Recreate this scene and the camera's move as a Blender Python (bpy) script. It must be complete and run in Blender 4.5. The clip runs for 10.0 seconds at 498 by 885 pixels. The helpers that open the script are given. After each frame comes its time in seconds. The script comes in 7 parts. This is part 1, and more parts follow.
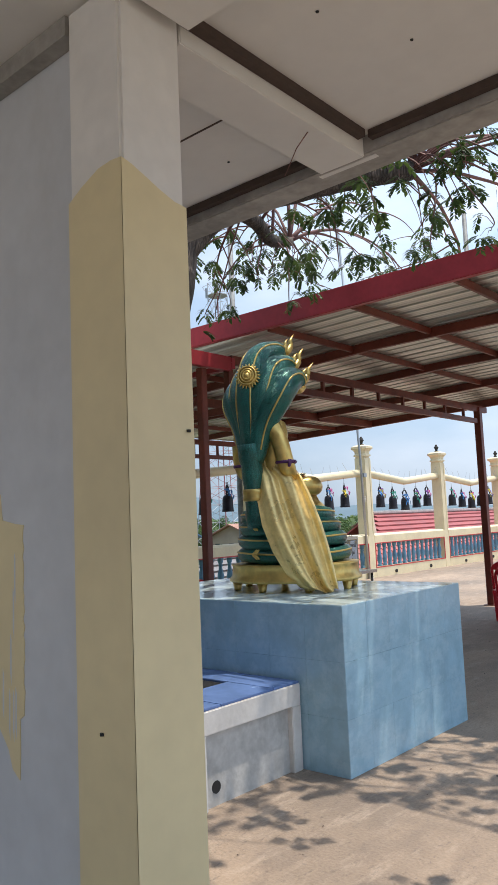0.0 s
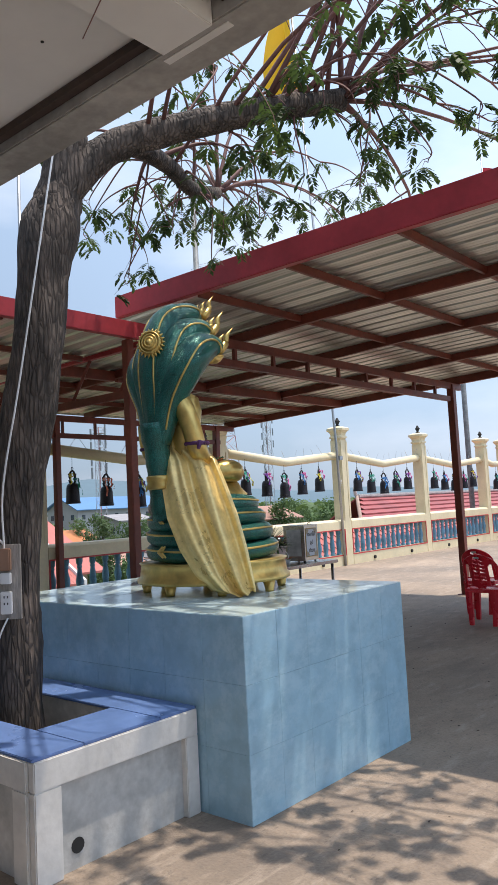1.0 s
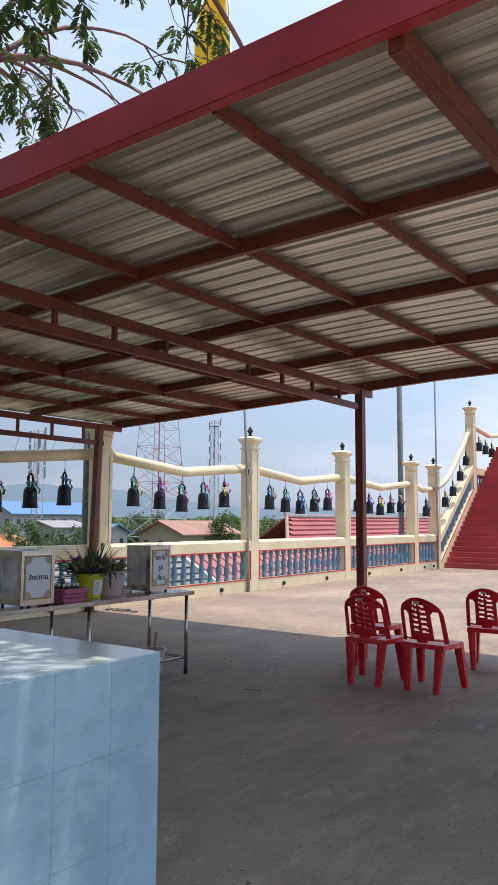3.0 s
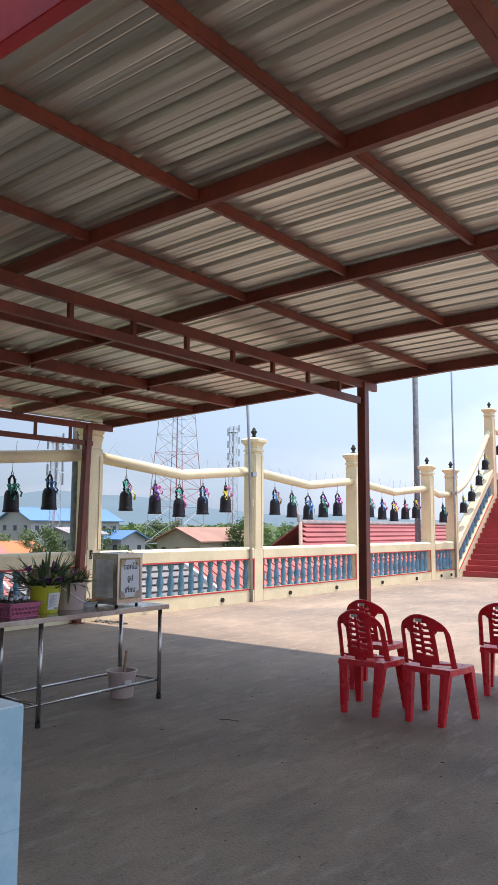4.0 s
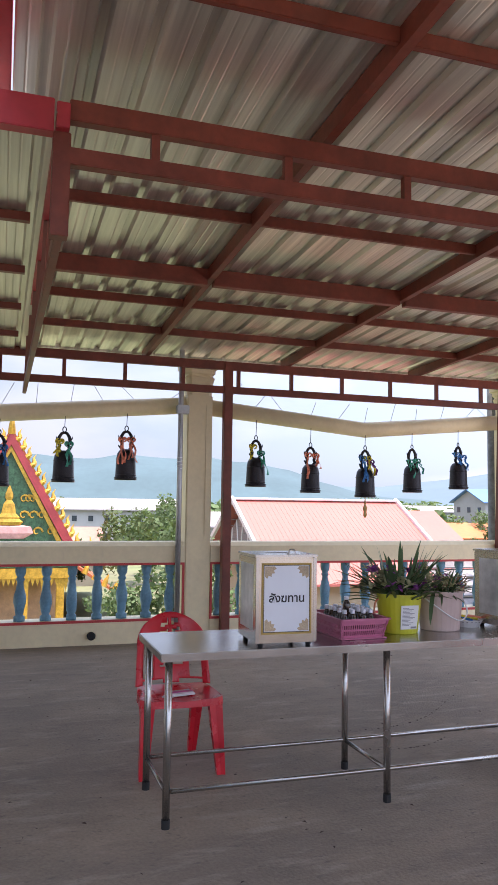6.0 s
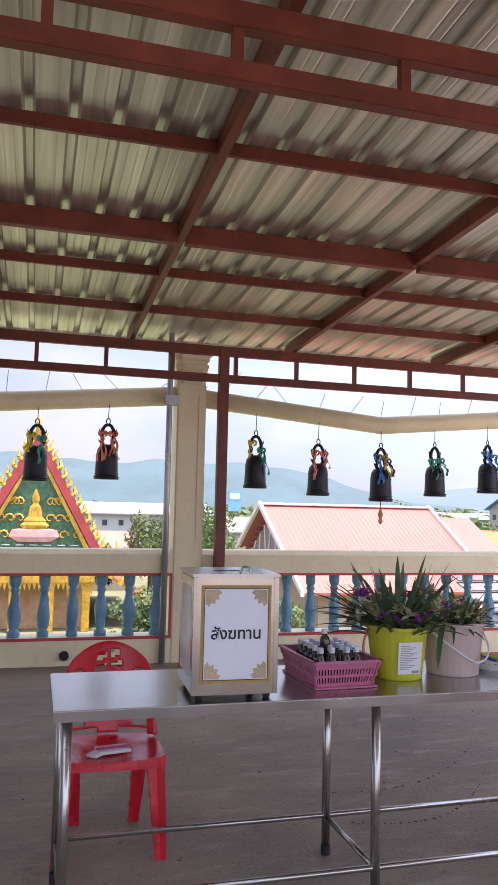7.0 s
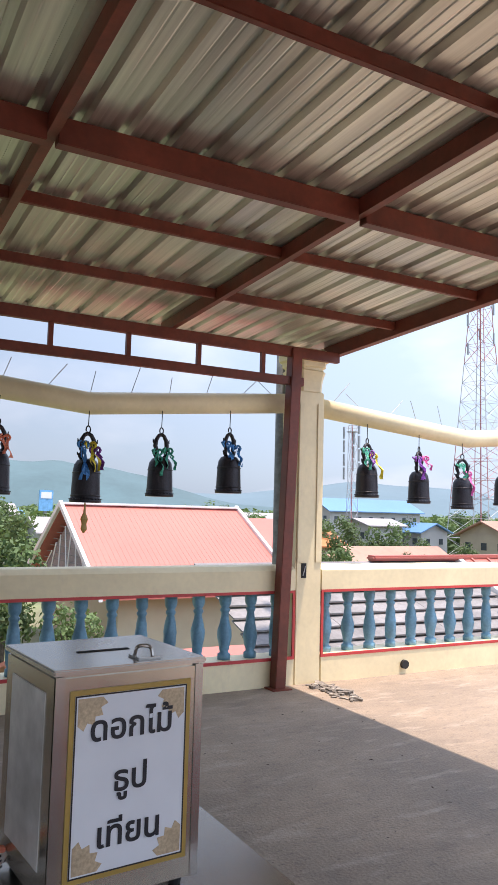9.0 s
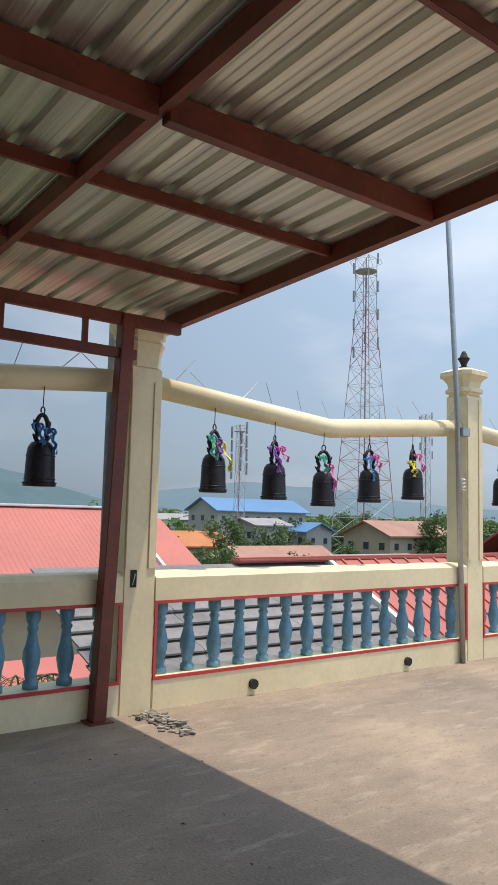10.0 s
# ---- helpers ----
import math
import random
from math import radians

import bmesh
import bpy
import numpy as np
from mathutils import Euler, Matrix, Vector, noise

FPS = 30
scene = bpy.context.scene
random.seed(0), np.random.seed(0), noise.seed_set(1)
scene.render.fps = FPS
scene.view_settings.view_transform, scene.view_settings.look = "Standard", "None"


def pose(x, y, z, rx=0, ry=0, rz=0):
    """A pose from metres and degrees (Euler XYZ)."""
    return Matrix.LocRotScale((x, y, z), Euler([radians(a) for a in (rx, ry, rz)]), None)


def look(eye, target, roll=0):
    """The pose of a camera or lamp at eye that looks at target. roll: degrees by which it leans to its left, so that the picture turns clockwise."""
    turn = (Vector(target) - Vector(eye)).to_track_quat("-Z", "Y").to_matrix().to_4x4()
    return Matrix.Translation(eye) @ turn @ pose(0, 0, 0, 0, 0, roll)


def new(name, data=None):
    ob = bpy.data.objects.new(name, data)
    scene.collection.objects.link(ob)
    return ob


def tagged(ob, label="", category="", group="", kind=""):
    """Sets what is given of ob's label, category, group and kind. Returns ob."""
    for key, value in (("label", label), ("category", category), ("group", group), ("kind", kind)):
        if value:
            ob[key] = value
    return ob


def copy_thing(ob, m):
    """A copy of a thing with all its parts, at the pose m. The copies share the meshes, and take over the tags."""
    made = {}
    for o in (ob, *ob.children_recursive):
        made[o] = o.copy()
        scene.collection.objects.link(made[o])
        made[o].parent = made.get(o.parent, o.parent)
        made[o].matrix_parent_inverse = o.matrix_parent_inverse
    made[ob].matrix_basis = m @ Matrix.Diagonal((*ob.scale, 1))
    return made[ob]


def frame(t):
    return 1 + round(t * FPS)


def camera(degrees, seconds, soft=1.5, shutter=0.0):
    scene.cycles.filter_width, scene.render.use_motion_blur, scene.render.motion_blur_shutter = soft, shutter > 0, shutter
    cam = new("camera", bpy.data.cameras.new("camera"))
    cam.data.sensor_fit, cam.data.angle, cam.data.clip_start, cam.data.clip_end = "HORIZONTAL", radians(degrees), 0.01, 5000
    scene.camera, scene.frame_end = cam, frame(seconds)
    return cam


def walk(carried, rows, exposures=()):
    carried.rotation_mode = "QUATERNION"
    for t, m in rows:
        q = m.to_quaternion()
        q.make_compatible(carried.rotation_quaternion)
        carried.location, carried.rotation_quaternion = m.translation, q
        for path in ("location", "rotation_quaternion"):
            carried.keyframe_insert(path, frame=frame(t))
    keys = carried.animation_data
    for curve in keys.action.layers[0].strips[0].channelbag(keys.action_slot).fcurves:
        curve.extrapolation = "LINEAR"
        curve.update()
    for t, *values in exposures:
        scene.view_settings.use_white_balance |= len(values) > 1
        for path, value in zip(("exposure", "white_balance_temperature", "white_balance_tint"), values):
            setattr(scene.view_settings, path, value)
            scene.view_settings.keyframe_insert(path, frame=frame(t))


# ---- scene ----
cam = camera(36.5, 10.0, soft=0.75)
PATH = [
    (0, (0.392, -0.72, 1.559), (-0.91, 0.783, 1.768), -2.4),
    (0.5, (0.38, -0.212, 1.558), (-0.899, 1.313, 1.752), -2.7),
    (1, (0.281, 0.293, 1.582), (-1.014, 1.808, 1.748), -3.0),
    (1.5, (0.126, 0.864, 1.593), (-1.193, 2.36, 1.743), -3.2),
    (2, (0.068, 1.431, 1.578), (-1.246, 2.93, 1.749), -2.9),
    (2.5, (-0.04, 1.927, 1.571), (-1.27, 3.493, 1.761), -0.7),
    (2.7, (-0.058, 2.152, 1.564), (-1.252, 3.745, 1.759), 0.2),
    (3.8, (-0.334, 3.200, 1.565), (-1.534, 4.786, 1.785), 0.6),
    (4, (-0.370, 3.395, 1.545), (-1.604, 4.955, 1.766), 0.35),
    (4.5, (-0.575, 3.837, 1.523), (-1.938, 5.286, 1.732), -0.2),
    (5, (-0.927, 4.297, 1.538), (-2.53, 5.477, 1.733), 0.4),
    (5.5, (-1.278, 4.741, 1.562), (-3.089, 5.571, 1.732), 0.8),
    (6.8, (-2.352, 5.624, 1.547), (-4.272, 6.157, 1.72), 1.0),
    (7, (-2.539, 5.771, 1.546), (-4.458, 6.305, 1.721), 1.3),
    (7.5, (-2.961, 6.133, 1.555), (-4.859, 6.736, 1.73), 1.2),
    (8, (-3.313, 6.583, 1.539), (-5.175, 7.288, 1.733), 1.2),
    (8.5, (-3.704, 7.044, 1.576), (-5.515, 7.867, 1.773), 1.5),
    (9, (-3.976, 7.551, 1.608), (-5.719, 8.514, 1.794), 1.5),
    (9.5, (-4.322, 8.045, 1.629), (-5.988, 9.137, 1.811), 1.2),
    (10, (-4.651, 8.569, 1.601), (-6.236, 9.773, 1.794), 1.4),
]
EXPOSURES = [(0, 0.22, 6400, 14), (1, 0.18, 6300, 15), (2, 0.16, 6330, 17), (2.5, 0.02, 6350, 18), (4, 0.42, 6450, 19), (4.5, 0.5, 6500, 20), (5, 0.78, 6550, 23), (5.5, 1.1, 6600, 25), (7, 1.22, 6750, 31), (7.5, 1.28, 6720, 31), (8.5, 1.0, 6720, 28), (9, 0.78, 6650, 21), (9.5, 0.15, 6570, 14), (10, -0.05, 6530, 13)]
walk(cam, [(t, look(eye, target, roll)) for t, eye, target, roll in PATH], EXPOSURES)

# ---- world, sun, exposure ----
SUN_EL, SUN_AZ = 77.0, 48.0          # degrees; azimuth from +x towards +y
world = bpy.data.worlds.new("sky_world")
scene.world = world
world.use_nodes = True
wn = world.node_tree
sky = wn.nodes.new("ShaderNodeTexSky")
sky.sky_type = "NISHITA"
sky.sun_disc = False
sky.sun_elevation = radians(SUN_EL)
sky.sun_rotation = radians(90 - SUN_AZ)
sky.air_density, sky.dust_density, sky.ozone_density = 1.0, 2.0, 1.0
bg = wn.nodes["Background"]
bg.inputs["Strength"].default_value = 0.11
# soft white clouds low in the sky
tc = wn.nodes.new("ShaderNodeTexCoord")
mp = wn.nodes.new("ShaderNodeMapping")
mp.inputs["Scale"].default_value = (1.2, 1.2, 3.0)
cn = wn.nodes.new("ShaderNodeTexNoise")
cn.inputs["Scale"].default_value, cn.inputs["Detail"].default_value = 2.2, 7.0
cr = wn.nodes.new("ShaderNodeValToRGB")
cr.color_ramp.elements[0].position, cr.color_ramp.elements[1].position = 0.50, 0.68
cr.color_ramp.elements[0].color, cr.color_ramp.elements[1].color = (0, 0, 0, 1), (0.5, 0.5, 0.5, 1)
hz = wn.nodes.new("ShaderNodeMixRGB")
hz.inputs["Fac"].default_value = 0.62
hz.inputs["Color2"].default_value = (5.3, 7.0, 8.7, 1)
cm = wn.nodes.new("ShaderNodeMixRGB")
cm.inputs["Color2"].default_value = (7.8, 8.5, 9.3, 1)
wn.links.new(sky.outputs["Color"], hz.inputs["Color1"])
wn.links.new(hz.outputs["Color"], cm.inputs["Color1"])
wn.links.new(tc.outputs["Generated"], mp.inputs["Vector"])
wn.links.new(mp.outputs["Vector"], cn.inputs["Vector"])
wn.links.new(cn.outputs["Fac"], cr.inputs["Fac"])
wn.links.new(cr.outputs["Color"], cm.inputs["Fac"])
# hazy brightness rises from the horizon towards the high sun
sp = wn.nodes.new("ShaderNodeSeparateXYZ")
gr = wn.nodes.new("ShaderNodeMapRange")
gr.inputs["From Min"].default_value, gr.inputs["From Max"].default_value = 0.0, 0.9
gr.inputs["To Min"].default_value, gr.inputs["To Max"].default_value = 0.73, 1.60
gm = wn.nodes.new("ShaderNodeVectorMath")
gm.operation = "SCALE"
wn.links.new(tc.outputs["Generated"], sp.inputs["Vector"])
wn.links.new(sp.outputs["Z"], gr.inputs["Value"])
wn.links.new(cm.outputs["Color"], gm.inputs[0])
# and is brighter on the sun's side than across from it
sd0 = wn.nodes.new("ShaderNodeVectorMath")
sd0.operation = "DOT_PRODUCT"
sd0.inputs[1].default_value = (math.cos(radians(SUN_AZ)), math.sin(radians(SUN_AZ)), 0)
sr0 = wn.nodes.new("ShaderNodeMapRange")
sr0.inputs["From Min"].default_value, sr0.inputs["From Max"].default_value = -1.0, 1.0
sr0.inputs["To Min"].default_value, sr0.inputs["To Max"].default_value = 0.45, 1.55
sm0 = wn.nodes.new("ShaderNodeMath")
sm0.operation = "MULTIPLY"
wn.links.new(tc.outputs["Generated"], sd0.inputs[0])
wn.links.new(sd0.outputs["Value"], sr0.inputs["Value"])
wn.links.new(sr0.outputs["Result"], sm0.inputs[0])
wn.links.new(gr.outputs["Result"], sm0.inputs[1])
wn.links.new(sm0.outputs["Value"], gm.inputs["Scale"])
wn.links.new(gm.outputs["Vector"], bg.inputs["Color"])

sun_data = bpy.data.lights.new("sun", "SUN")
sun_data.energy, sun_data.angle, sun_data.color = 4.1, radians(0.55), (1.0, 0.885, 0.72)
sun = new("sun", sun_data)
a, e = radians(SUN_AZ), radians(SUN_EL)
SUN_DIR = Vector((math.cos(e) * math.cos(a), math.cos(e) * math.sin(a), math.sin(e)))
sun.matrix_world = look(SUN_DIR * 60, (0, 0, 0))


# ---- materials ----
def mat(name, base, rough=0.6, metal=0.0, vary=0.25, grain=30.0, stain=1.2, bump=0.15, tint=None, rnd=0.0, spec=0.5, coat=0.0, stretch=(1, 1, 1)):
    """A surface with fine grain, larger stains, relief, and a change of tone from piece to piece."""
    m = bpy.data.materials.new(name)
    m.use_nodes = True
    nt = m.node_tree
    nd, ln = nt.nodes, nt.links
    b = nd["Principled BSDF"]
    geo = nd.new("ShaderNodeNewGeometry")
    mpg = nd.new("ShaderNodeMapping")
    mpg.inputs["Scale"].default_value = stretch
    ln.new(geo.outputs["Position"], mpg.inputs["Vector"])
    n1 = nd.new("ShaderNodeTexNoise")
    n1.inputs["Scale"].default_value, n1.inputs["Detail"].default_value = grain, 6
    n2 = nd.new("ShaderNodeTexNoise")
    n2.inputs["Scale"].default_value, n2.inputs["Detail"].default_value, n2.inputs["Roughness"].default_value = stain, 5, 0.62
    for n in (n1, n2):
        ln.new(mpg.outputs["Vector"], n.inputs["Vector"])
    dark = [c * (1 - vary) for c in (tint or base)]
    lite = [min(1, c * (1 + vary * 0.5)) for c in base]
    mix1 = nd.new("ShaderNodeMixRGB")
    mix1.inputs["Color1"].default_value, mix1.inputs["Color2"].default_value = (*dark, 1), (*lite, 1)
    ramp = nd.new("ShaderNodeValToRGB")
    ramp.color_ramp.elements[0].position, ramp.color_ramp.elements[1].position = 0.35, 0.65
    ln.new(n2.outputs["Fac"], ramp.inputs["Fac"])
    ln.new(ramp.outputs["Color"], mix1.inputs["Fac"])
    mix2 = nd.new("ShaderNodeMixRGB")
    mix2.blend_type = "MULTIPLY"
    mix2.inputs["Fac"].default_value = min(1, vary * 1.5)
    ln.new(mix1.outputs["Color"], mix2.inputs["Color1"])
    ln.new(n1.outputs["Fac"], mix2.inputs["Color2"])
    gain = nd.new("ShaderNodeMixRGB")
    gain.blend_type = "MULTIPLY"
    gain.inputs["Fac"].default_value = 1.0
    k = 1 / (1 - min(1, vary * 1.5) * 0.5)
    gain.inputs["Color2"].default_value = (k, k, k, 1)
    ln.new(mix2.outputs["Color"], gain.inputs["Color1"])
    last = gain.outputs["Color"]
    if rnd:
        oi = nd.new("ShaderNodeObjectInfo")
        hsv = nd.new("ShaderNodeHueSaturation")
        mr = nd.new("ShaderNodeMapRange")
        mr.inputs["To Min"].default_value, mr.inputs["To Max"].default_value = 1 - rnd, 1 + rnd
        ln.new(oi.outputs["Random"], mr.inputs["Value"])
        ln.new(mr.outputs["Result"], hsv.inputs["Value"])
        ln.new(last, hsv.inputs["Color"])
        last = hsv.outputs["Color"]
    ln.new(last, b.inputs["Base Color"])
    mr2 = nd.new("ShaderNodeMapRange")
    mr2.inputs["To Min"].default_value, mr2.inputs["To Max"].default_value = max(0.02, rough - 0.12), min(1, rough + 0.12)
    ln.new(n2.outputs["Fac"], mr2.inputs["Value"])
    ln.new(mr2.outputs["Result"], b.inputs["Roughness"])
    b.inputs["Metallic"].default_value = metal
    b.inputs["Specular IOR Level"].default_value = spec
    b.inputs["Coat Weight"].default_value = coat
    if bump:
        bp = nd.new("ShaderNodeBump")
        bp.inputs["Strength"].default_value, bp.inputs["Distance"].default_value = bump, 0.01
        ln.new(n1.outputs["Fac"], bp.inputs["Height"])
        ln.new(bp.outputs["Normal"], b.inputs["Normal"])
    return m


CONCRETE = mat("terrace_concrete", (0.322, 0.252, 0.188), 0.74, vary=0.30, grain=55, stain=0.5, bump=0.6, tint=(0.29, 0.235, 0.185))
CREAM = mat("cream_paint", (0.79, 0.685, 0.445), 0.5, vary=0.10, grain=22, stain=1.6, bump=0.08)
BLUE_BAL = mat("blue_paint", (0.13, 0.30, 0.42), 0.45, vary=0.22, grain=40, stain=5, bump=0.1, rnd=0.08)
REDLINE = mat("red_trim_paint", (0.55, 0.05, 0.05), 0.5, vary=0.15)
STEEL_RED = mat("oxide_red_steel", (0.178, 0.038, 0.021), 0.5, vary=0.30, grain=25, stain=3, bump=0.1)
FASCIA = mat("bright_red_fascia", (0.42, 0.035, 0.045), 0.45, vary=0.22, grain=18, stain=1.8, bump=0.06)
SHEET = mat("zinc_sheet", (0.655, 0.645, 0.575), 0.34, metal=0.72, vary=0.34, grain=7, stain=1.6, bump=0.03, stretch=(0.10, 4.0, 1))
GALV = mat("galvanised_pipe", (0.42, 0.44, 0.46), 0.42, metal=0.8, vary=0.2, grain=40)
DARKPOLE = mat("weathered_pole", (0.20, 0.22, 0.23), 0.6, vary=0.35, grain=30, stain=6)
BELL = mat("dark_bronze", (0.022, 0.020, 0.026), 0.42, metal=0.35, vary=0.35, grain=60, stain=9, bump=0.35)
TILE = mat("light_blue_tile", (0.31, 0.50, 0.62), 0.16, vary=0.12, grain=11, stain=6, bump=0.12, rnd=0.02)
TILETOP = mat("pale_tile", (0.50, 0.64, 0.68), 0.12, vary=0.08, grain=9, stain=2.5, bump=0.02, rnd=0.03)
GROUT = mat("grout", (0.52, 0.66, 0.74), 0.8, vary=0.2)
BENCHW = mat("white_plaster", (0.66, 0.65, 0.62), 0.7, vary=0.16, grain=25, stain=2.2, bump=0.15)
BENCHG = mat("grey_plaster", (0.50, 0.50, 0.48), 0.8, vary=0.25, grain=25, stain=3, bump=0.25)
BENCHB = mat("blue_glazed_tile", (0.12, 0.20, 0.42), 0.25, vary=0.15, grain=8, stain=2, bump=0.03, rnd=0.05)
BARK = mat("tree_bark", (0.135, 0.105, 0.086), 0.9, vary=0.6, grain=22, stain=14, bump=1.0, stretch=(1, 1, 0.22))
TWIG = mat("reddish_twig", (0.16, 0.07, 0.06), 0.7, vary=0.35, grain=20, stain=4, bump=0.2)
LEAF = mat("neem_leaf", (0.045, 0.08, 0.032), 0.55, spec=0.25, vary=0.45, grain=4, stain=1.4, bump=0.0)
REDPLASTIC = mat("red_plastic", (0.68, 0.016, 0.03), 0.28, vary=0.10, grain=12, stain=4, bump=0.02)
STAINLESS = mat("stainless_steel", (0.46, 0.44, 0.415), 0.24, metal=0.95, vary=0.12, grain=10, stain=3, bump=0.03)
BOXSTEEL = mat("brushed_steel", (0.52, 0.47, 0.40), 0.22, metal=0.9, vary=0.12, grain=10, stain=3, bump=0.03)
PAPER = mat("printed_card", (0.72, 0.75, 0.80), 0.5, vary=0.05, grain=10, stain=3, bump=0.0)
GOLDLINE = mat("gold_print", (0.42, 0.27, 0.06), 0.5, vary=0.2)
INK = mat("black_ink", (0.012, 0.012, 0.018), 0.5, vary=0.1, bump=0)
PINKP = mat("pink_plastic", (0.55, 0.16, 0.27), 0.4, vary=0.1, grain=20, bump=0.02)
YELLOWP = mat("lime_plastic", (0.52, 0.52, 0.03), 0.35, vary=0.12, grain=15, bump=0.02)
BEIGEP = mat("beige_pink_plastic", (0.56, 0.43, 0.40), 0.4, vary=0.12, grain=15, bump=0.02)
GREYP = mat("grey_plastic", (0.42, 0.41, 0.40), 0.5, vary=0.2, grain=15, bump=0.02)
WHITEP = mat("white_plastic", (0.75, 0.75, 0.75), 0.4, vary=0.05, bump=0.0)
BOTTLE = mat("brown_glass", (0.03, 0.016, 0.012), 0.12, vary=0.2, bump=0.0, coat=0.5)
CAPM = mat("bottle_cap", (0.66, 0.70, 0.80), 0.35, metal=0.4, vary=0.1, bump=0.0)
PLEAF = mat("orchid_leaf", (0.10, 0.17, 0.085), 0.4, vary=0.4, grain=12, stain=6, bump=0.0)
PURPLE = mat("purple_petal", (0.32, 0.08, 0.34), 0.6, vary=0.3, bump=0.0)
PALEG = mat("pale_bud", (0.52, 0.52, 0.30), 0.6, vary=0.3, bump=0.0)
STICKM = mat("incense_stick", (0.42, 0.25, 0.15), 0.8, vary=0.3, bump=0.0)
GOLD = mat("gold_leaf_paint", (0.66, 0.47, 0.15), 0.34, metal=0.75, vary=0.25, grain=16, stain=4, bump=0.10)
CLOTH = mat("gold_satin", (0.88, 0.67, 0.27), 0.30, metal=0.35, vary=0.22, grain=50, stain=5, bump=0.12)
NAGA = mat("green_scales", (0.010, 0.145, 0.112), 0.33, metal=0.35, vary=0.30, grain=20, stain=4, bump=0.1, coat=0.3)
SASH = mat("purple_sash", (0.09, 0.02, 0.10), 0.6, vary=0.2)
WALLC = mat("porch_white_paint", (0.58, 0.60, 0.62), 0.75, vary=0.10, grain=12, stain=0.9, bump=0.08)
COLPAINT = mat("porch_cream_paint", (0.72, 0.61, 0.36), 0.55, vary=0.08, grain=14, stain=1.2, bump=0.06)
PRIMER = mat("white_primer", (0.72, 0.70, 0.66), 0.7, vary=0.10, grain=14, stain=1.5, bump=0.08)
CEIL = mat("ceiling_board", (0.70, 0.68, 0.64), 0.8, vary=0.07, grain=10, stain=0.8, bump=0.05)
RAWBEAM = mat("bare_concrete_beam", (0.36, 0.34, 0.31), 0.85, vary=0.25, grain=20, stain=2.5, bump=0.3)
DARKGAP = mat("dark_wood_batten", (0.07, 0.045, 0.035), 0.8, vary=0.3)
STAIRRED = mat("red_stair_paint", (0.36, 0.045, 0.05), 0.55, vary=0.2, grain=10, stain=1.5)
BOARDM = mat("grey_roof_board", (0.20, 0.197, 0.205), 0.75, vary=0.3, grain=20, stain=1.5, bump=0.15, rnd=0.12)
PINKROOF = mat("salmon_roof", (0.43, 0.13, 0.105), 0.55, vary=0.10, grain=3, stain=0.15, bump=0.05)
REDROOF = mat("red_tile_roof", (0.34, 0.085, 0.085), 0.6, vary=0.2, grain=4, stain=0.4, rnd=0.08)
GREYROOF = mat("grey_tile_roof", (0.30, 0.295, 0.31), 0.7, vary=0.2, grain=6, stain=0.8, rnd=0.06)
BLUEROOF = mat("blue_metal_roof", (0.09, 0.22, 0.42), 0.5, vary=0.12, grain=2, stain=0.1)
BROWNROOF = mat("brown_tile_roof", (0.36, 0.20, 0.15), 0.7, vary=0.2, grain=2, stain=0.2)
ORANGEROOF = mat("orange_tile_roof", (0.45, 0.17, 0.06), 0.6, vary=0.15, grain=2, stain=0.2)
HOUSEW = mat("white_house_wall", (0.38, 0.385, 0.385), 0.7, vary=0.10, grain=1, stain=0.12)
HOUSEC = mat("cream_house_wall", (0.42, 0.36, 0.27), 0.7, vary=0.12, grain=1, stain=0.12)
GLASSD = mat("dark_window_glass", (0.05, 0.065, 0.075), 0.15, vary=0.2, bump=0)
TOWERM = mat("tower_steel_white", (0.42, 0.43, 0.45), 0.7, metal=0.0, vary=0.1, bump=0)
TOWERR = mat("tower_steel_red", (0.40, 0.17, 0.17), 0.7, metal=0.0, vary=0.1, bump=0)
FARGROUND = mat("far_fields", (0.13, 0.17, 0.08), 0.9, vary=0.5, grain=0.25, stain=0.03, bump=0, tint=(0.28, 0.25, 0.17))
FARTREE = mat("far_foliage", (0.085, 0.145, 0.055), 0.75, vary=0.45, grain=1.2, stain=0.25, bump=0.0, rnd=0.25)
# hill colours carry the air's haze: blue-green near, paler blue far
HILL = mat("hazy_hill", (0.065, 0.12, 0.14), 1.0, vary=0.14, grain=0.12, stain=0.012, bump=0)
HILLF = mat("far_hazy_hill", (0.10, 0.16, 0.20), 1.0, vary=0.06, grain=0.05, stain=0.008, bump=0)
YELLOWFLAG = mat("yellow_flag", (0.80, 0.52, 0.02), 0.8, vary=0.1, bump=0)
FLAGR = mat("flag_red", (0.55, 0.04, 0.06), 0.8, vary=0.1, bump=0)
FLAGW = mat("flag_white", (0.8, 0.8, 0.8), 0.8, vary=0.05, bump=0)
FLAGB = mat("flag_blue", (0.03, 0.04, 0.25), 0.8, vary=0.1, bump=0)
RIBBONS = [mat("ribbon_" + n, c, 0.6, vary=0.2, bump=0) for n, c in
           (("green", (0.04, 0.36, 0.26)), ("yellow", (0.72, 0.62, 0.05)), ("orange", (0.80, 0.26, 0.16)), ("blue", (0.04, 0.22, 0.55)), ("pink", (0.66, 0.12, 0.38)), ("purple", (0.20, 0.05, 0.34)))]
TEMPLEGOLD = mat("temple_gold", (0.62, 0.36, 0.05), 0.4, metal=0.4, vary=0.3, grain=6, stain=1.5, bump=0.4)
TEMPLEGREEN = mat("temple_green_mosaic", (0.05, 0.13, 0.06), 0.4, vary=0.5, grain=8, stain=3, bump=0.2)
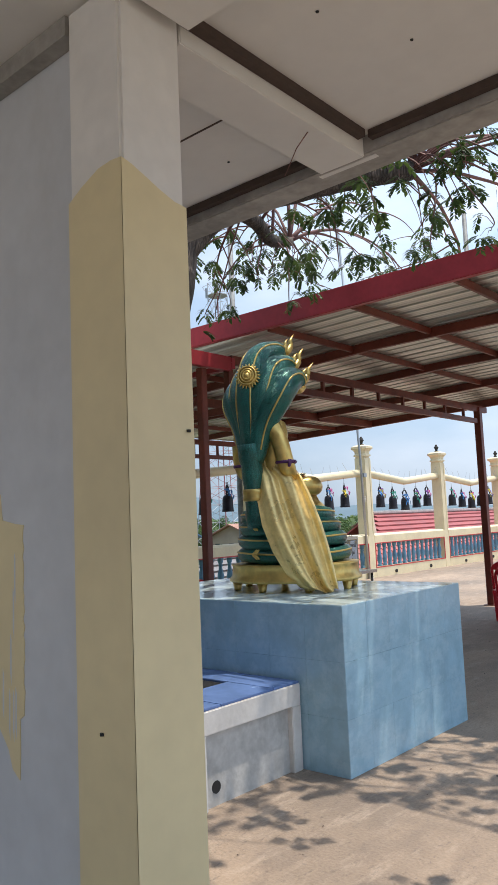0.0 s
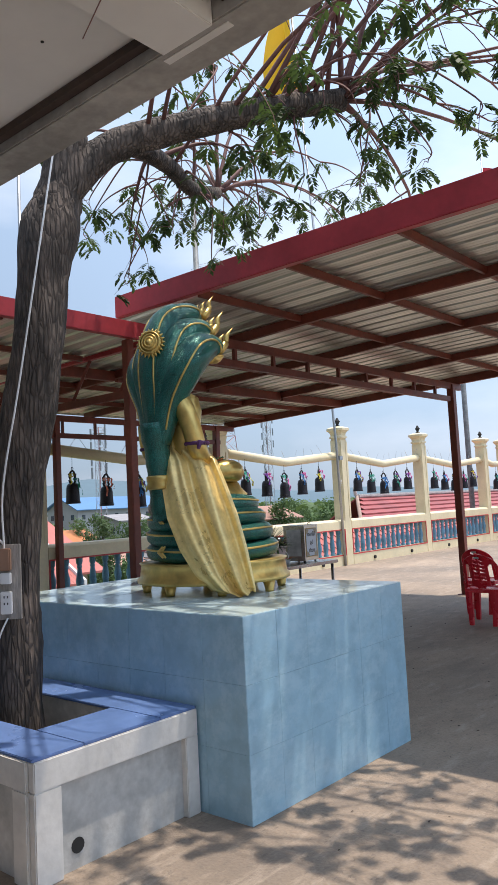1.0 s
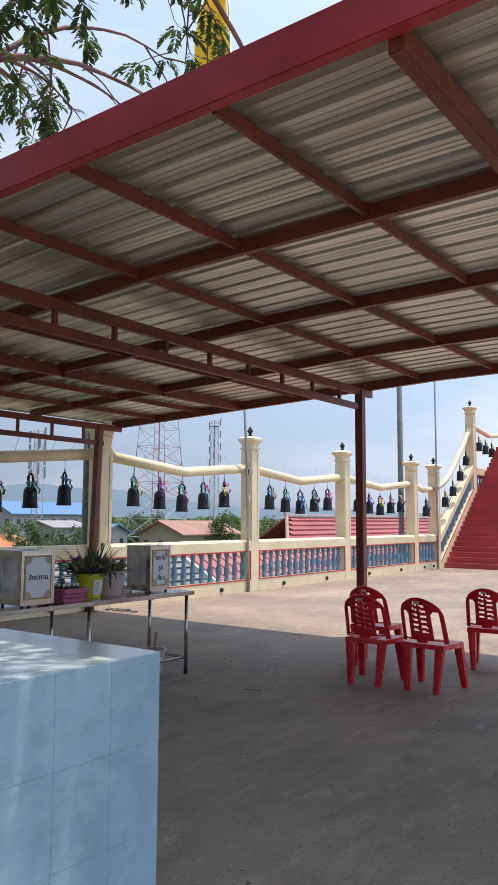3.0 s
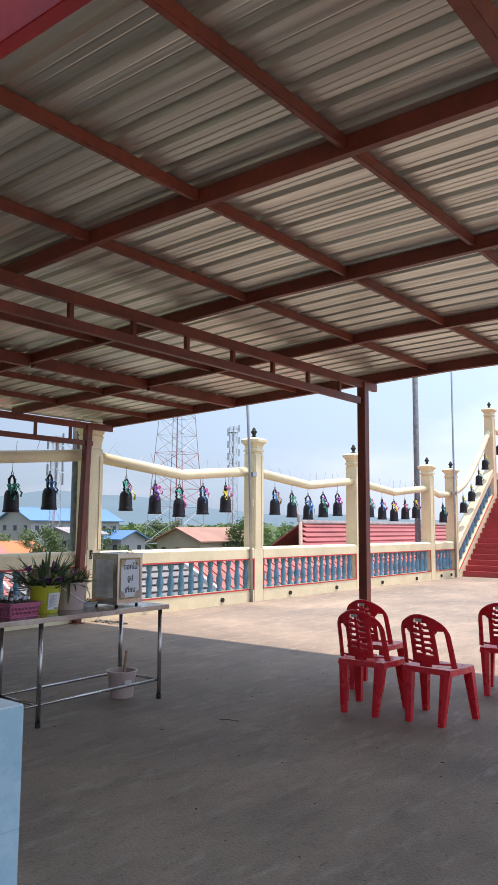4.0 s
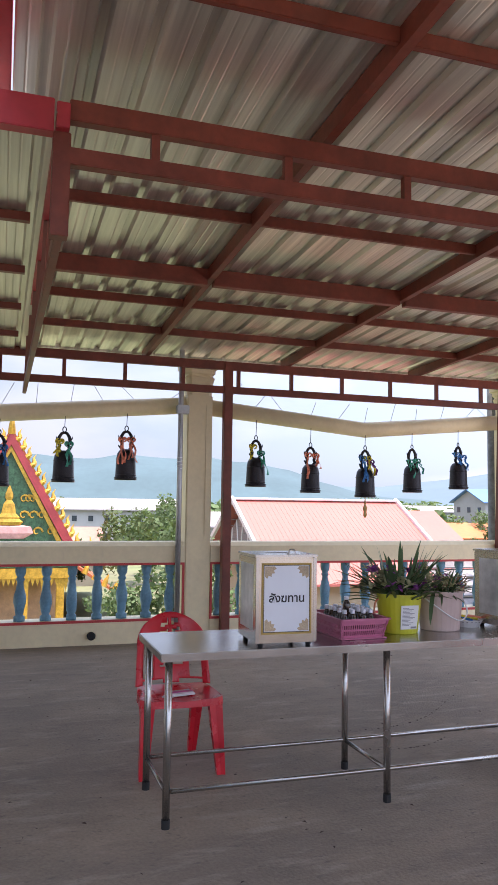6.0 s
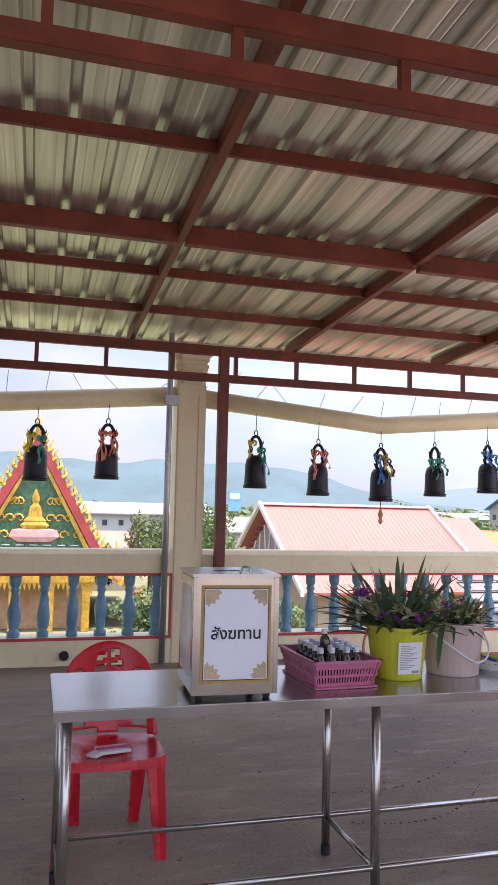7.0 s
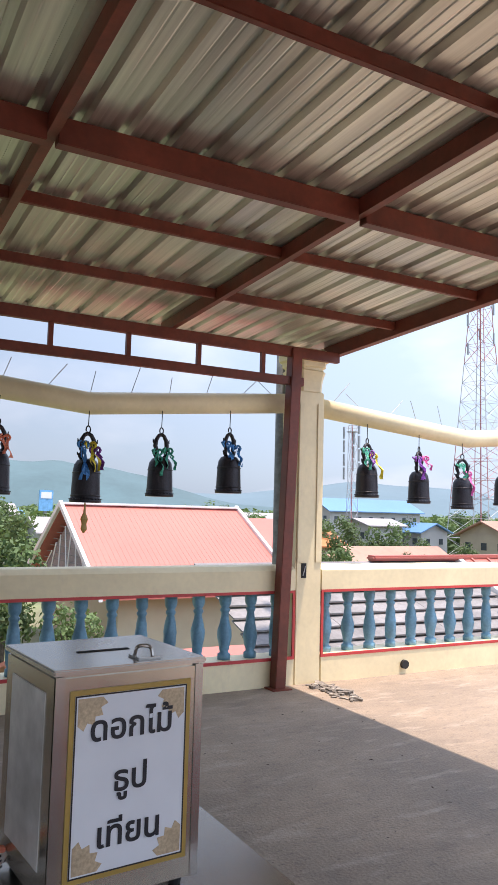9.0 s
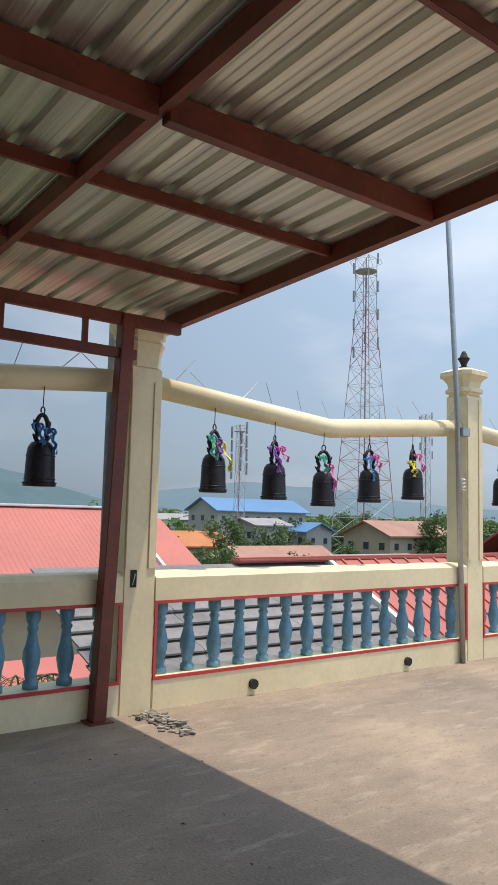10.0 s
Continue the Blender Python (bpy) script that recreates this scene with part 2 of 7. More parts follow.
TEMPLEROOF = mat("temple_orange_tile", (0.50, 0.14, 0.06), 0.5, vary=0.2, grain=5, stain=0.6)
WOODB = mat("weathered_board", (0.33, 0.30, 0.27), 0.85, vary=0.3, grain=40, stain=5, bump=0.3, stretch=(4, 4, 0.6))
BROWNP = mat("brown_breaker_plastic", (0.30, 0.17, 0.11), 0.5, vary=0.1, bump=0)
RUBBER = mat("black_rubber", (0.02, 0.02, 0.02), 0.8, vary=0.2, bump=0)



def let_through(m, colour, share_of):
    """Thin leaves let some light through."""
    nt = m.node_tree
    outn = nt.nodes["Material Output"]
    tl = nt.nodes.new("ShaderNodeBsdfTranslucent")
    tl.inputs["Color"].default_value = (*colour, 1)
    mx = nt.nodes.new("ShaderNodeMixShader")
    mx.inputs["Fac"].default_value = share_of
    nt.links.new(nt.nodes["Principled BSDF"].outputs[0], mx.inputs[1])
    nt.links.new(tl.outputs[0], mx.inputs[2])
    nt.links.new(mx.outputs[0], outn.inputs["Surface"])


let_through(LEAF, (0.12, 0.19, 0.04), 0.22)
let_through(PLEAF, (0.10, 0.20, 0.05), 0.25)
let_through(FARTREE, (0.14, 0.22, 0.06), 0.25)
let_through(YELLOWFLAG, (0.85, 0.50, 0.02), 0.4)


def cells(m, scale, depth, stretch=(1, 1, 1), width=0.16, dark=0.6):
    """Relief of small cells: scales on the serpent, plates of bark."""
    nt = m.node_tree
    geo = nt.nodes.new("ShaderNodeNewGeometry")
    mpg = nt.nodes.new("ShaderNodeMapping")
    mpg.inputs["Scale"].default_value = stretch
    vo = nt.nodes.new("ShaderNodeTexVoronoi")
    vo.feature = "DISTANCE_TO_EDGE"
    vo.inputs["Scale"].default_value = scale
    rp2 = nt.nodes.new("ShaderNodeValToRGB")
    rp2.color_ramp.elements[0].position, rp2.color_ramp.elements[1].position = 0.0, width
    bp = nt.nodes.new("ShaderNodeBump")
    bp.inputs["Strength"].default_value, bp.inputs["Distance"].default_value = 1.0, depth
    b = nt.nodes["Principled BSDF"]
    old = b.inputs["Normal"].links[0].from_socket if b.inputs["Normal"].links else None
    nt.links.new(geo.outputs["Position"], mpg.inputs["Vector"])
    nt.links.new(mpg.outputs["Vector"], vo.inputs["Vector"])
    nt.links.new(vo.outputs["Distance"], rp2.inputs["Fac"])
    nt.links.new(rp2.outputs["Color"], bp.inputs["Height"])
    if old:
        nt.links.new(old, bp.inputs["Normal"])
    nt.links.new(bp.outputs["Normal"], b.inputs["Normal"])
    col = b.inputs["Base Color"].links[0].from_socket
    mx = nt.nodes.new("ShaderNodeMixRGB")
    mx.blend_type = "MULTIPLY"
    mx.inputs["Fac"].default_value = dark
    nt.links.new(col, mx.inputs["Color1"])
    nt.links.new(rp2.outputs["Color"], mx.inputs["Color2"])
    nt.links.new(mx.outputs["Color"], b.inputs["Base Color"])


cells(NAGA, 80, 0.0018)
cells(BARK, 42, 0.008, (1, 1, 0.16), 0.26, 0.5)


def streaks(m, scale, stretch, low, high, colour, share_of):
    """Worn or dusty patches with a shape of their own over a base colour."""
    nt = m.node_tree
    geo = nt.nodes.new("ShaderNodeNewGeometry")
    mpg = nt.nodes.new("ShaderNodeMapping")
    mpg.inputs["Scale"].default_value = stretch
    mpg.inputs["Rotation"].default_value = (0, 0, 0.5)
    nz = nt.nodes.new("ShaderNodeTexNoise")
    nz.inputs["Scale"].default_value, nz.inputs["Detail"].default_value, nz.inputs["Roughness"].default_value = scale, 9, 0.7
    rp3 = nt.nodes.new("ShaderNodeValToRGB")
    rp3.color_ramp.elements[0].position, rp3.color_ramp.elements[1].position = low, high
    rp3.color_ramp.elements[1].color = (share_of, share_of, share_of, 1)
    b = nt.nodes["Principled BSDF"]
    col = b.inputs["Base Color"].links[0].from_socket
    mx = nt.nodes.new("ShaderNodeMixRGB")
    mx.inputs["Color2"].default_value = (*colour, 1)
    nt.links.new(geo.outputs["Position"], mpg.inputs["Vector"])
    nt.links.new(mpg.outputs["Vector"], nz.inputs["Vector"])
    nt.links.new(nz.outputs["Fac"], rp3.inputs["Fac"])
    nt.links.new(rp3.outputs["Color"], mx.inputs["Fac"])
    nt.links.new(col, mx.inputs["Color1"])
    nt.links.new(mx.outputs["Color"], b.inputs["Base Color"])


streaks(CONCRETE, 1.3, (1, 0.45, 1), 0.46, 0.70, (0.17, 0.14, 0.118), 0.55)
streaks(CONCRETE, 4.0, (1.3, 0.6, 1), 0.50, 0.68, (0.16, 0.13, 0.108), 0.50)
streaks(CONCRETE, 7.0, (1.2, 0.32, 1), 0.53, 0.68, (0.43, 0.36, 0.29), 0.6)
streaks(CONCRETE, 26.0, (1, 0.5, 1), 0.57, 0.66, (0.12, 0.10, 0.085), 0.62)
streaks(TILE, 9.0, (1, 0.5, 0.8), 0.47, 0.60, (0.42, 0.60, 0.70), 0.55)
streaks(TILE, 16.0, (0.8, 1.2, 1.5), 0.55, 0.68, (0.24, 0.42, 0.54), 0.4)
streaks(CREAM, 6.0, (1, 1, 0.3), 0.58, 0.74, (0.55, 0.48, 0.36), 0.35)
streaks(BENCHG, 5.0, (1, 1, 1), 0.55, 0.68, (0.30, 0.29, 0.27), 0.4)
streaks(WALLC, 1.8, (1, 1, 0.5), 0.55, 0.72, (0.46, 0.46, 0.45), 0.4)

# ---- mesh helpers ----
def part(name, bm, material, parent=None, label="", smooth=False):
    """One bmesh as one mesh object, under a thing or a part."""
    me = bpy.data.meshes.new(name)
    bmesh.ops.recalc_face_normals(bm, faces=bm.faces)
    bm.to_mesh(me)
    bm.free()
    for mm in (material if isinstance(material, (list, tuple)) else [material]):
        me.materials.append(mm)
    if smooth:
        me.polygons.foreach_set("use_smooth", [True] * len(me.polygons))
    ob = new(name, me)
    if parent:
        ob.parent = parent
    if label:
        ob["label"] = label
    return ob


def thing(name, label, category, group="", kind="", m=None):
    ob = tagged(new(name), label, category, group, kind)
    if m is not None:
        ob.matrix_world = m
    return ob


def add_box(bm, x0, x1, y0, y1, z0, z1, bevel=0.0, m=None, mi=0):
    n0 = len(bm.verts)
    r = bmesh.ops.create_cube(bm, size=1, matrix=Matrix.Translation(((x0 + x1) / 2, (y0 + y1) / 2, (z0 + z1) / 2)) @ Matrix.Diagonal((x1 - x0, y1 - y0, z1 - z0, 1)))
    vs = r["verts"]
    if bevel:
        es = list({ed for v in vs for ed in v.link_edges})
        rb = bmesh.ops.bevel(bm, geom=es, offset=bevel, segments=2, affect="EDGES")
        vs = list({v for f in rb["faces"] for v in f.verts} | {v for v in vs if v.is_valid})
    if m is not None:
        bmesh.ops.transform(bm, matrix=m, verts=vs)
    if mi:
        for f in {f for v in vs for f in v.link_faces}:
            f.material_index = mi
    return vs


def box(x0, x1, y0, y1, z0, z1, bevel=0.0):
    bm = bmesh.new()
    add_box(bm, x0, x1, y0, y1, z0, z1, bevel)
    return bm


def add_tube(bm, pts, radii, seg=8, cap=True, mi=0):
    """A round tube along points, with a radius at each."""
    pts = [Vector(p) for p in pts]
    if not isinstance(radii, (list, tuple)):
        radii = [radii] * len(pts)
    rings = []
    ref = None
    for i, p in enumerate(pts):
        d = (pts[min(i + 1, len(pts) - 1)] - pts[max(i - 1, 0)]).normalized()
        if ref is None or abs(ref.dot(d)) > 0.95:
            ref = Vector((0, 0, 1)) if abs(d.z) < 0.9 else Vector((1, 0, 0))
        u = d.cross(ref).normalized()
        v = d.cross(u).normalized()
        rings.append([bm.verts.new(p + radii[i] * (math.cos(2 * math.pi * k / seg) * u + math.sin(2 * math.pi * k / seg) * v)) for k in range(seg)])
    for a0, b0 in zip(rings, rings[1:]):
        for k in range(seg):
            f = bm.faces.new((a0[k], a0[(k + 1) % seg], b0[(k + 1) % seg], b0[k]))
            f.material_index = mi
    if cap:
        for r in (rings[0], rings[-1]):
            f = bm.faces.new(r)
            f.material_index = mi
    return rings


def tube(pts, radii, seg=8, cap=True):
    bm = bmesh.new()
    add_tube(bm, pts, radii, seg, cap)
    return bm


def add_lathe(bm, profile, seg=16, centre=(0, 0, 0), sx=1.0, sy=1.0, mi=0, square=False):
    """A turned shape from (radius, height) pairs; closed at both ends."""
    rings = []
    for r, z in profile:
        ring = []
        for k in range(seg):
            t = 2 * math.pi * (k + (0.5 if square else 0)) / seg
            q = 1 / max(abs(math.cos(t)), abs(math.sin(t))) if square else 1
            ring.append(bm.verts.new((centre[0] + r * q * math.cos(t) * sx, centre[1] + r * q * math.sin(t) * sy, centre[2] + z)))
        rings.append(ring)
    for a0, b0 in zip(rings, rings[1:]):
        for k in range(seg):
            f = bm.faces.new((a0[k], a0[(k + 1) % seg], b0[(k + 1) % seg], b0[k]))
            f.material_index = mi
    for r in (rings[0], rings[-1]):
        f = bm.faces.new(r)
        f.material_index = mi
    return rings


def lathe(profile, seg=16, centre=(0, 0, 0), sx=1.0, sy=1.0, square=False):
    bm = bmesh.new()
    add_lathe(bm, profile, seg, centre, sx, sy, 0, square)
    return bm


def prism(outline, y0, y1, axis="y"):
    """An outline of (a, b) pairs pushed along one axis: (x, z) along y, (y, z) along x, (x, y) along z."""
    bm = bmesh.new()
    def put(a0, b0, c0):
        return {"y": (a0, c0, b0), "x": (c0, a0, b0), "z": (a0, b0, c0)}[axis]
    lo = [bm.verts.new(put(p[0], p[1], y0)) for p in outline]
    hi = [bm.verts.new(put(p[0], p[1], y1)) for p in outline]
    bm.faces.new(lo)
    bm.faces.new(hi)
    for i in range(len(outline)):
        j = (i + 1) % len(outline)
        bm.faces.new((lo[i], lo[j], hi[j], hi[i]))
    return bm


def share(name, mesh, m, parent):
    """One more object on a mesh that is already built."""
    ob = new(name, mesh)
    ob.parent = parent
    ob.matrix_world = m
    return ob


# ---- terrace floor ----
bm = box(-10.45, 14, -9, 60, -0.35, 0)
floor = tagged(part("floor", bm, CONCRETE), "stained grey concrete terrace floor, sunlit beyond the canopy", "floor", kind="structure")

# ---- balustrade with posts, beams and bells ----
WX = -10.3
POSTS = [-1.55, 2.85, 7.27, 11.66, 16.12, 20.3, 24.65]


def rail_profile(x, z):
    w = 0.155
    return [(x - w, z - 0.25), (x - w, z - 0.05), (x - w + 0.05, z - 0.008), (x - 0.03, z), (x + 0.03, z), (x + w - 0.05, z - 0.008), (x + w, z - 0.05), (x + w, z - 0.25)]


BAL_PROFILE = [(0.058, 0), (0.058, 0.05), (0.04, 0.065), (0.05, 0.10), (0.062, 0.20), (0.060, 0.27), (0.044, 0.36), (0.034, 0.42), (0.046, 0.44), (0.046, 0.455), (0.034, 0.47), (0.052, 0.50), (0.056, 0.53), (0.056, 0.595)]


def baluster_mesh():
    bm = bmesh.new()
    seg = 12
    rings = []
    for i, (r, z) in enumerate(BAL_PROFILE):
        twist = max(0.0, min(1.0, (z - 0.1) / 0.3)) * 1.6
        ring = []
        for k in range(seg):
            t = 2 * math.pi * k / seg + twist
            rr = r * (1 + (0.10 * math.cos(4 * (t - twist)) if 0.1 <= z <= 0.4 else 0))
            if z <= 0.05 or z >= 0.53:
                rr = r / max(abs(math.cos(t - twist)), abs(math.sin(t - twist))) * 0.9
            ring.append(bm.verts.new((rr * math.cos(t), rr * math.sin(t), z)))
        rings.append(ring)
    for a0, b0 in zip(rings, rings[1:]):
        for k in range(seg):
            bm.faces.new((a0[k], a0[(k + 1) % seg], b0[(k + 1) % seg], b0[k]))
    bm.faces.new(rings[0])
    bm.faces.new(rings[-1])
    bmesh.ops.recalc_face_normals(bm, faces=bm.faces)
    me = bpy.data.meshes.new("baluster")
    bm.to_mesh(me)
    bm.free()
    me.materials.append(BLUE_BAL)
    me.polygons.foreach_set("use_smooth", [True] * len(me.polygons))
    return me


BALUSTER = baluster_mesh()
# foot block through which the drains pass, rail, red trim and balusters, bay by bay
balustrade = thing("balustrade", "cream balustrade with blue turned balusters and red trim", "balustrade", kind="structure")


def bay(y0, y1, n):
    a0, b0 = y0 + 0.152, y1 - 0.152
    part("kerb", box(WX - 0.15, WX + 0.15, a0, b0, -0.02, 0.262, 0.008), CREAM, balustrade)
    part("handrail", prism(rail_profile(WX, 1.12), a0, b0), CREAM, balustrade)
    xs = WX + 0.152
    for nm, (ya, yb, za, zb) in {"lower": (a0, b0, 0.24, 0.268), "upper": (a0, b0, 0.858, 0.884), "south": (a0, a0 + 0.025, 0.268, 0.858), "north": (b0 - 0.025, b0, 0.268, 0.858)}.items():
        part("red_trim", box(xs - 0.012, xs + 0.004, ya, yb, za, zb), REDLINE, balustrade)
    for k in range(n):
        y = a0 + (k + 0.5) * (b0 - a0) / n
        share("baluster", BALUSTER, pose(WX + 0.02, y, 0.264, 0, 0, 17 * k), balustrade)
    for yd in (0.25, 0.75):
        y = a0 + (b0 - a0) * yd
        part("drain_pipe", tube([(WX + 0.14, y, 0.10), (WX + 0.185, y, 0.10)], 0.045, 12), RUBBER, balustrade, "black drain pipe end")


for y0, y1 in zip(POSTS, POSTS[1:]):
    bay(y0, y1, 15)
bay(24.65, 26.4, 6)


def post(y, z0=0.0, h=3.1, finial=True):
    t = thing("post", "cream square post with a moulded capital", "post", "balustrade posts", m=pose(WX, y, z0))
    bm = box(-0.15, 0.15, -0.15, 0.15, -0.02, h, 0.012)
    part("shaft", bm, CREAM, t)
    # raised strips on the shaft that leave a sunk panel between them
    for s in (-1, 1):
        part("strip", box(0.150, 0.162, s * 0.105 - 0.035, s * 0.105 + 0.035, 1.15, h - 0.05, 0.003), CREAM, t)
    part("capital", lathe([(0.150, h), (0.150, h + 0.03), (0.185, h + 0.04), (0.185, h + 0.075), (0.155, h + 0.10), (0.165, h + 0.16), (0.20, h + 0.21), (0.235, h + 0.235), (0.235, h + 0.285), (0.20, h + 0.305), (0.12, h + 0.335)], 16, square=True), CREAM, t)
    if finial:
        part("finial", lathe([(0.06, h + 0.33), (0.06, h + 0.36), (0.03, h + 0.38), (0.05, h + 0.43), (0.075, h + 0.47), (0.05, h + 0.49), (0.035, h + 0.53), (0.02, h + 0.56)], 12), RUBBER, t, "small dark lamp base", smooth=True)
    return t


def canopy_post(y, h=2.82):
    """A post whose flared head carries the eave of the canopy."""
    t = thing("post", "cream square post with a flared head under the canopy", "post", "balustrade posts", m=pose(WX, y, 0))
    part("shaft", box(-0.15, 0.15, -0.15, 0.15, -0.02, h, 0.012), CREAM, t)
    for s in (-1, 1):
        part("strip", box(0.150, 0.162, s * 0.105 - 0.035, s * 0.105 + 0.035, 1.15, h - 0.12, 0.003), CREAM, t)
    part("capital", lathe([(0.150, h), (0.150, h + 0.03), (0.155, h + 0.10), (0.166, h + 0.16), (0.180, h + 0.205), (0.162, h + 0.22), (0.162, h + 0.24), (0.182, h + 0.255), (0.186, h + 0.30), (0.215, h + 0.315), (0.215, h + 0.405), (0.19, h + 0.42)], 16, square=True), CREAM, t)
    return t


for y in POSTS:
    if 5 < y < 12:
        canopy_post(y)
    else:
        post(y)
post(26.4)

# beams that carry the bells, bent down in the middle
MIDZ, ENDZ = 2.515, 2.695


def bell_beam(y0, y1, bells=True, n=5):
    t = thing("bell_beam", "cream round concrete beam sagging in the middle, with thin wire spikes", "beam", "bell beams")
    ym = (y0 + y1) / 2
    part("beam", tube([(WX, y0 + 0.14, ENDZ), (WX, ym, MIDZ), (WX, y1 - 0.14, ENDZ + 0.01)], 0.098, 16), CREAM, t, smooth=True)
    rnd = random.Random(int(y0 * 100) + 7)
    for k in range(11):
        y = y0 + 0.35 + k * (y1 - y0 - 0.7) / 10
        z = MIDZ + (ENDZ - MIDZ) * abs(y - ym) / (ym - y0) + 0.095
        lean = rnd.uniform(-0.16, 0.16) if 2 < k < 9 else rnd.choice((-0.2, 0.2))
        part("spike", tube([(WX, y, z - 0.01), (WX + rnd.uniform(-0.03, 0.03), y + lean, z + rnd.uniform(0.14, 0.25))], 0.0035, 5), GALV, t)


for y0, y1 in zip(POSTS, POSTS[1:]):
    bell_beam(y0, y1)
bt = thing("bell_beam", "short cream round beam between two posts", "beam", "bell beams")
part("beam", tube([(WX, 24.79, 2.69), (WX, 25.5, 2.55), (WX, 26.26, 2.6)], 0.095, 16), CREAM, bt, smooth=True)

BELL_BODY = [(0.124, 0.0), (0.126, 0.018), (0.118, 0.03), (0.116, 0.05), (0.112, 0.15), (0.108, 0.25), (0.099, 0.30), (0.076, 0.335), (0.04, 0.35)]


def bell_master():
    t = thing("bell", "dark bronze temple bell hanging from a wire hook", "bell", "hanging bells")
    bm = lathe(BELL_BODY, 20)
    for zb, rb0 in ((0.055, 0.117), (0.235, 0.109)):
        add_tube(bm, [(rb0 * math.cos(a0), rb0 * math.sin(a0), zb) for a0 in [2 * math.pi * k / 20 for k in range(21)]], 0.005, 5, False)
    for k in range(24):
        a0 = 2 * math.pi * k / 24
        add_lathe(bm, [(0.012, 0), (0.009, 0.006), (0.0, 0.007)], 6, (0.121 * math.cos(a0), 0.121 * math.sin(a0), 0.024))
    part("body", bm, BELL, t, smooth=True)
    # two arched serpents meet over the crown
    bm = bmesh.new()
    for s in (-1, 1):
        add_tube(bm, [(0, s * 0.035, 0.335), (0, s * 0.06, 0.37), (0, s * 0.046, 0.405), (0, s * 0.064, 0.45), (0, s * 0.055, 0.50), (0, s * 0.03, 0.54), (0, 0, 0.555)], [0.024, 0.021, 0.018, 0.021, 0.019, 0.017, 0.018], 8)
        add_tube(bm, [(0, s * 0.06, 0.46), (0.0, s * 0.085, 0.485), (0, s * 0.09, 0.51)], [0.012, 0.009, 0.003], 6)
        add_tube(bm, [(0, s * 0.055, 0.37), (0.0, s * 0.085, 0.385), (0, s * 0.09, 0.40)], [0.012, 0.009, 0.003], 6)
    part("crown_loop", bm, BELL, t, smooth=True)
    pts = [(0, 0.02 * math.cos(a0), 0.585 + 0.03 * math.sin(a0)) for a0 in [-1.5 + k * 5.2 / 10 for k in range(11)]]
    bm = tube(pts, 0.006, 6)
    add_tube(bm, [(0, 0, 0.615), (0, 0.005, 0.80)], 0.004, 5)
    part("hook", bm, RUBBER, t, smooth=True)
    return t


def ribbon_bm(rnd, length, wide, side):
    """A ribbon knotted round one side of the crown, with crumpled loops and thin tails."""
    bm = bmesh.new()
    y0, z0 = side * 0.05, 0.45 + rnd.uniform(-0.05, 0.05)
    ring = [(0.026 * math.cos(a0), y0 + 0.028 * math.sin(a0), z0 + 0.012 * math.sin(a0 * 2)) for a0 in [2 * math.pi * k / 10 for k in range(11)]]
    add_tube(bm, ring, 0.010, 6, False)
    for tail in range(rnd.choice((2, 3))):
        L = length * rnd.uniform(0.55, 1.0)
        yo = rnd.uniform(-0.5, 0.9) * (1 if side >= 0 else -1)
        aa, bb = [], []
        for k in range(9):
            f = k / 8
            px = 0.028 + 0.092 * min(1, f * 1.7) * min(1, L * 4.5) + 0.010 * math.sin(11 * f + tail) + rnd.uniform(-0.004, 0.004)
            py = y0 + 0.075 * yo * f ** 0.8 + 0.010 * math.sin(9 * f + 2 * tail)
            pz = z0 + 0.018 * math.sin(3.1 * min(1, f * 3)) - L * f
            w = wide * (0.35 + 0.65 * min(1, f * 1.6)) * rnd.uniform(0.75, 1.15)
            tw = 1.1 * math.sin(5 * f + 3 * tail + side)
            aa.append(bm.verts.new((px - 0.5 * w * math.sin(tw), py - w / 2 * math.cos(tw), pz)))
            bb.append(bm.verts.new((px + 0.5 * w * math.sin(tw), py + w / 2 * math.cos(tw), pz)))
        for k in range(8):
            bm.faces.new((aa[k], bb[k], bb[k + 1], aa[k + 1]))
    for lp in (-1, 1):
        arc = [(0.03 + 0.02 * math.sin(t), y0 + lp * (0.012 + 0.03 * math.sin(t)), z0 + 0.028 * math.cos(t) - 0.01) for t in [math.pi * k / 6 for k in range(7)]]
        add_tube(bm, arc, [0.004, 0.009, 0.011, 0.012, 0.011, 0.009, 0.004], 5)
    return bm


master = bell_master()
BELL_PLACES = [(7.99, 1.765), (8.70, 1.705), (9.445, 1.66), (10.115, 1.733), (10.803, 1.787),
               (12.42, 1.80), (13.125, 1.759), (13.764, 1.714), (14.425, 1.771), (15.117, 1.823)]
for y0, y1 in zip(POSTS, POSTS[1:]):
    if y0 not in (7.27, 11.66) and y0 > -1:
        for k, dz in enumerate((0.0, -0.05, -0.09, -0.03, 0.01)):
            BELL_PLACES.append((y0 + (0.72 + k * 0.69) * (y1 - y0) / 4.43 + (0.11 if y0 < 4 else 0), 1.80 + dz))
BELL_PLACES.append((25.6, 1.70))
RIBBON_SETS = [(1, 0), (2, 2), (3, 5, 1), (0, 0), (3, 3), (0, 1, 5), (5, 4), (0, 4), (3, 4), (1, 4), (4, 0), (1, 5), (0, 3)]
rr = random.Random(5)
for i, (y, z) in enumerate(BELL_PLACES):
    size = 1.0 if i != 2 else 1.06
    b = master if i == 0 else copy_thing(master, pose(WX + 0.06, y, z, 0, 0, rr.uniform(-25, 25)))
    if i == 0:
        b.matrix_basis = pose(WX + 0.06, y, z, 0, 0, 8)
    b.scale = (size,) * 3
BELLS = [o for o in scene.objects if o.name.split(".")[0] == "bell"]
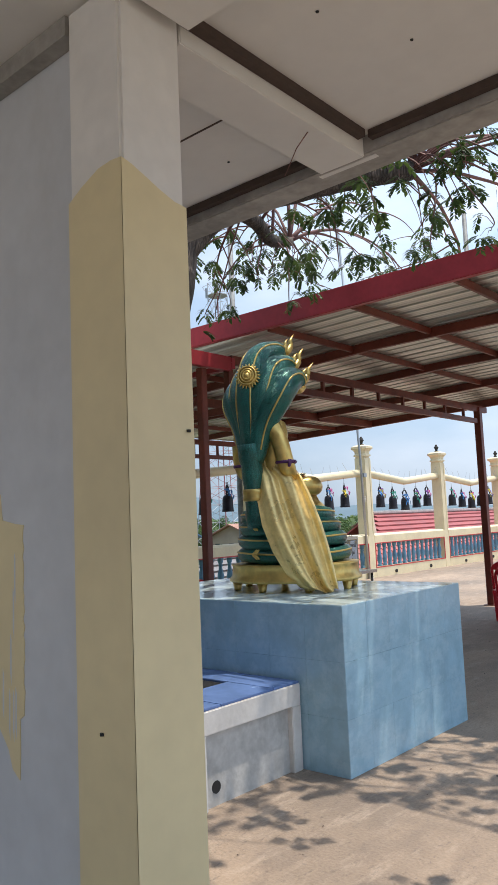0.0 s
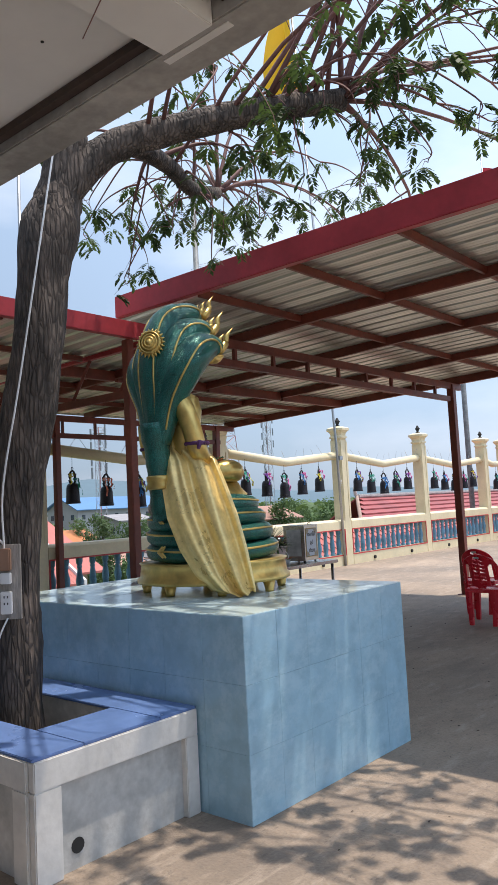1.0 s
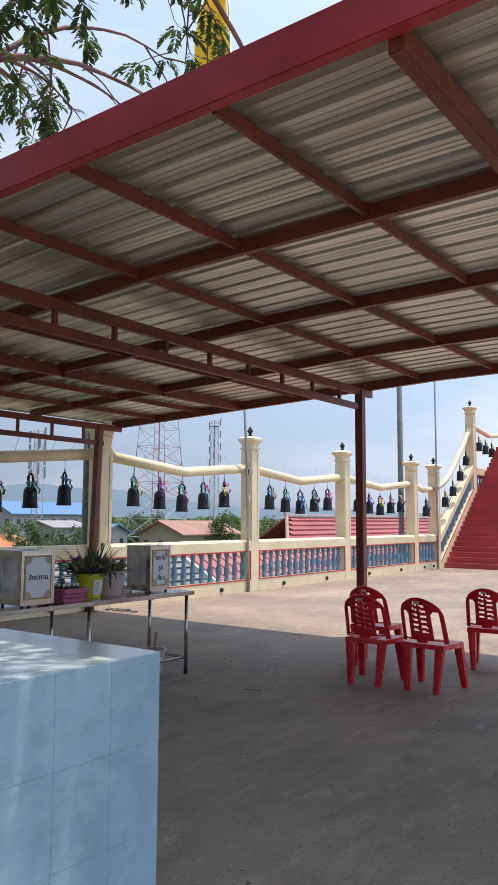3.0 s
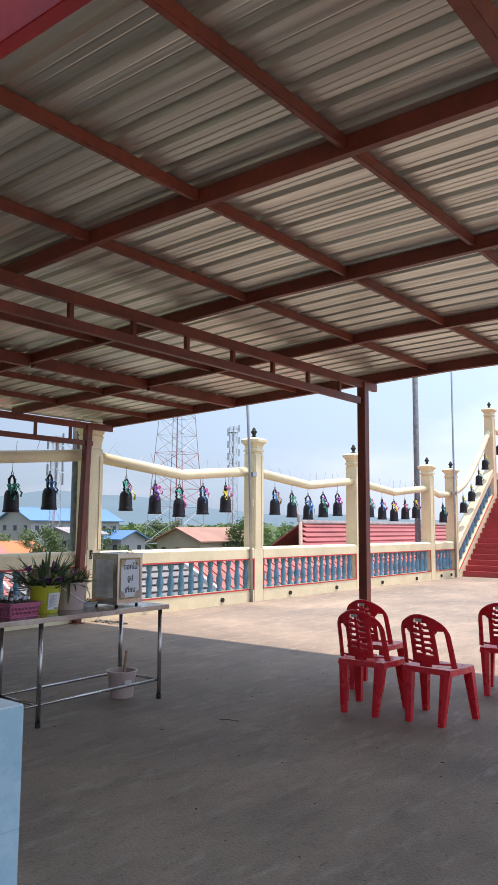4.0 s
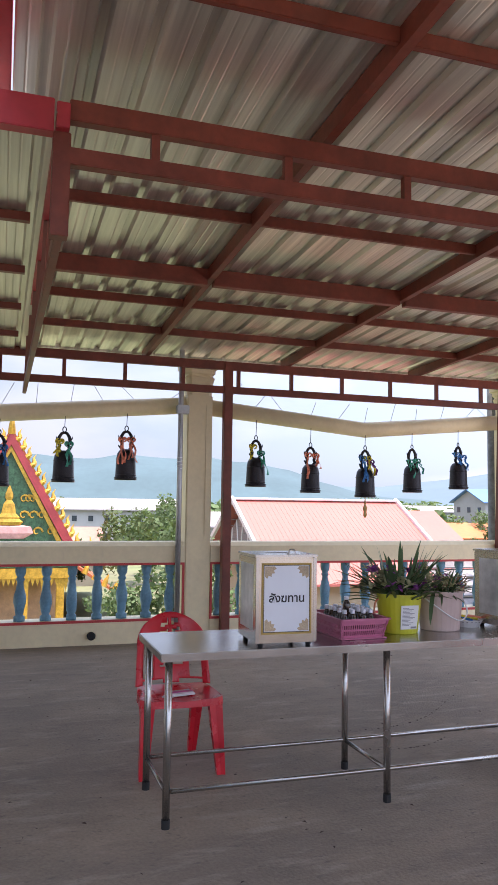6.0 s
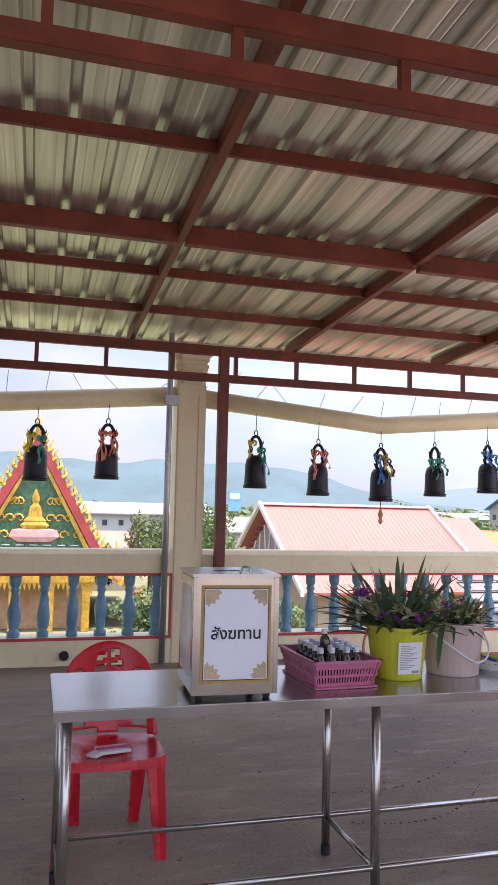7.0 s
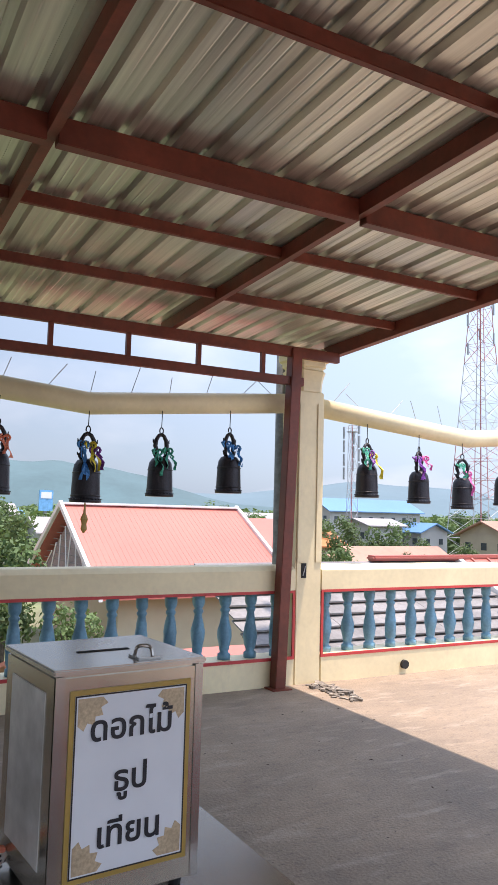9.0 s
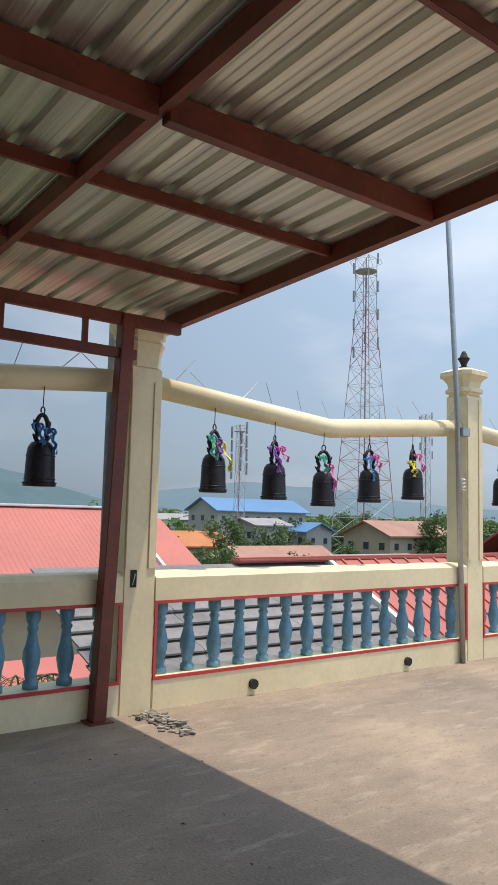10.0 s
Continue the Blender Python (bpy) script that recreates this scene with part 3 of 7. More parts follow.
for i, b in enumerate(BELLS):
    for j, c in enumerate(RIBBON_SETS[i % len(RIBBON_SETS)]):
        rb = part("ribbon", ribbon_bm(rr, rr.uniform(0.18, 0.34), rr.uniform(0.026, 0.040), (-1, 1, 0.2)[j % 3]), RIBBONS[c], b, RIBBONS[c].name.split("_")[1].split(".")[0] + " cloth ribbon")
        rb.matrix_parent_inverse = Matrix.Rotation(-b.rotation_euler.z, 4, "Z")
    b["label"] = "dark bronze temple bell tied with " + " and ".join(sorted({RIBBONS[c].name.split("_")[1].split(".")[0] for c in RIBBON_SETS[i % len(RIBBON_SETS)]})) + " ribbons"


# clapper tail that hangs below one bell
ct = part("clapper_leaf", lathe([(0.008, 0), (0.03, 0.03), (0.022, 0.07), (0.035, 0.11), (0.012, 0.16), (0.004, 0.28)], 8, sx=0.4), GOLDLINE, BELLS[2], "yellow leaf-shaped wind sail")
ct.matrix_parent_inverse = Matrix.Translation((0, 0, -0.24))


# ---- steel canopy ----
def zlow(x):
    """Underside of the canopy's rafters."""
    return 3.225 + 0.037 * (min(x, -4.0) + 10) + 0.004 * (max(x, -4.0) + 4.0)


canopy = thing("canopy", "oxide-red steel canopy roofed with corrugated zinc sheets", "canopy", kind="structure")
XE = 2.2


def sloped(x0, x1, y0, y1, d0, d1, zf=zlow):
    """A member that follows the roof's slope, from d0 to d1 above the rafters' underside."""
    xs = [x0] + ([-4.0] if x0 < -4.0 < x1 else []) + [x1]
    return prism([(x, zf(x) + d0) for x in xs] + [(x, zf(x) + d1) for x in xs[::-1]], y0, y1)


for y in (6.62, 8.34, 10.12):
    part("rafter", sloped(-10.3, XE, y - 0.025, y + 0.025, 0, 0.10), STEEL_RED, canopy)
part("edge_beam", sloped(-10.3, XE, 11.90, 11.97, -0.02, 0.13), STEEL_RED, canopy)
for x in (-9.20, -8.21, -6.26, -4.31, -3.31, -2.29, -0.3, 0.7, 1.7):
    for y0, y1 in ((5.08, 6.594), (6.646, 8.314), (8.366, 10.094), (10.146, 11.898)):
        part("purlin", box(x - 0.018, x + 0.018, y0, y1, zlow(x) + 0.026, zlow(x) + 0.098, 0.004), STEEL_RED, canopy)
for x in (-7.38, -1.35):
    for y0, y1 in ((5.08, 6.594), (6.646, 8.314), (8.366, 10.094), (10.146, 11.898)):
        part("girder", box(x - 0.035, x + 0.035, y0, y1, zlow(x) - 0.035, zlow(x) + 0.096, 0.004), STEEL_RED, canopy)
part("fascia", box(-5.38, XE, 5.00, 5.07, 3.475, 3.685, 0.006), FASCIA, canopy, "bright red front fascia")


PITCH = 0.217


def rib_profile(y0, n, lo):
    """(y, height) of a trapezoid sheet with n ribs and small stiffeners between them."""
    out = []
    for k in range(n):
        y = y0 + PITCH * k
        out += [(y, 0.0), (y + 0.03, 0.0), (y + 0.037, 0.0022), (y + 0.046, 0.0), (y + 0.084, 0.0), (y + 0.092, 0.0022), (y + 0.10, 0.0), (y + 0.138, 0.0), (y + 0.152, 0.034), (y + 0.189, 0.034), (y + 0.203, 0.0)]
    out += [(y0 + PITCH * n, 0.0), (y0 + PITCH * n + 0.045, 0.0)]
    return [(max(y, lo), h) for y, h in out if y > lo - 0.04]


def sheet(x0, x1, y0, n, zf, lo=-99.0):
    pr = rib_profile(y0, n, lo)
    bm = bmesh.new()
    nx = max(1, int(round((x1 - x0) / 1.0)))
    cols = []
    for i in range(nx + 1):
        x = x0 + (x1 - x0) * i / nx
        cols.append([(bm.verts.new((x, y, zf(x) + 0.103 + h)), bm.verts.new((x, y, zf(x) + 0.1045 + h))) for y, h in pr])
    for a0, b0 in zip(cols, cols[1:]):
        for k in range(len(pr) - 1):
            bm.faces.new((a0[k][0], a0[k + 1][0], b0[k + 1][0], b0[k][0]))
            bm.faces.new((a0[k][1], b0[k][1], b0[k + 1][1], a0[k + 1][1]))
    return bm


# sheets in courses, each lapping the next
for k in range(11):
    part("roof_sheet", sheet(-10.42, XE + 0.1, 5.041 + 3 * PITCH * k, 3 if k < 10 else 2, lambda x, k=k: zlow(x) + 0.0018 * (k % 2), 5.078), SHEET, canopy)

part("eave_strip", box(-10.43, -10.415, 5.08, 12.06, zlow(-10.42) + 0.085, zlow(-10.42) + 0.150), SHEET, canopy)


def truss(x, y0, y1, zt, zb, step, first):
    part("top_chord", box(x - 0.03, x + 0.03, y0, y1 + 0.42, zt - 0.05, zt + 0.05, 0.004), STEEL_RED, canopy)
    part("bottom_chord", box(x - 0.03, x + 0.03, y0, y1, zb - 0.04, zb + 0.04, 0.004), STEEL_RED, canopy)
    y = first
    while y < y1:
        part("strut", box(x - 0.02, x + 0.02, y - 0.02, y + 0.02, zb + 0.04, zt - 0.05), STEEL_RED, canopy)
        y += step


truss(-5.08, 5.33, 11.56, 3.335, 3.12, 0.67, 5.73)
truss(-10.08, 0.2, 11.50, 3.17, 2.885, 0.668, 0.36)


def steel_post(x, y, h, w=0.05, lean=0.0):
    t = thing("steel_post", "oxide-red square steel post on a base plate", "post", "canopy posts", m=pose(x, y, 0))
    bm = box(-w, w, -w, w, 0.012, h, 0.006)
    for v in bm.verts:
        v.co.y += lean * v.co.z / h
    part("tube", bm, STEEL_RED, t)
    part("base_plate", box(-0.10, 0.10, -0.10, 0.10, 0, 0.012), STEEL_RED, t)


steel_post(-5.08, 11.66, 3.36, 0.055)
steel_post(-10.08, 11.29, 3.2, 0.056, 0.12)
steel_post(-10.08, 7.58, 3.2)
steel_post(-10.08, 3.3, 3.2)
steel_post(-5.13, 4.93, 3.2, 0.042)

# lower canopy beside it
def zlow2(x):
    return 3.08 + 0.02 * (x + 10)


canopy2 = thing("canopy", "lower oxide-red steel canopy with zinc sheets and red fascia", "canopy", kind="structure")
for k in range(12):
    part("roof_sheet", sheet(-10.4, -5.0, -2.56 + 3 * PITCH * k, 3, lambda x, k=k: zlow2(x) + 0.0018 * (k % 2)), SHEET, canopy2)
for y in (-1.7, 0.05, 1.8, 3.55):
    part("rafter", sloped(-10.3, -5.06, y - 0.03, y + 0.03, 0, 0.10, zlow2), STEEL_RED, canopy2)
for x in (-9.2, -8.2, -7.2, -6.2):
    part("purlin", box(x - 0.025, x + 0.025, -2.5, 5.2, zlow2(x) + 0.045, zlow2(x) + 0.098), STEEL_RED, canopy2)
part("fascia", box(-5.06, -4.99, -2.5, 5.26, 3.19, 3.345, 0.004), FASCIA, canopy2, "bright red side fascia")
part("end_beam", box(-10.3, -5.0, 5.27, 5.33, 3.22, 3.34, 0.004), FASCIA, canopy2)
part("end_chord", box(-10.3, -5.11, 5.28, 5.32, 2.74, 2.82, 0.004), STEEL_RED, canopy2)
part("hanger", box(-5.12, -5.04, 5.26, 5.34, 2.74, 3.22, 0.004), STEEL_RED, canopy2)
for k in range(6):
    x = -5.7 - 0.8 * k
    part("brace", tube([(x, 5.30, 2.82), (x + 0.32, 5.30, 3.22)], 0.022, 4), STEEL_RED, canopy2)

# ---- porch in front ----
wall_porch = tagged(part("wall_porch", box(-6.0, -1.492, 0.70, 0.85, -0.02, 3.2), WALLC), "off-white porch wall with a patch of old cream paint", "wall", kind="structure")
rpaint = random.Random(77)
PATCH = [(-2.6, 1.69), (-1.993, 1.69), (-1.98, 1.60), (-1.90, 1.585)]
PATCH += [(-1.851 + rpaint.uniform(-0.007, 0.004), 1.58 - 0.62 * k / 24) for k in range(25)]
PATCH += [(-1.88, 0.945), (-1.879, 0.84), (-1.884, 0.752), (-1.925, 0.78), (-1.95, 0.84), (-2.003, 0.90), (-2.6, 0.86)]
part("old_paint", prism(PATCH, 0.6965, 0.6995), COLPAINT, wall_porch, "patch of cream paint")
for k in range(7):
    xb, zb = rpaint.uniform(-1.99, -1.89), rpaint.uniform(1.0, 1.5)
    part("bare_streak", prism([(xb, zb), (xb + 0.008, zb - 0.02), (xb + 0.006, zb - 0.17), (xb - 0.002, zb - 0.13)], 0.6960, 0.6966), WALLC, wall_porch)
part("wall_beam", box(-6.0, -1.492, 0.64, 0.698, 3.13, 3.198), RAWBEAM, wall_porch)
column = thing("column", "square porch column painted cream with bare white top", "column", kind="structure")
CX0, CX1, CY0, CY1 = -1.487, -1.235, 0.645, 0.897
part("shaft", box(CX0, CX1, CY0, CY1, -0.01, 3.199, 0.010), PRIMER, column)
part("paint_coat", prism([(CX0 - 0.0025, 0.0), (CX1 + 0.0025, 0.0), (CX1 + 0.0025, 2.63), (-1.28, 2.635), (-1.34, 2.63), (-1.42, 2.60), (CX0 - 0.0025, 2.565)], CY0 - 0.0035, CY0 - 0.0005), COLPAINT, column)
part("paint_coat", prism([(CY0 - 0.0035, 0.0), (CY1 + 0.0035, 0.0), (CY1 + 0.0035, 2.55), (0.85, 2.555), (0.79, 2.575), (0.73, 2.60), (0.68, 2.62), (CY0 - 0.0035, 2.63)], CX1 + 0.0002, CX1 + 0.0035, "x"), COLPAINT, column)
for p in ((-1.375, 0.641, 0.985), (-1.229, 0.875, 1.84)):
    part("plug_hole", lathe([(0.007, -0.004), (0.007, 0.004)], 10, p), RUBBER, column)
bm = bmesh.new()
add_box(bm, -6.2, 2.4, -2.6, 1.998, 3.20, 3.31)
ceiling = tagged(part("ceiling", bm, CEIL), "painted board ceiling of the porch with small nail heads", "ceiling", kind="structure")
for x, y in ((-0.75, 1.55), (-0.45, 1.50), (-0.2, 1.2), (-0.6, 1.0), (-2.2, 1.5), (-2.05, 1.15), (-1.8, 1.75), (-0.9, 1.2), (-2.4, 1.3)):
    part("nail_head", lathe([(0.006, -0.003), (0.006, 0.001)], 8, (x, y, 3.20)), RUBBER, ceiling)
part("board_joint", box(-6.2, -1.5, 1.46, 1.468, 3.197, 3.2005), DARKGAP, ceiling)
roof_beam = thing("porch_beam", "bare concrete edge beam under the porch ceiling", "beam", kind="structure")
part("edge_beam", box(-6.2, 2.4, 2.0, 2.17, 3.12, 3.40, 0.006), RAWBEAM, roof_beam)
part("plaster_patch", box(-1.50, -1.20, 2.03, 2.06, 3.117, 3.1203), PRIMER, roof_beam, "smear of white plaster")
part("cross_beam", box(-1.465, -1.235, 0.90, 1.998, 3.105, 3.199, 0.004), CEIL, roof_beam)
part("batten", box(-1.233, -1.195, 0.90, 1.95, 3.165, 3.1985), DARKGAP, roof_beam)
part("batten", box(-1.19, 2.3, 1.962, 1.998, 3.165, 3.1985), DARKGAP, roof_beam)
part("batten", box(-6.1, -1.467, 1.962, 1.998, 3.165, 3.1985), DARKGAP, roof_beam)
part("long_beam", box(-1.19, 2.4, 0.645, 0.895, 3.12, 3.199, 0.004), CEIL, roof_beam)
tagged(part("wall_back", box(-9.9, 14, -9.2, -9.0, -0.02, 3.4), WALLC), "plain white wall that closes the yard", "wall", kind="structure")

# ---- plinth ----
plinth = thing("plinth", "broad pedestal faced with pale blue glazed tiles", "pedestal")
PX0, PX1, PY0, PY1, PZ = -4.66, -2.295, 3.185, 4.775, 1.022
part("core", box(PX0 + 0.012, PX1 - 0.012, PY0 + 0.012, PY1 - 0.012, 0, PZ - 0.012), GROUT, plinth)


def slab(w, d, h, name, m, bevel=0.001):
    bm = box(-w / 2, w / 2, -d / 2, d / 2, -h / 2, h / 2)
    me = bpy.data.meshes.new(name)
    bmesh.ops.bevel(bm, geom=bm.edges[:], offset=bevel, segments=1, affect="EDGES")
    bmesh.ops.recalc_face_normals(bm, faces=bm.faces)
    bm.to_mesh(me)
    bm.free()
    me.materials.append(m)
    return me


def tile_face(parent, origin, u, v, nu, nv, lu, lv, me, jitter=0.0006):
    """nu by nv tiles from origin along the unit ways u and v."""
    u, v = Vector(u), Vector(v)
    n = u.cross(v)
    rot = Matrix((u, v, n)).transposed().to_4x4()
    rj = random.Random(nu * 31 + nv)
    for i in range(nu):
        for j in range(nv):
            c = Vector(origin) + u * (lu * (i + 0.5)) + v * (lv * (j + 0.5)) + n * rj.uniform(-jitter, jitter)
            share("tile", me, Matrix.Translation(c) @ rot, parent)


LS, LE, LZ = (PX1 - PX0) / 8, (PY1 - PY0) / 6, PZ / 3
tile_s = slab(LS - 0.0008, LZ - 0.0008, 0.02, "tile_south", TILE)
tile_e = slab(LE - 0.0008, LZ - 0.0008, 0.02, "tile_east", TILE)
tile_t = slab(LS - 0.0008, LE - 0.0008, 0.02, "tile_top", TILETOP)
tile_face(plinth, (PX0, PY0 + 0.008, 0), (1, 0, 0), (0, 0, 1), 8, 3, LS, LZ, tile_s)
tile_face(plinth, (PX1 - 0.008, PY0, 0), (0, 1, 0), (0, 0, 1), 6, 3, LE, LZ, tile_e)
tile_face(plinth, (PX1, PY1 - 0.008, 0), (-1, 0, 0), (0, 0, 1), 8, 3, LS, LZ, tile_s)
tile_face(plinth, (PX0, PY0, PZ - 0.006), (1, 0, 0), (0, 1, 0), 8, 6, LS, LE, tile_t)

# ---- bench round the tree ----
bench = thing("planter_bench", "white plastered bench with blue tiled top built round a tree", "bench")
BX0, BX1, BY0, BY1, BZ = -4.66, -2.675, 2.2, 3.173, 0.53
for x0, x1, y0, y1 in ((BX0, BX1, BY0, BY0 + 0.24), (BX0, BX1, 2.93, BY1), (-3.02, BX1, BY0 + 0.24, 2.93), (BX0, -4.1, BY0 + 0.24, 2.93)):
    part("wall", box(x0, x1, y0, y1, 0.0, BZ - 0.005), BENCHG, bench)
# raised frame round the sunk panels
xf = BX1 + 0.002
for ya, yb, za, zb in ((BY0 - 0.02, BY0 + 0.12, 0, BZ - 0.13), (BY1 - 0.09, BY1, 0, BZ - 0.13), (BY0 - 0.02, BY1, BZ - 0.13, BZ)):
    part("frame", box(xf - 0.01, xf + 0.035, ya, yb, za, zb, 0.005), BENCHW, bench)
yf = BY0 - 0.002
for xa, xb, za, zb in ((BX1 - 0.12, BX1 - 0.010, 0, BZ - 0.13), (BX0, BX1 - 0.010, BZ - 0.13, BZ), (BX0, BX0 + 0.12, 0, BZ - 0.13)):
    part("frame", box(xa, xb, yf - 0.03, yf + 0.01, za, zb, 0.005), BENCHW, bench)
for x0, x1, y0, y1 in ((BX0, BX1 + 0.03, BY0 - 0.025, BY0 + 0.25), (BX0, BX1 + 0.03, 2.92, BY1), (-3.03, BX1 + 0.03, BY0 + 0.252, 2.918), (BX0, -4.09, BY0 + 0.252, 2.918)):
    part("top_tile", box(x0, x1, y0, y1, BZ, BZ + 0.014, 0.003), BENCHB, bench, "blue glazed top")
part("drain_hole", tube([(BX1 + 0.003, 2.42, 0.10), (BX1 - 0.04, 2.42, 0.10)], 0.035, 14), RUBBER, bench)
part("soil", box(-4.1, -3.02, BY0 + 0.24, 2.93, 0, 0.22), mat("planter_soil", (0.09, 0.07, 0.05), 0.95, vary=0.4), bench, "dark soil")


# ---- stainless table ----
def spline(pts, n=4):
    """Smooth points through the given ones."""
    P = [Vector(p) for p in pts]
    P = [2 * P[0] - P[1]] + P + [2 * P[-1] - P[-2]]
    out = []
    for i in range(1, len(P) - 2):
        for k in range(n):
            t = k / n
            out.append(0.5 * ((2 * P[i]) + (P[i + 1] - P[i - 1]) * t + (2 * P[i - 1] - 5 * P[i] + 4 * P[i + 1] - P[i + 2]) * t * t + (3 * P[i] - P[i - 1] - 3 * P[i + 1] + P[i + 2]) * t ** 3))
    out.append(P[-2])
    return out


TX0, TX1, TY0, TY1, TZ = -5.92, -5.30, 5.86, 8.47, 0.832
table = thing("table", "long stainless steel table on thin tube legs", "table")
part("tabletop", box(TX0, TX1, TY0, TY1, TZ - 0.04, TZ, 0.004), STAINLESS, table, "polished steel top")
LEGS = [(TX1 - 0.05, TY0 + 0.05), (TX0 + 0.05, TY0 + 0.05), (TX1 - 0.05, 7.10), (TX0 + 0.05, 7.10), (TX1 - 0.05, TY1 - 0.07), (TX0 + 0.05, TY1 - 0.07)]
for x, y in LEGS:
    part("leg", tube([(x, y, 0.04), (x, y, TZ - 0.04)], 0.019, 12), STAINLESS, table, smooth=True)
    part("foot", lathe([(0.021, 0), (0.021, 0.042)], 12, (x, y, 0)), RUBBER, table, "black rubber foot")
for x in (TX0 + 0.05, TX1 - 0.05):
    part("stretcher", tube([(x, TY0 + 0.07, 0.17), (x, TY1 - 0.09, 0.17)], 0.012, 10), STAINLESS, table, smooth=True)
for y in (TY0 + 0.05, 7.10, TY1 - 0.07):
    part("cross_bar", tube([(TX0 + 0.07, y, 0.165), (TX1 - 0.07, y, 0.165)], 0.012, 10), STAINLESS, table, smooth=True)


def text_mesh(body, size, m, material, parent, bold=0.0):
    cu = bpy.data.curves.new("lettering", "FONT")
    cu.body, cu.size, cu.align_x, cu.align_y = body, size, "CENTER", "CENTER"
    cu.extrude, cu.offset = 0.0006, bold
    tmp = bpy.data.objects.new("lettering", cu)
    scene.collection.objects.link(tmp)
    dg = bpy.context.evaluated_depsgraph_get()
    me = bpy.data.meshes.new_from_object(tmp.evaluated_get(dg))
    bpy.data.objects.remove(tmp)
    me.materials.clear()
    me.materials.append(material)
    ob = new("lettering", me)
    ob.parent = parent
    ob.matrix_world = m
    return ob


def offering_box(x, y, w, d, h, lines, size, turn, label):
    """A steel box on four small feet with a framed card on its front (+x) and side."""
    t = thing("offering_box", label, "box", "offering boxes", m=pose(x, y, TZ, 0, 0, turn))
    part("body", box(-d, 0, -w / 2, w / 2, 0.02, h, 0.006), BOXSTEEL, t)
    part("lid", box(-d - 0.006, 0.006, -w / 2 - 0.006, w / 2 + 0.006, h, h + 0.012, 0.003), STAINLESS, t)
    part("slot", box(-d * 0.52, -d * 0.48, -0.06, 0.06, h + 0.0122, h + 0.0135), RUBBER, t)
    part("hasp", box(-0.075, -0.02, 0.02, 0.075, h + 0.0122, h + 0.0165, 0.002), STAINLESS, t, "steel hasp plate")
    part("padlock_loop", tube(spline([(-0.06, 0.03, h + 0.016), (-0.055, 0.035, h + 0.034), (-0.04, 0.055, h + 0.034), (-0.035, 0.06, h + 0.016)], 4), 0.004, 6), STAINLESS, t)
    for yy in (-w / 2, w / 2 - 0.018):
        part("corner_strip", box(0.0, 0.0022, yy, yy + 0.018, 0.022, h - 0.002), STAINLESS, t)
    for sx in (-d + 0.03, -0.03):
        for sy in (-w / 2 + 0.035, w / 2 - 0.035):
            part("foot", lathe([(0.012, 0), (0.015, 0.01), (0.012, 0.021)], 10, (sx, sy, 0)), RUBBER, t)
    part("frame_panel", box(0.0, 0.003, -w / 2 + 0.03, w / 2 - 0.03, 0.065, h - 0.03), GOLDLINE, t, "gold printed border")
    c0, c1, z0, z1 = -w / 2 + 0.04, w / 2 - 0.04, 0.075, h - 0.04
    part("card", box(0.003, 0.0045, c0, c1, z0, z1), PAPER, t)
    # corner flourishes
    for sy, cy in ((1, c0), (-1, c1)):
        for sz, cz in ((1, z0), (-1, z1)):
            fan = [(cy + sy * 0.006, cz + sz * 0.006)]
            for k in range(9):
                a0 = math.pi / 2 * k / 8
                r = (0.052 + 0.012 * (k % 2)) * w / 0.33
                fan.append((cy + sy * (0.006 + r * math.cos(a0)), cz + sz * (0.006 + r * math.sin(a0))))
            part("flourish", prism(fan, 0.0046, 0.0052, "x"), mat("flourish_print", (0.52, 0.40, 0.26), 0.6, vary=0.45, grain=160, bump=0), t)
    bm = bmesh.new()
    for za, zb, ya, yb in ((z0, z1, c0, c0 + 0.003), (z0, z1, c1 - 0.003, c1), (z0, z0 + 0.003, c0, c1), (z1 - 0.003, z1, c0, c1)):
        add_box(bm, 0.0046, 0.0050, ya, yb, za, zb)
    part("card_line", bm, INK, t)
    n = len(lines)
    for i, s in enumerate(lines):
        zc = (z0 + z1) / 2 + ((n - 1) / 2 - i) * (z1 - z0) / (n + 0.35)
        text_mesh(s, size, t.matrix_world @ Matrix.Translation((0.0062, 0, zc)) @ pose(0, 0, 0, 90, 0, 90), INK, t, 0.0010)
    part("side_card", box(-d + 0.05, -0.05, -w / 2 - 0.002, -w / 2, 0.08, h - 0.04), mat("side_card_paper", (0.62, 0.62, 0.60), 0.4, vary=0.3, grain=8, stain=4, bump=0), t, "pale card on the side")
    return t


offering_box(-5.335, 6.515, 0.33, 0.33, 0.455, ["สังฆทาน"], 0.059, -2, "steel offering box with a white framed Thai card on the table")
offering_box(-5.455, 8.115, 0.325, 0.31, 0.455, ["ดอกไม้", "ธูป", "เทียน"], 0.068, 5, "steel offering box with a three-line Thai card on the table")

# ---- basket with bottles ----
BK = pose(-5.615, 7.0, TZ, 0, 0, 2)
basket = thing("basket", "pink perforated plastic basket on the table", "basket", m=BK)
bw, bl, bh = 0.20, 0.150, 0.105


bm = bmesh.new()
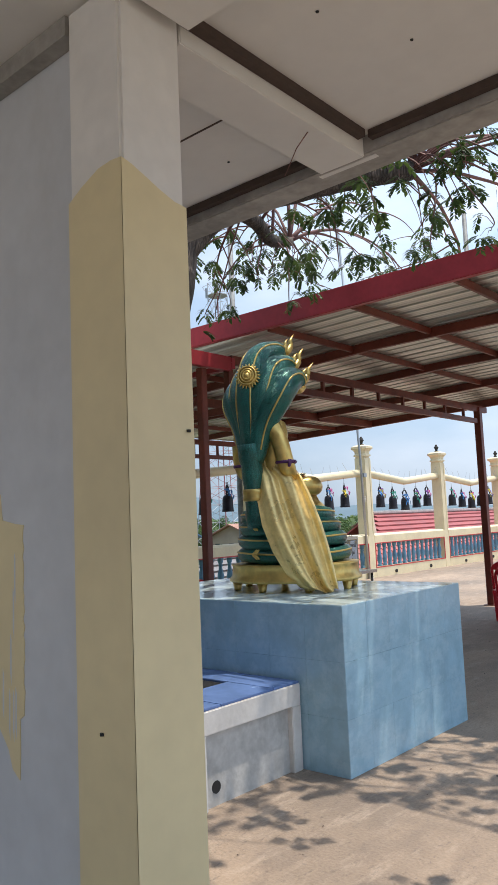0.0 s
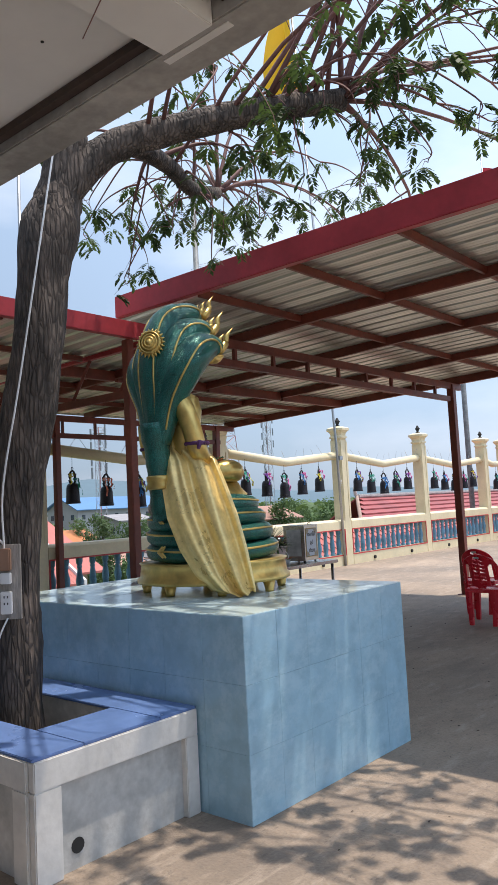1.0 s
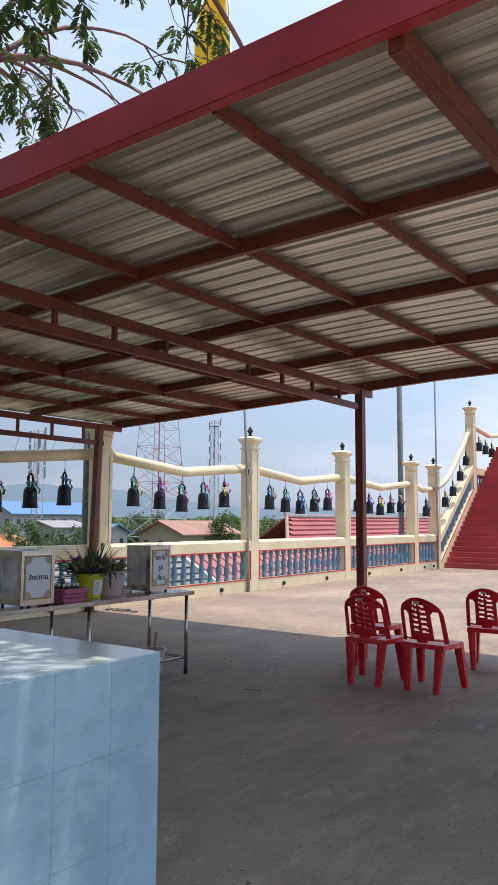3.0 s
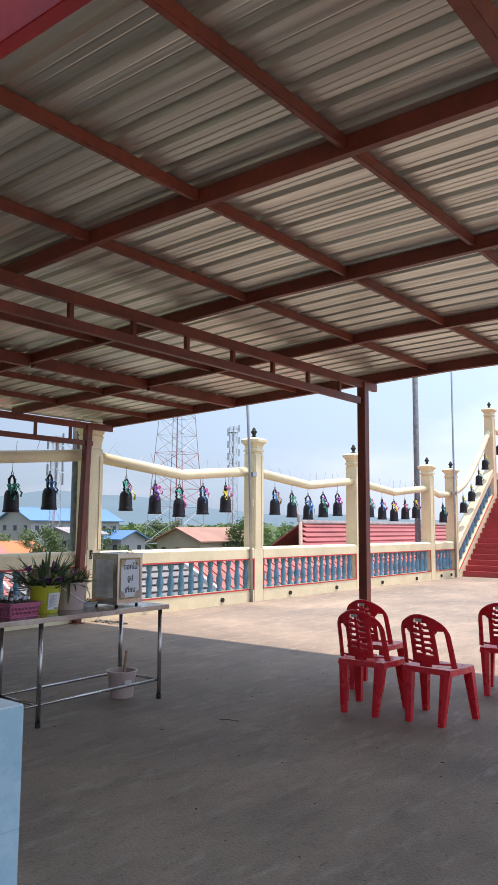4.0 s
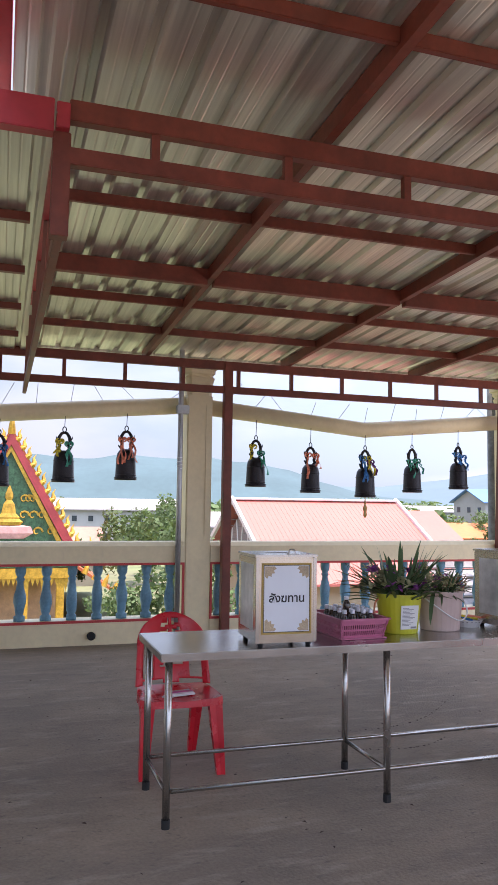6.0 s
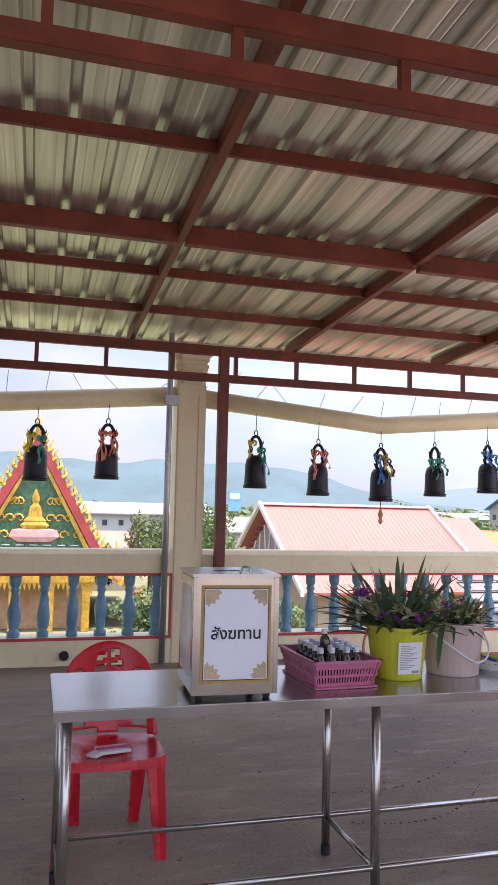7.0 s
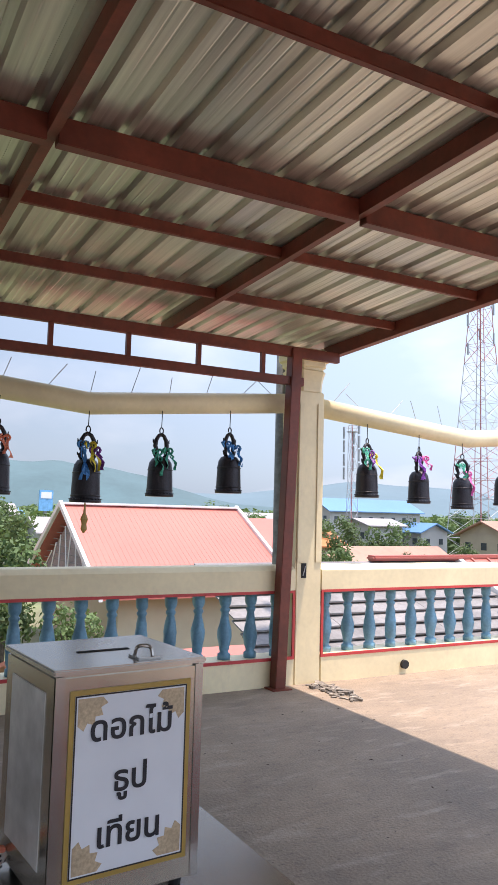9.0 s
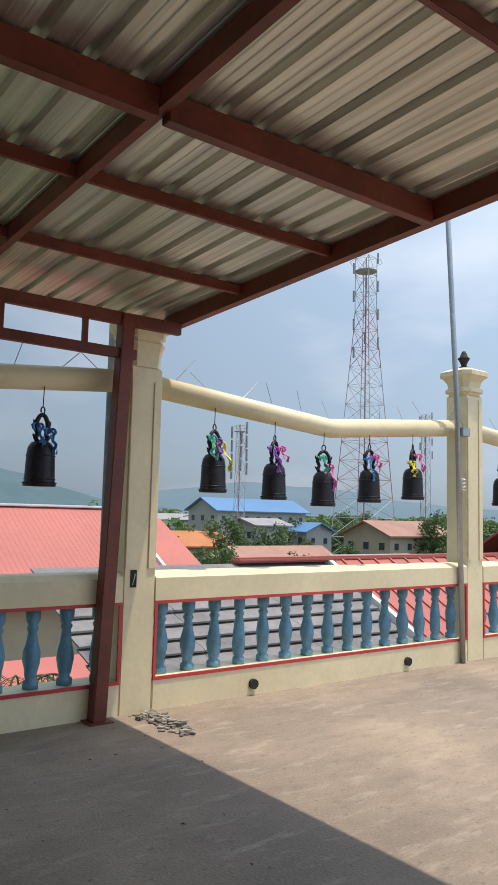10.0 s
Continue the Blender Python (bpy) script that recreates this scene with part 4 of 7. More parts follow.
# four walls as grids of slats with gaps
for side in range(4):
    L = (bl if side % 2 == 0 else bw)
    D = (bw if side % 2 == 0 else bl)
    R = pose(0, 0, 0, 0, 0, 90 * side)
    n = 22
    for k in range(n):
        a0 = -L + 2 * L * k / n
        for z0, z1 in ((0.022, 0.045), (0.055, 0.078)):
            add_box(bm, D - 0.012, D - 0.008, a0 + 0.003, a0 + 0.003 + L / n, z0, z1, m=R)
    for z0, z1 in ((0.0, 0.022), (0.045, 0.055), (0.078, bh)):
        add_box(bm, D - 0.013, D - 0.007, -L, L, z0, z1, m=R)
for v in bm.verts:
    v.co.x *= 0.86 + 1.35 * v.co.z
    v.co.y *= 0.86 + 1.35 * v.co.z
part("body", bm, PINKP, basket)
bm = bmesh.new()
for side in range(4):
    L = (bl if side % 2 == 0 else bw)
    D = (bw if side % 2 == 0 else bl)
    add_box(bm, D - 0.012, D + 0.006, -L - 0.006, L + 0.006, bh, bh + 0.008, m=pose(0, 0, 0, 0, 0, 90 * side))
part("rim", bm, PINKP, basket)
part("base", box(-bw + 0.012, bw - 0.012, -bl + 0.012, bl - 0.012, 0.002, 0.008), PINKP, basket)


def bottle(m):
    t = thing("bottle", "small brown glass bottle with a pale metal cap", "bottle", "bottles in the basket", m=m)
    part("glass", lathe([(0.020, 0), (0.022, 0.005), (0.022, 0.075), (0.018, 0.09), (0.011, 0.10), (0.011, 0.108)], 12), BOTTLE, t, smooth=True)
    part("cap", lathe([(0.0135, 0.108), (0.0135, 0.124), (0.012, 0.127)], 12), CAPM, t)
    return t


first = None
rbt = random.Random(14)
for i in range(5):
    for j in range(4):
        m = pose(-5.49 - 0.056 * i + rbt.uniform(-0.004, 0.004), 6.915 + 0.056 * j + rbt.uniform(-0.004, 0.004), TZ + 0.010, rbt.uniform(-3, 3), rbt.uniform(-3, 3)) @ Matrix.Diagonal((1, 1, 1.14, 1))
        if first is None:
            first = bottle(pose(0, 0, 0))
            first.matrix_basis = m
        else:
            copy_thing(first, pose(0, 0, 0)).matrix_basis = m
copy_thing(first, pose(0, 0, 0)).matrix_basis = pose(-5.56, 6.965, TZ + 0.105, 4, 3) @ Matrix.Diagonal((1, 1, 0.9, 1))


# ---- buckets with flowers ----
def bucket(name, x, y, r0, r1, h, material, label, z=TZ, group="buckets"):
    t = thing(name, label, "bucket", group, m=pose(x, y, z))
    bm = bmesh.new()
    add_lathe(bm, [(r0, 0.0), (r0 + 0.003, 0.004), (r1, h), (r1 + 0.012, h), (r1 + 0.012, h + 0.012), (r1 - 0.006, h + 0.012), (r0 - 0.008, 0.012)], 28)
    part("pail", bm, material, t, smooth=False)
    return t


b1 = bucket("bucket", -5.62, 7.325, 0.104, 0.132, 0.212, YELLOWP, "lime yellow plastic bucket holding orchids on the table")
bm = prism([(-0.052, 0.03), (0.052, 0.03), (0.056, 0.165), (-0.056, 0.165)], 0.1095, 0.1105, "x")
for v in bm.verts:
    v.co.x += 0.132 * (v.co.z - 0.03)
part("label_card", bm, WHITEP, b1, "white printed label")
bm = bmesh.new()
for k in range(14):
    add_box(bm, 0.1106, 0.1111, -0.045, -0.045 + 0.04 + 0.045 * ((k * 37) % 10) / 10, 0.148 - k * 0.0075, 0.151 - k * 0.0075)
add_box(bm, 0.1106, 0.1111, 0.012, 0.045, 0.034, 0.045)
for v in bm.verts:
    v.co.x += 0.132 * (v.co.z - 0.03)
part("print_lines", bm, mat("grey_print", (0.25, 0.25, 0.27), 0.6, vary=0.1, bump=0), b1, "rows of small grey print")
part("handle", tube([(0.0 + 0.02 * math.sin(a0), -0.135 - 0.035 * math.sin(a0), 0.19 - 0.06 * (1 - math.cos(a0))) for a0 in [math.pi * k / 8 for k in range(9)]], 0.006, 6), mat("orange_handle", (0.6, 0.2, 0.1), 0.4, bump=0), b1, "orange handle loop")
b2 = bucket("bucket", -5.65, 7.615, 0.112, 0.138, 0.222, BEIGEP, "pinkish beige plastic bucket with incense and buds on the table")
part("handle", tube(spline([(0.0, -0.143, 0.212), (0.10, -0.105, 0.16), (0.143, 0.03, 0.07), (0.115, 0.115, 0.11), (0.0, 0.143, 0.212)]), 0.0045, 6), WHITEP, b2, "white wire handle")


def blade(bm, base, way, length, width, droop, mi=0, n=6):
    way = Vector(way).normalized()
    side = way.cross(Vector((0, 0, 1)))
    side = side.normalized() if side.length > 0.01 else Vector((1, 0, 0))
    p = Vector(base)
    prev = None
    for k in range(n + 1):
        f = k / n
        w = width * (0.55 + 1.2 * f) * (1 - f) ** 0.6 if k < n else 0.001
        a0, c0, b0 = bm.verts.new(p - side * w), bm.verts.new(p + Vector((0, 0, -w * 0.5))), bm.verts.new(p + side * w)
        if prev:
            for q in (bm.faces.new((prev[0], prev[1], c0, a0)), bm.faces.new((prev[1], prev[2], b0, c0))):
                q.material_index = mi
        prev = (a0, c0, b0)
        way = (way + Vector((0, 0, -droop / n))).normalized()
        p = p + way * (length / n)


def petal_ball(bm, c, r, rnd, mi):
    for k in range(6):
        a0, e0 = rnd.uniform(0, 6.28), rnd.uniform(-0.3, 1.2)
        w = Vector((math.cos(a0) * math.cos(e0), math.sin(a0) * math.cos(e0), math.sin(e0)))
        blade(bm, c, w, r * 1.6, r * 0.55, 0.5, mi, 2)


rf = random.Random(21)
fl = thing("flowers", "green orchid sprays with purple and pale flowers in a bucket", "flowers", m=pose(-5.62, 7.325, TZ + 0.15))
bm = bmesh.new()
for k in range(105):
    a0 = rf.uniform(0, 6.283)
    lean = rf.uniform(0.1, 1.7)
    blade(bm, (0.07 * math.cos(a0), 0.07 * math.sin(a0), rf.uniform(0, 0.08)), (math.cos(a0) * lean, math.sin(a0) * lean, 1), rf.uniform(0.20, 0.36), rf.uniform(0.009, 0.018), rf.uniform(0.2, 1.1))
part("leaves", bm, PLEAF, fl, smooth=True)
bm = bmesh.new()
for k in range(84):
    a0, rad = rf.uniform(0, 6.283), rf.uniform(0.05, 0.22)
    petal_ball(bm, (rad * math.cos(a0), rad * math.sin(a0), rf.uniform(0.07, 0.22)), rf.uniform(0.020, 0.036), rf, 1 if k % 4 == 0 else 0)
tagged(part("blossom_mass", bm, [PALEG, PURPLE], fl, "purple and pale green petals"), kind="stuff")
fl2 = thing("flowers", "pale buds, leaves and brown incense sticks in a bucket", "flowers", m=pose(-5.65, 7.615, TZ + 0.15))
bm = bmesh.new()
for k in range(70):
    a0 = rf.uniform(0, 6.283)
    lean = rf.uniform(0.3, 1.4)
    blade(bm, (0.07 * math.cos(a0), 0.07 * math.sin(a0), rf.uniform(0.03, 0.08)), (math.cos(a0) * lean, math.sin(a0) * lean - 0.2, 0.8), rf.uniform(0.12, 0.24), rf.uniform(0.007, 0.014), rf.uniform(0.4, 1.4))
blade(bm, (0.09, -0.09, 0.08), (0.6, -0.5, 0.2), 0.26, 0.016, 2.2)
part("leaves", bm, PLEAF, fl2, smooth=True)
bm = bmesh.new()
for k in range(120):
    a0, rad = rf.uniform(0, 6.283), rf.uniform(0.02, 0.16)
    petal_ball(bm, (rad * math.cos(a0), rad * math.sin(a0) - 0.02, rf.uniform(0.05, 0.17)), rf.uniform(0.012, 0.02), rf, 0 if k % 6 else 1)
tagged(part("blossom_mass", bm, [PALEG, PURPLE], fl2, "pale yellow-green buds"), kind="stuff")
bm = bmesh.new()
for k in range(26):
    y = rf.uniform(-0.02, 0.11)
    add_tube(bm, [(rf.uniform(-0.03, 0.09), y, 0.03), (rf.uniform(0.0, 0.11), y + rf.uniform(0.0, 0.08), rf.uniform(0.11, 0.17))], 0.004, 5)
part("incense_sticks", bm, STICKM, fl2, "brown incense sticks")
# small lace basket with packets
sb = thing("basket", "small white lace-edged tray with yellow and blue packets", "basket", m=pose(-5.70, 7.845, TZ))
part("tray", lathe([(0.055, 0), (0.06, 0.004), (0.088, 0.045), (0.092, 0.045), (0.064, 0.0)], 20), WHITEP, sb)
bm = bmesh.new()
for k in range(20):
    a0 = 2 * math.pi * k / 20
    add_lathe(bm, [(0.0065, 0), (0.0065, 0.002)], 6, (0.082 * math.cos(a0), 0.082 * math.sin(a0), 0.032))
part("holes", bm, INK, sb)
for k, c in enumerate((RIBBONS[1], RIBBONS[3], RIBBONS[1], RIBBONS[2])):
    part("packet", box(-0.05, 0.05, -0.008, 0.008, 0, 0.012, 0.003), c, sb).matrix_parent_inverse = pose(0.01 * k - 0.02, 0.025 * k - 0.04, 0.035 + 0.006 * k, 8, 10, 30 * k)
# pail on the lower bars
pl = bucket("pail", -5.66, 8.235, 0.10, 0.132, 0.225, BEIGEP, "beige plastic pail with a brush on the floor below", 0.0, "")
part("tape", box(0.118, 0.123, -0.075, 0.01, 0.11, 0.165), WHITEP, pl, "white label")
part("brush", tube([(0.03, -0.03, 0.02), (-0.01, 0.06, 0.40)], [0.014, 0.011], 8), STICKM, pl, "wooden brush handle")


# ---- red plastic chairs ----
def chair_back():
    """Curved back with a ladder of slanted slits in the middle and an opening on each side."""
    bm = bmesh.new()
    nu, nv = 36, 34
    grid = {}

    def at(u, v):
        z = 0.44 + 0.40 * v
        half = 0.205 - 0.02 * v
        edge = half * (1 if v < 0.62 else math.sqrt(max(0.0, 1 - ((v - 0.62) / 0.38) ** 2.2 * 0.80)))
        x = u * edge
        y = -0.175 - 0.085 * v - 0.03 * v * v + 0.075 * (x / 0.2) ** 2
        return (x, y, z + (0.0 if v < 0.9 else 0.02 * (1 - u * u)))

    for i in range(nu + 1):
        for j in range(nv + 1):
            grid[i, j] = bm.verts.new(at(2 * i / nu - 1, j / nv))
    for i in range(nu):
        for j in range(nv):
            u, v = 2 * (i + 0.5) / nu - 1, (j + 0.5) / nv
            hole = False
            au = abs(u)
            if 0.52 < au < 0.86 and 0.10 < v < 0.74 - 0.5 * max(0, 0.66 - au):
                hole = True
            if v < 0.06 and au < 0.86 and au > 0.2:
                hole = True
            if au < 0.34 and 0.24 < v < 0.90:
                s = (v * 8.2 + 0.8 * u) % 1.0
                hole = s < 0.46 and abs(u) > 0.035
            if not hole:
                bm.faces.new((grid[i, j], grid[i + 1, j], grid[i + 1, j + 1], grid[i, j + 1]))
    bmesh.ops.delete(bm, geom=[v for v in bm.verts if not v.link_faces], context="VERTS")
    bmesh.ops.recalc_face_normals(bm, faces=bm.faces)
    bmesh.ops.solidify(bm, geom=bm.faces[:], thickness=0.014)
    return bm


def chair_master():
    t = thing("plastic_chair", "glossy red plastic chair with a slotted back", "chair", "red plastic chairs")
    bm = bmesh.new()
    out = [(-0.19, -0.185), (0.19, -0.185), (0.215, 0.0), (0.22, 0.17), (0.19, 0.21), (0.0, 0.222), (-0.19, 0.21), (-0.22, 0.17), (-0.215, 0.0)]
    top = [bm.verts.new((x, y, 0.43 - 0.012 * (1 if abs(x) < 0.1 else 0))) for x, y in out]
    bot = [bm.verts.new((x * 1.02, y * 1.02, 0.385)) for x, y in out]
    c = bm.verts.new((0, 0, 0.415))
    for i in range(len(out)):
        j = (i + 1) % len(out)
        bm.faces.new((top[i], top[j], c))
        bm.faces.new((top[j], top[i], bot[i], bot[j]))
    part("seat", bm, REDPLASTIC, t, smooth=False)
    part("backrest", chair_back(), REDPLASTIC, t, smooth=True)
    part("label_sticker", box(-0.03, 0.03, -0.302, -0.299, 0.80, 0.825), mat("grey_sticker", (0.5, 0.48, 0.45), 0.5, bump=0), t, "small pale sticker")
    for sx, sy, fy, tx0, fx0 in ((-1, 1, 0.22, 0.18, 0.205), (1, 1, 0.22, 0.18, 0.205), (-1, -1, -0.215, 0.15, 0.13), (1, -1, -0.215, 0.15, 0.13)):
        bm = bmesh.new()
        rings = []
        for f in (0, 0.33, 0.66, 1):
            z = 0.40 * (1 - f)
            cx, cy = sx * (tx0 + (fx0 - tx0) * f), sy * 0.16 * (1 - f) + fy * f
            w, d = 0.036 - 0.014 * f, 0.030 - 0.010 * f
            rings.append([bm.verts.new((cx + a0 * w, cy + b0 * d, z)) for a0, b0 in ((-1, -1), (0, -1.25), (1, -1), (1, 1), (0, 0.6), (-1, 1))])
        for r0, r1 in zip(rings, rings[1:]):
            for k in range(6):
                bm.faces.new((r0[k], r0[(k + 1) % 6], r1[(k + 1) % 6], r1[k]))
        bm.faces.new(rings[0])
        bm.faces.new(rings[-1])
        part("leg", bm, REDPLASTIC, t)
    for o in t.children:
        if o.name.split(".")[0] != "label_sticker":
            o.data.transform(Matrix.Diagonal((1.10, 1, 1, 1)))
    return t


CHAIRS = [(-3.67, 9.27, 3), (-3.09, 9.33, -3), (-4.08, 10.10, 4), (-2.98, 10.66, 6), (-6.215, 6.15, -92)]
chair = chair_master()
chair.matrix_basis = pose(CHAIRS[0][0], CHAIRS[0][1], 0, 0, 0, CHAIRS[0][2])
for x, y, r in CHAIRS[1:]:
    copy_thing(chair, pose(x, y, 0, 0, 0, r))
pk = thing("packet", "small white and pink paper packets lying on a chair seat", "packet", m=pose(-6.15, 6.16, 0.425, 0, 0, 10))
part("wrap", box(-0.05, 0.05, -0.075, 0.075, 0, 0.014, 0.004), WHITEP, pk)
part("stripe", box(-0.02, 0.02, -0.076, 0.076, 0.002, 0.0155, 0.002), RIBBONS[4], pk)
pk2 = thing("packet", "folded white paper on a chair seat", "packet", m=pose(-6.10, 6.08, 0.425, 0, 0, 50))
part("paper", box(-0.03, 0.03, -0.04, 0.04, 0, 0.012, 0.004), WHITEP, pk2)

# ---- statue on the pedestal: one plain shape ----
bm = bmesh.new()
G, N, C, S = 0, 1, 2, 3
add_lathe(bm, [(0.535, 0.07), (0.535, 0.09), (0.515, 0.11), (0.505, 0.185), (0.52, 0.20), (0.46, 0.205)], 40, sx=1.0, sy=0.95, mi=G)
for ax, ay in ((0.35, -0.30), (-0.35, -0.30), (0.35, 0.30), (-0.35, 0.30), (0.0, -0.41), (0.49, 0.0), (-0.49, 0.0), (0.0, 0.41)):
    add_lathe(bm, [(0.028, 0.0), (0.028, 0.01), (0.045, 0.08)], 8, (ax, ay, 0), mi=G)
for k, (a0, b0, z, sh) in enumerate(((0.40, 0.40, 0.265, 0.0), (0.375, 0.38, 0.375, -0.02), (0.34, 0.36, 0.48, -0.04), (0.305, 0.34, 0.575, -0.06))):
    ring = [(a0 * math.cos(t), sh + b0 * math.sin(t), z + 0.01 * math.sin(2 * t + k)) for t in [2.5 + 2 * math.pi * i / 44 for i in range(45)]]
    add_tube(bm, ring, [0.057 + 0.003 * math.sin(6 * math.pi * i0 / 44 + k) for i0 in range(45)], 12, False, mi=N)
    ring = [((a0 + 0.052) * math.cos(t), sh + (b0 + 0.052) * math.sin(t), z + 0.022 + 0.01 * math.sin(2 * t + k)) for t in [2.5 + 2 * math.pi * i / 44 for i in range(45)]]
    add_tube(bm, ring, 0.0075, 6, False, mi=G)
    if k in (0, 2):
        for s in (-1, 1):
            for d in (0.0, 0.045):
                p = Vector(((a0 + 0.08) * math.cos(-1.62 + d), sh + (b0 + 0.08) * math.sin(-1.62 + d), z + 0.02))
                q = Vector(((a0 + 0.075) * math.cos(-1.54 + d), sh + (b0 + 0.075) * math.sin(-1.54 + d), z + 0.02 + s * 0.035))
                add_tube(bm, [p, q], [0.010, 0.007], 6, mi=G)
add_lathe(bm, [(0.33, 0.22), (0.30, 0.56), (0.25, 0.63)], 24, (0, -0.03, 0), mi=N)
# neck and fan of heads
neck = spline([(0, -0.42, 0.50), (0, -0.46, 0.70), (0, -0.47, 0.90), (0, -0.49, 1.12)], 4)
add_tube(bm, neck, [0.09] * 3 + [0.074] * 4 + [0.082] * 3 + [0.095] * (len(neck) - 10), 18, mi=N)
add_lathe(bm, [(0.074, 0), (0.086, 0.008), (0.086, 0.03), (0.081, 0.045), (0.086, 0.06), (0.086, 0.085), (0.074, 0.093)], 20, (0, -0.462, 0.685), mi=G)
for u in range(-2, 3):
    w = abs(u)
    pth = spline([(0.02 * u, -0.47, 0.98), (0.042 * u, -0.455 + 0.01 * w, 1.24), (0.098 * u, -0.445 + 0.03 * w, 1.50 - 0.02 * w), (0.108 * u, -0.36 + 0.035 * w, 1.76 - 0.09 * w), (0.105 * u, -0.19 + 0.01 * w, 1.87 - 0.125 * w), (0.10 * u, -0.035 - 0.035 * w, 1.875 - 0.145 * w)], 6)
    m = len(pth)
    rad = [0.054 + 0.068 * math.sin(math.pi * min(1.0, i / (m - 1) * 1.25) * 0.80 + 0.05) if i < m - 3 else 0.064 - 0.012 * (i - (m - 3)) for i in range(m)]
    add_tube(bm, pth, rad, 16, mi=N)
    for side in (-0.55, 0.55):
        if (u, side) in ((-2, 0.55), (2, -0.55), (-1, 0.55), (1, -0.55)):
            continue
        back = []
        for i in range(2, m - 2):
            d = (pth[min(i + 1, m - 1)] - pth[max(i - 1, 0)]).normalized()
            g0 = Vector((side + 0.35 * u, -0.7, 0.25))
            n = (g0 - d * d.dot(g0)).normalized()
            back.append(pth[i] + n * rad[i])
        add_tube(bm, back, 0.0075, 6, mi=G)
    # gilded jaw and flame crest
    e0 = pth[-1]
    add_tube(bm, spline([e0 + Vector((0, -0.05, -0.02)), e0 + Vector((0, 0.02, -0.03)), e0 + Vector((0.01 * u, 0.07, -0.005))], 3), [0.046, 0.046, 0.042, 0.034, 0.026, 0.018, 0.008], 10, mi=G)
    for cy, cz, ch, cr0 in ((-0.04, 0.035, 0.07, 0.022), (0.0, 0.03, 0.11, 0.026), (0.045, 0.02, 0.17, 0.028)):
        q0 = e0 + Vector((0, cy, cz))
        add_tube(bm, spline([q0, q0 + Vector((0.004 * u, ch * 0.38, ch * 0.38)), q0 + Vector((0.01 * u, ch * 0.42, ch * 0.70)), q0 + Vector((0.016 * u, ch * 0.72, ch * 1.05))], 3), [cr0, cr0 * 1.1, cr0 * 1.05, cr0 * 0.95, cr0 * 0.8, cr0 * 0.75, cr0 * 0.6, cr0 * 0.4, cr0 * 0.2, 0.002], 6, mi=G)
# sun disc laid on the back of the fan
DISC = Matrix.Translation((0.055, -0.545, 1.63)) @ Vector((0.42, -0.90, 0.10)).to_track_quat("Z", "Y").to_matrix().to_4x4()
for r, t in ((0.080, 0.014), (0.061, 0.020), (0.040, 0.025), (0.020, 0.030)):
    add_tube(bm, [DISC @ Vector((0, 0, -0.03)), DISC @ Vector((0, 0, t))], [r, r * 0.93], 24, mi=G)
for k in range(22):
    t = 2 * math.pi * k / 22
    way = Vector((math.cos(t), math.sin(t), 0))
    add_tube(bm, [DISC @ (way * 0.074), DISC @ (way * 0.100 + Vector((0, 0, -0.008)))], [0.012, 0.003], 5, mi=G)
for r in (0.030, 0.050, 0.070):
    add_tube(bm, [DISC @ Vector((r * math.cos(t), r * math.sin(t), 0.031 - 0.18 * r)) for t in [2 * math.pi * k / 24 for k in range(25)]], 0.0065, 6, False, mi=G)
# plain seated body
add_lathe(bm, [(0.25, 0.60), (0.26, 0.64), (0.22, 0.68), (0.20, 0.72)], 24, (0, 0.0, 0), mi=G)
add_lathe(bm, [(0.20, 0.66), (0.18, 0.80), (0.14, 0.92), (0.15, 1.05), (0.17, 1.20), (0.15, 1.29), (0.07, 1.34), (0.065, 1.39), (0.095, 1.47), (0.095, 1.54), (0.05, 1.62)], 20, (0, -0.26, 0), sy=0.75, mi=G)
for s in (-1, 1):
    add_tube(bm, spline([(s * 0.13, -0.38, 1.27), (s * 0.20, -0.37, 1.12), (s * 0.215, -0.31, 0.92), (s * 0.15, -0.14, 0.84), (s * 0.04, -0.04, 0.82)], 4), [0.066] * 5 + [0.064] * 4 + [0.055] * 4 + [0.045] * 3 + [0.04], 14, mi=G)
    add_tube(bm, spline([(s * 0.08, -0.16, 0.75), (s * 0.19, -0.08, 0.79), (s * 0.19, 0.04, 0.79), (s * 0.05, 0.09, 0.76)], 4), [0.072] * 5 + [0.075] * 4 + [0.062] * 4, 14, mi=G)
    add_tube(bm, [(s * 0.215 + 0.068 * math.cos(t), -0.325 + 0.07 * math.sin(t), 0.97) for t in [2 * math.pi * k / 16 for k in range(17)]], 0.015, 6, False, mi=S)
add_tube(bm, [(0.29, -0.37, 0.975), (0.30, -0.40, 0.93)], [0.02, 0.012], 6, mi=S)
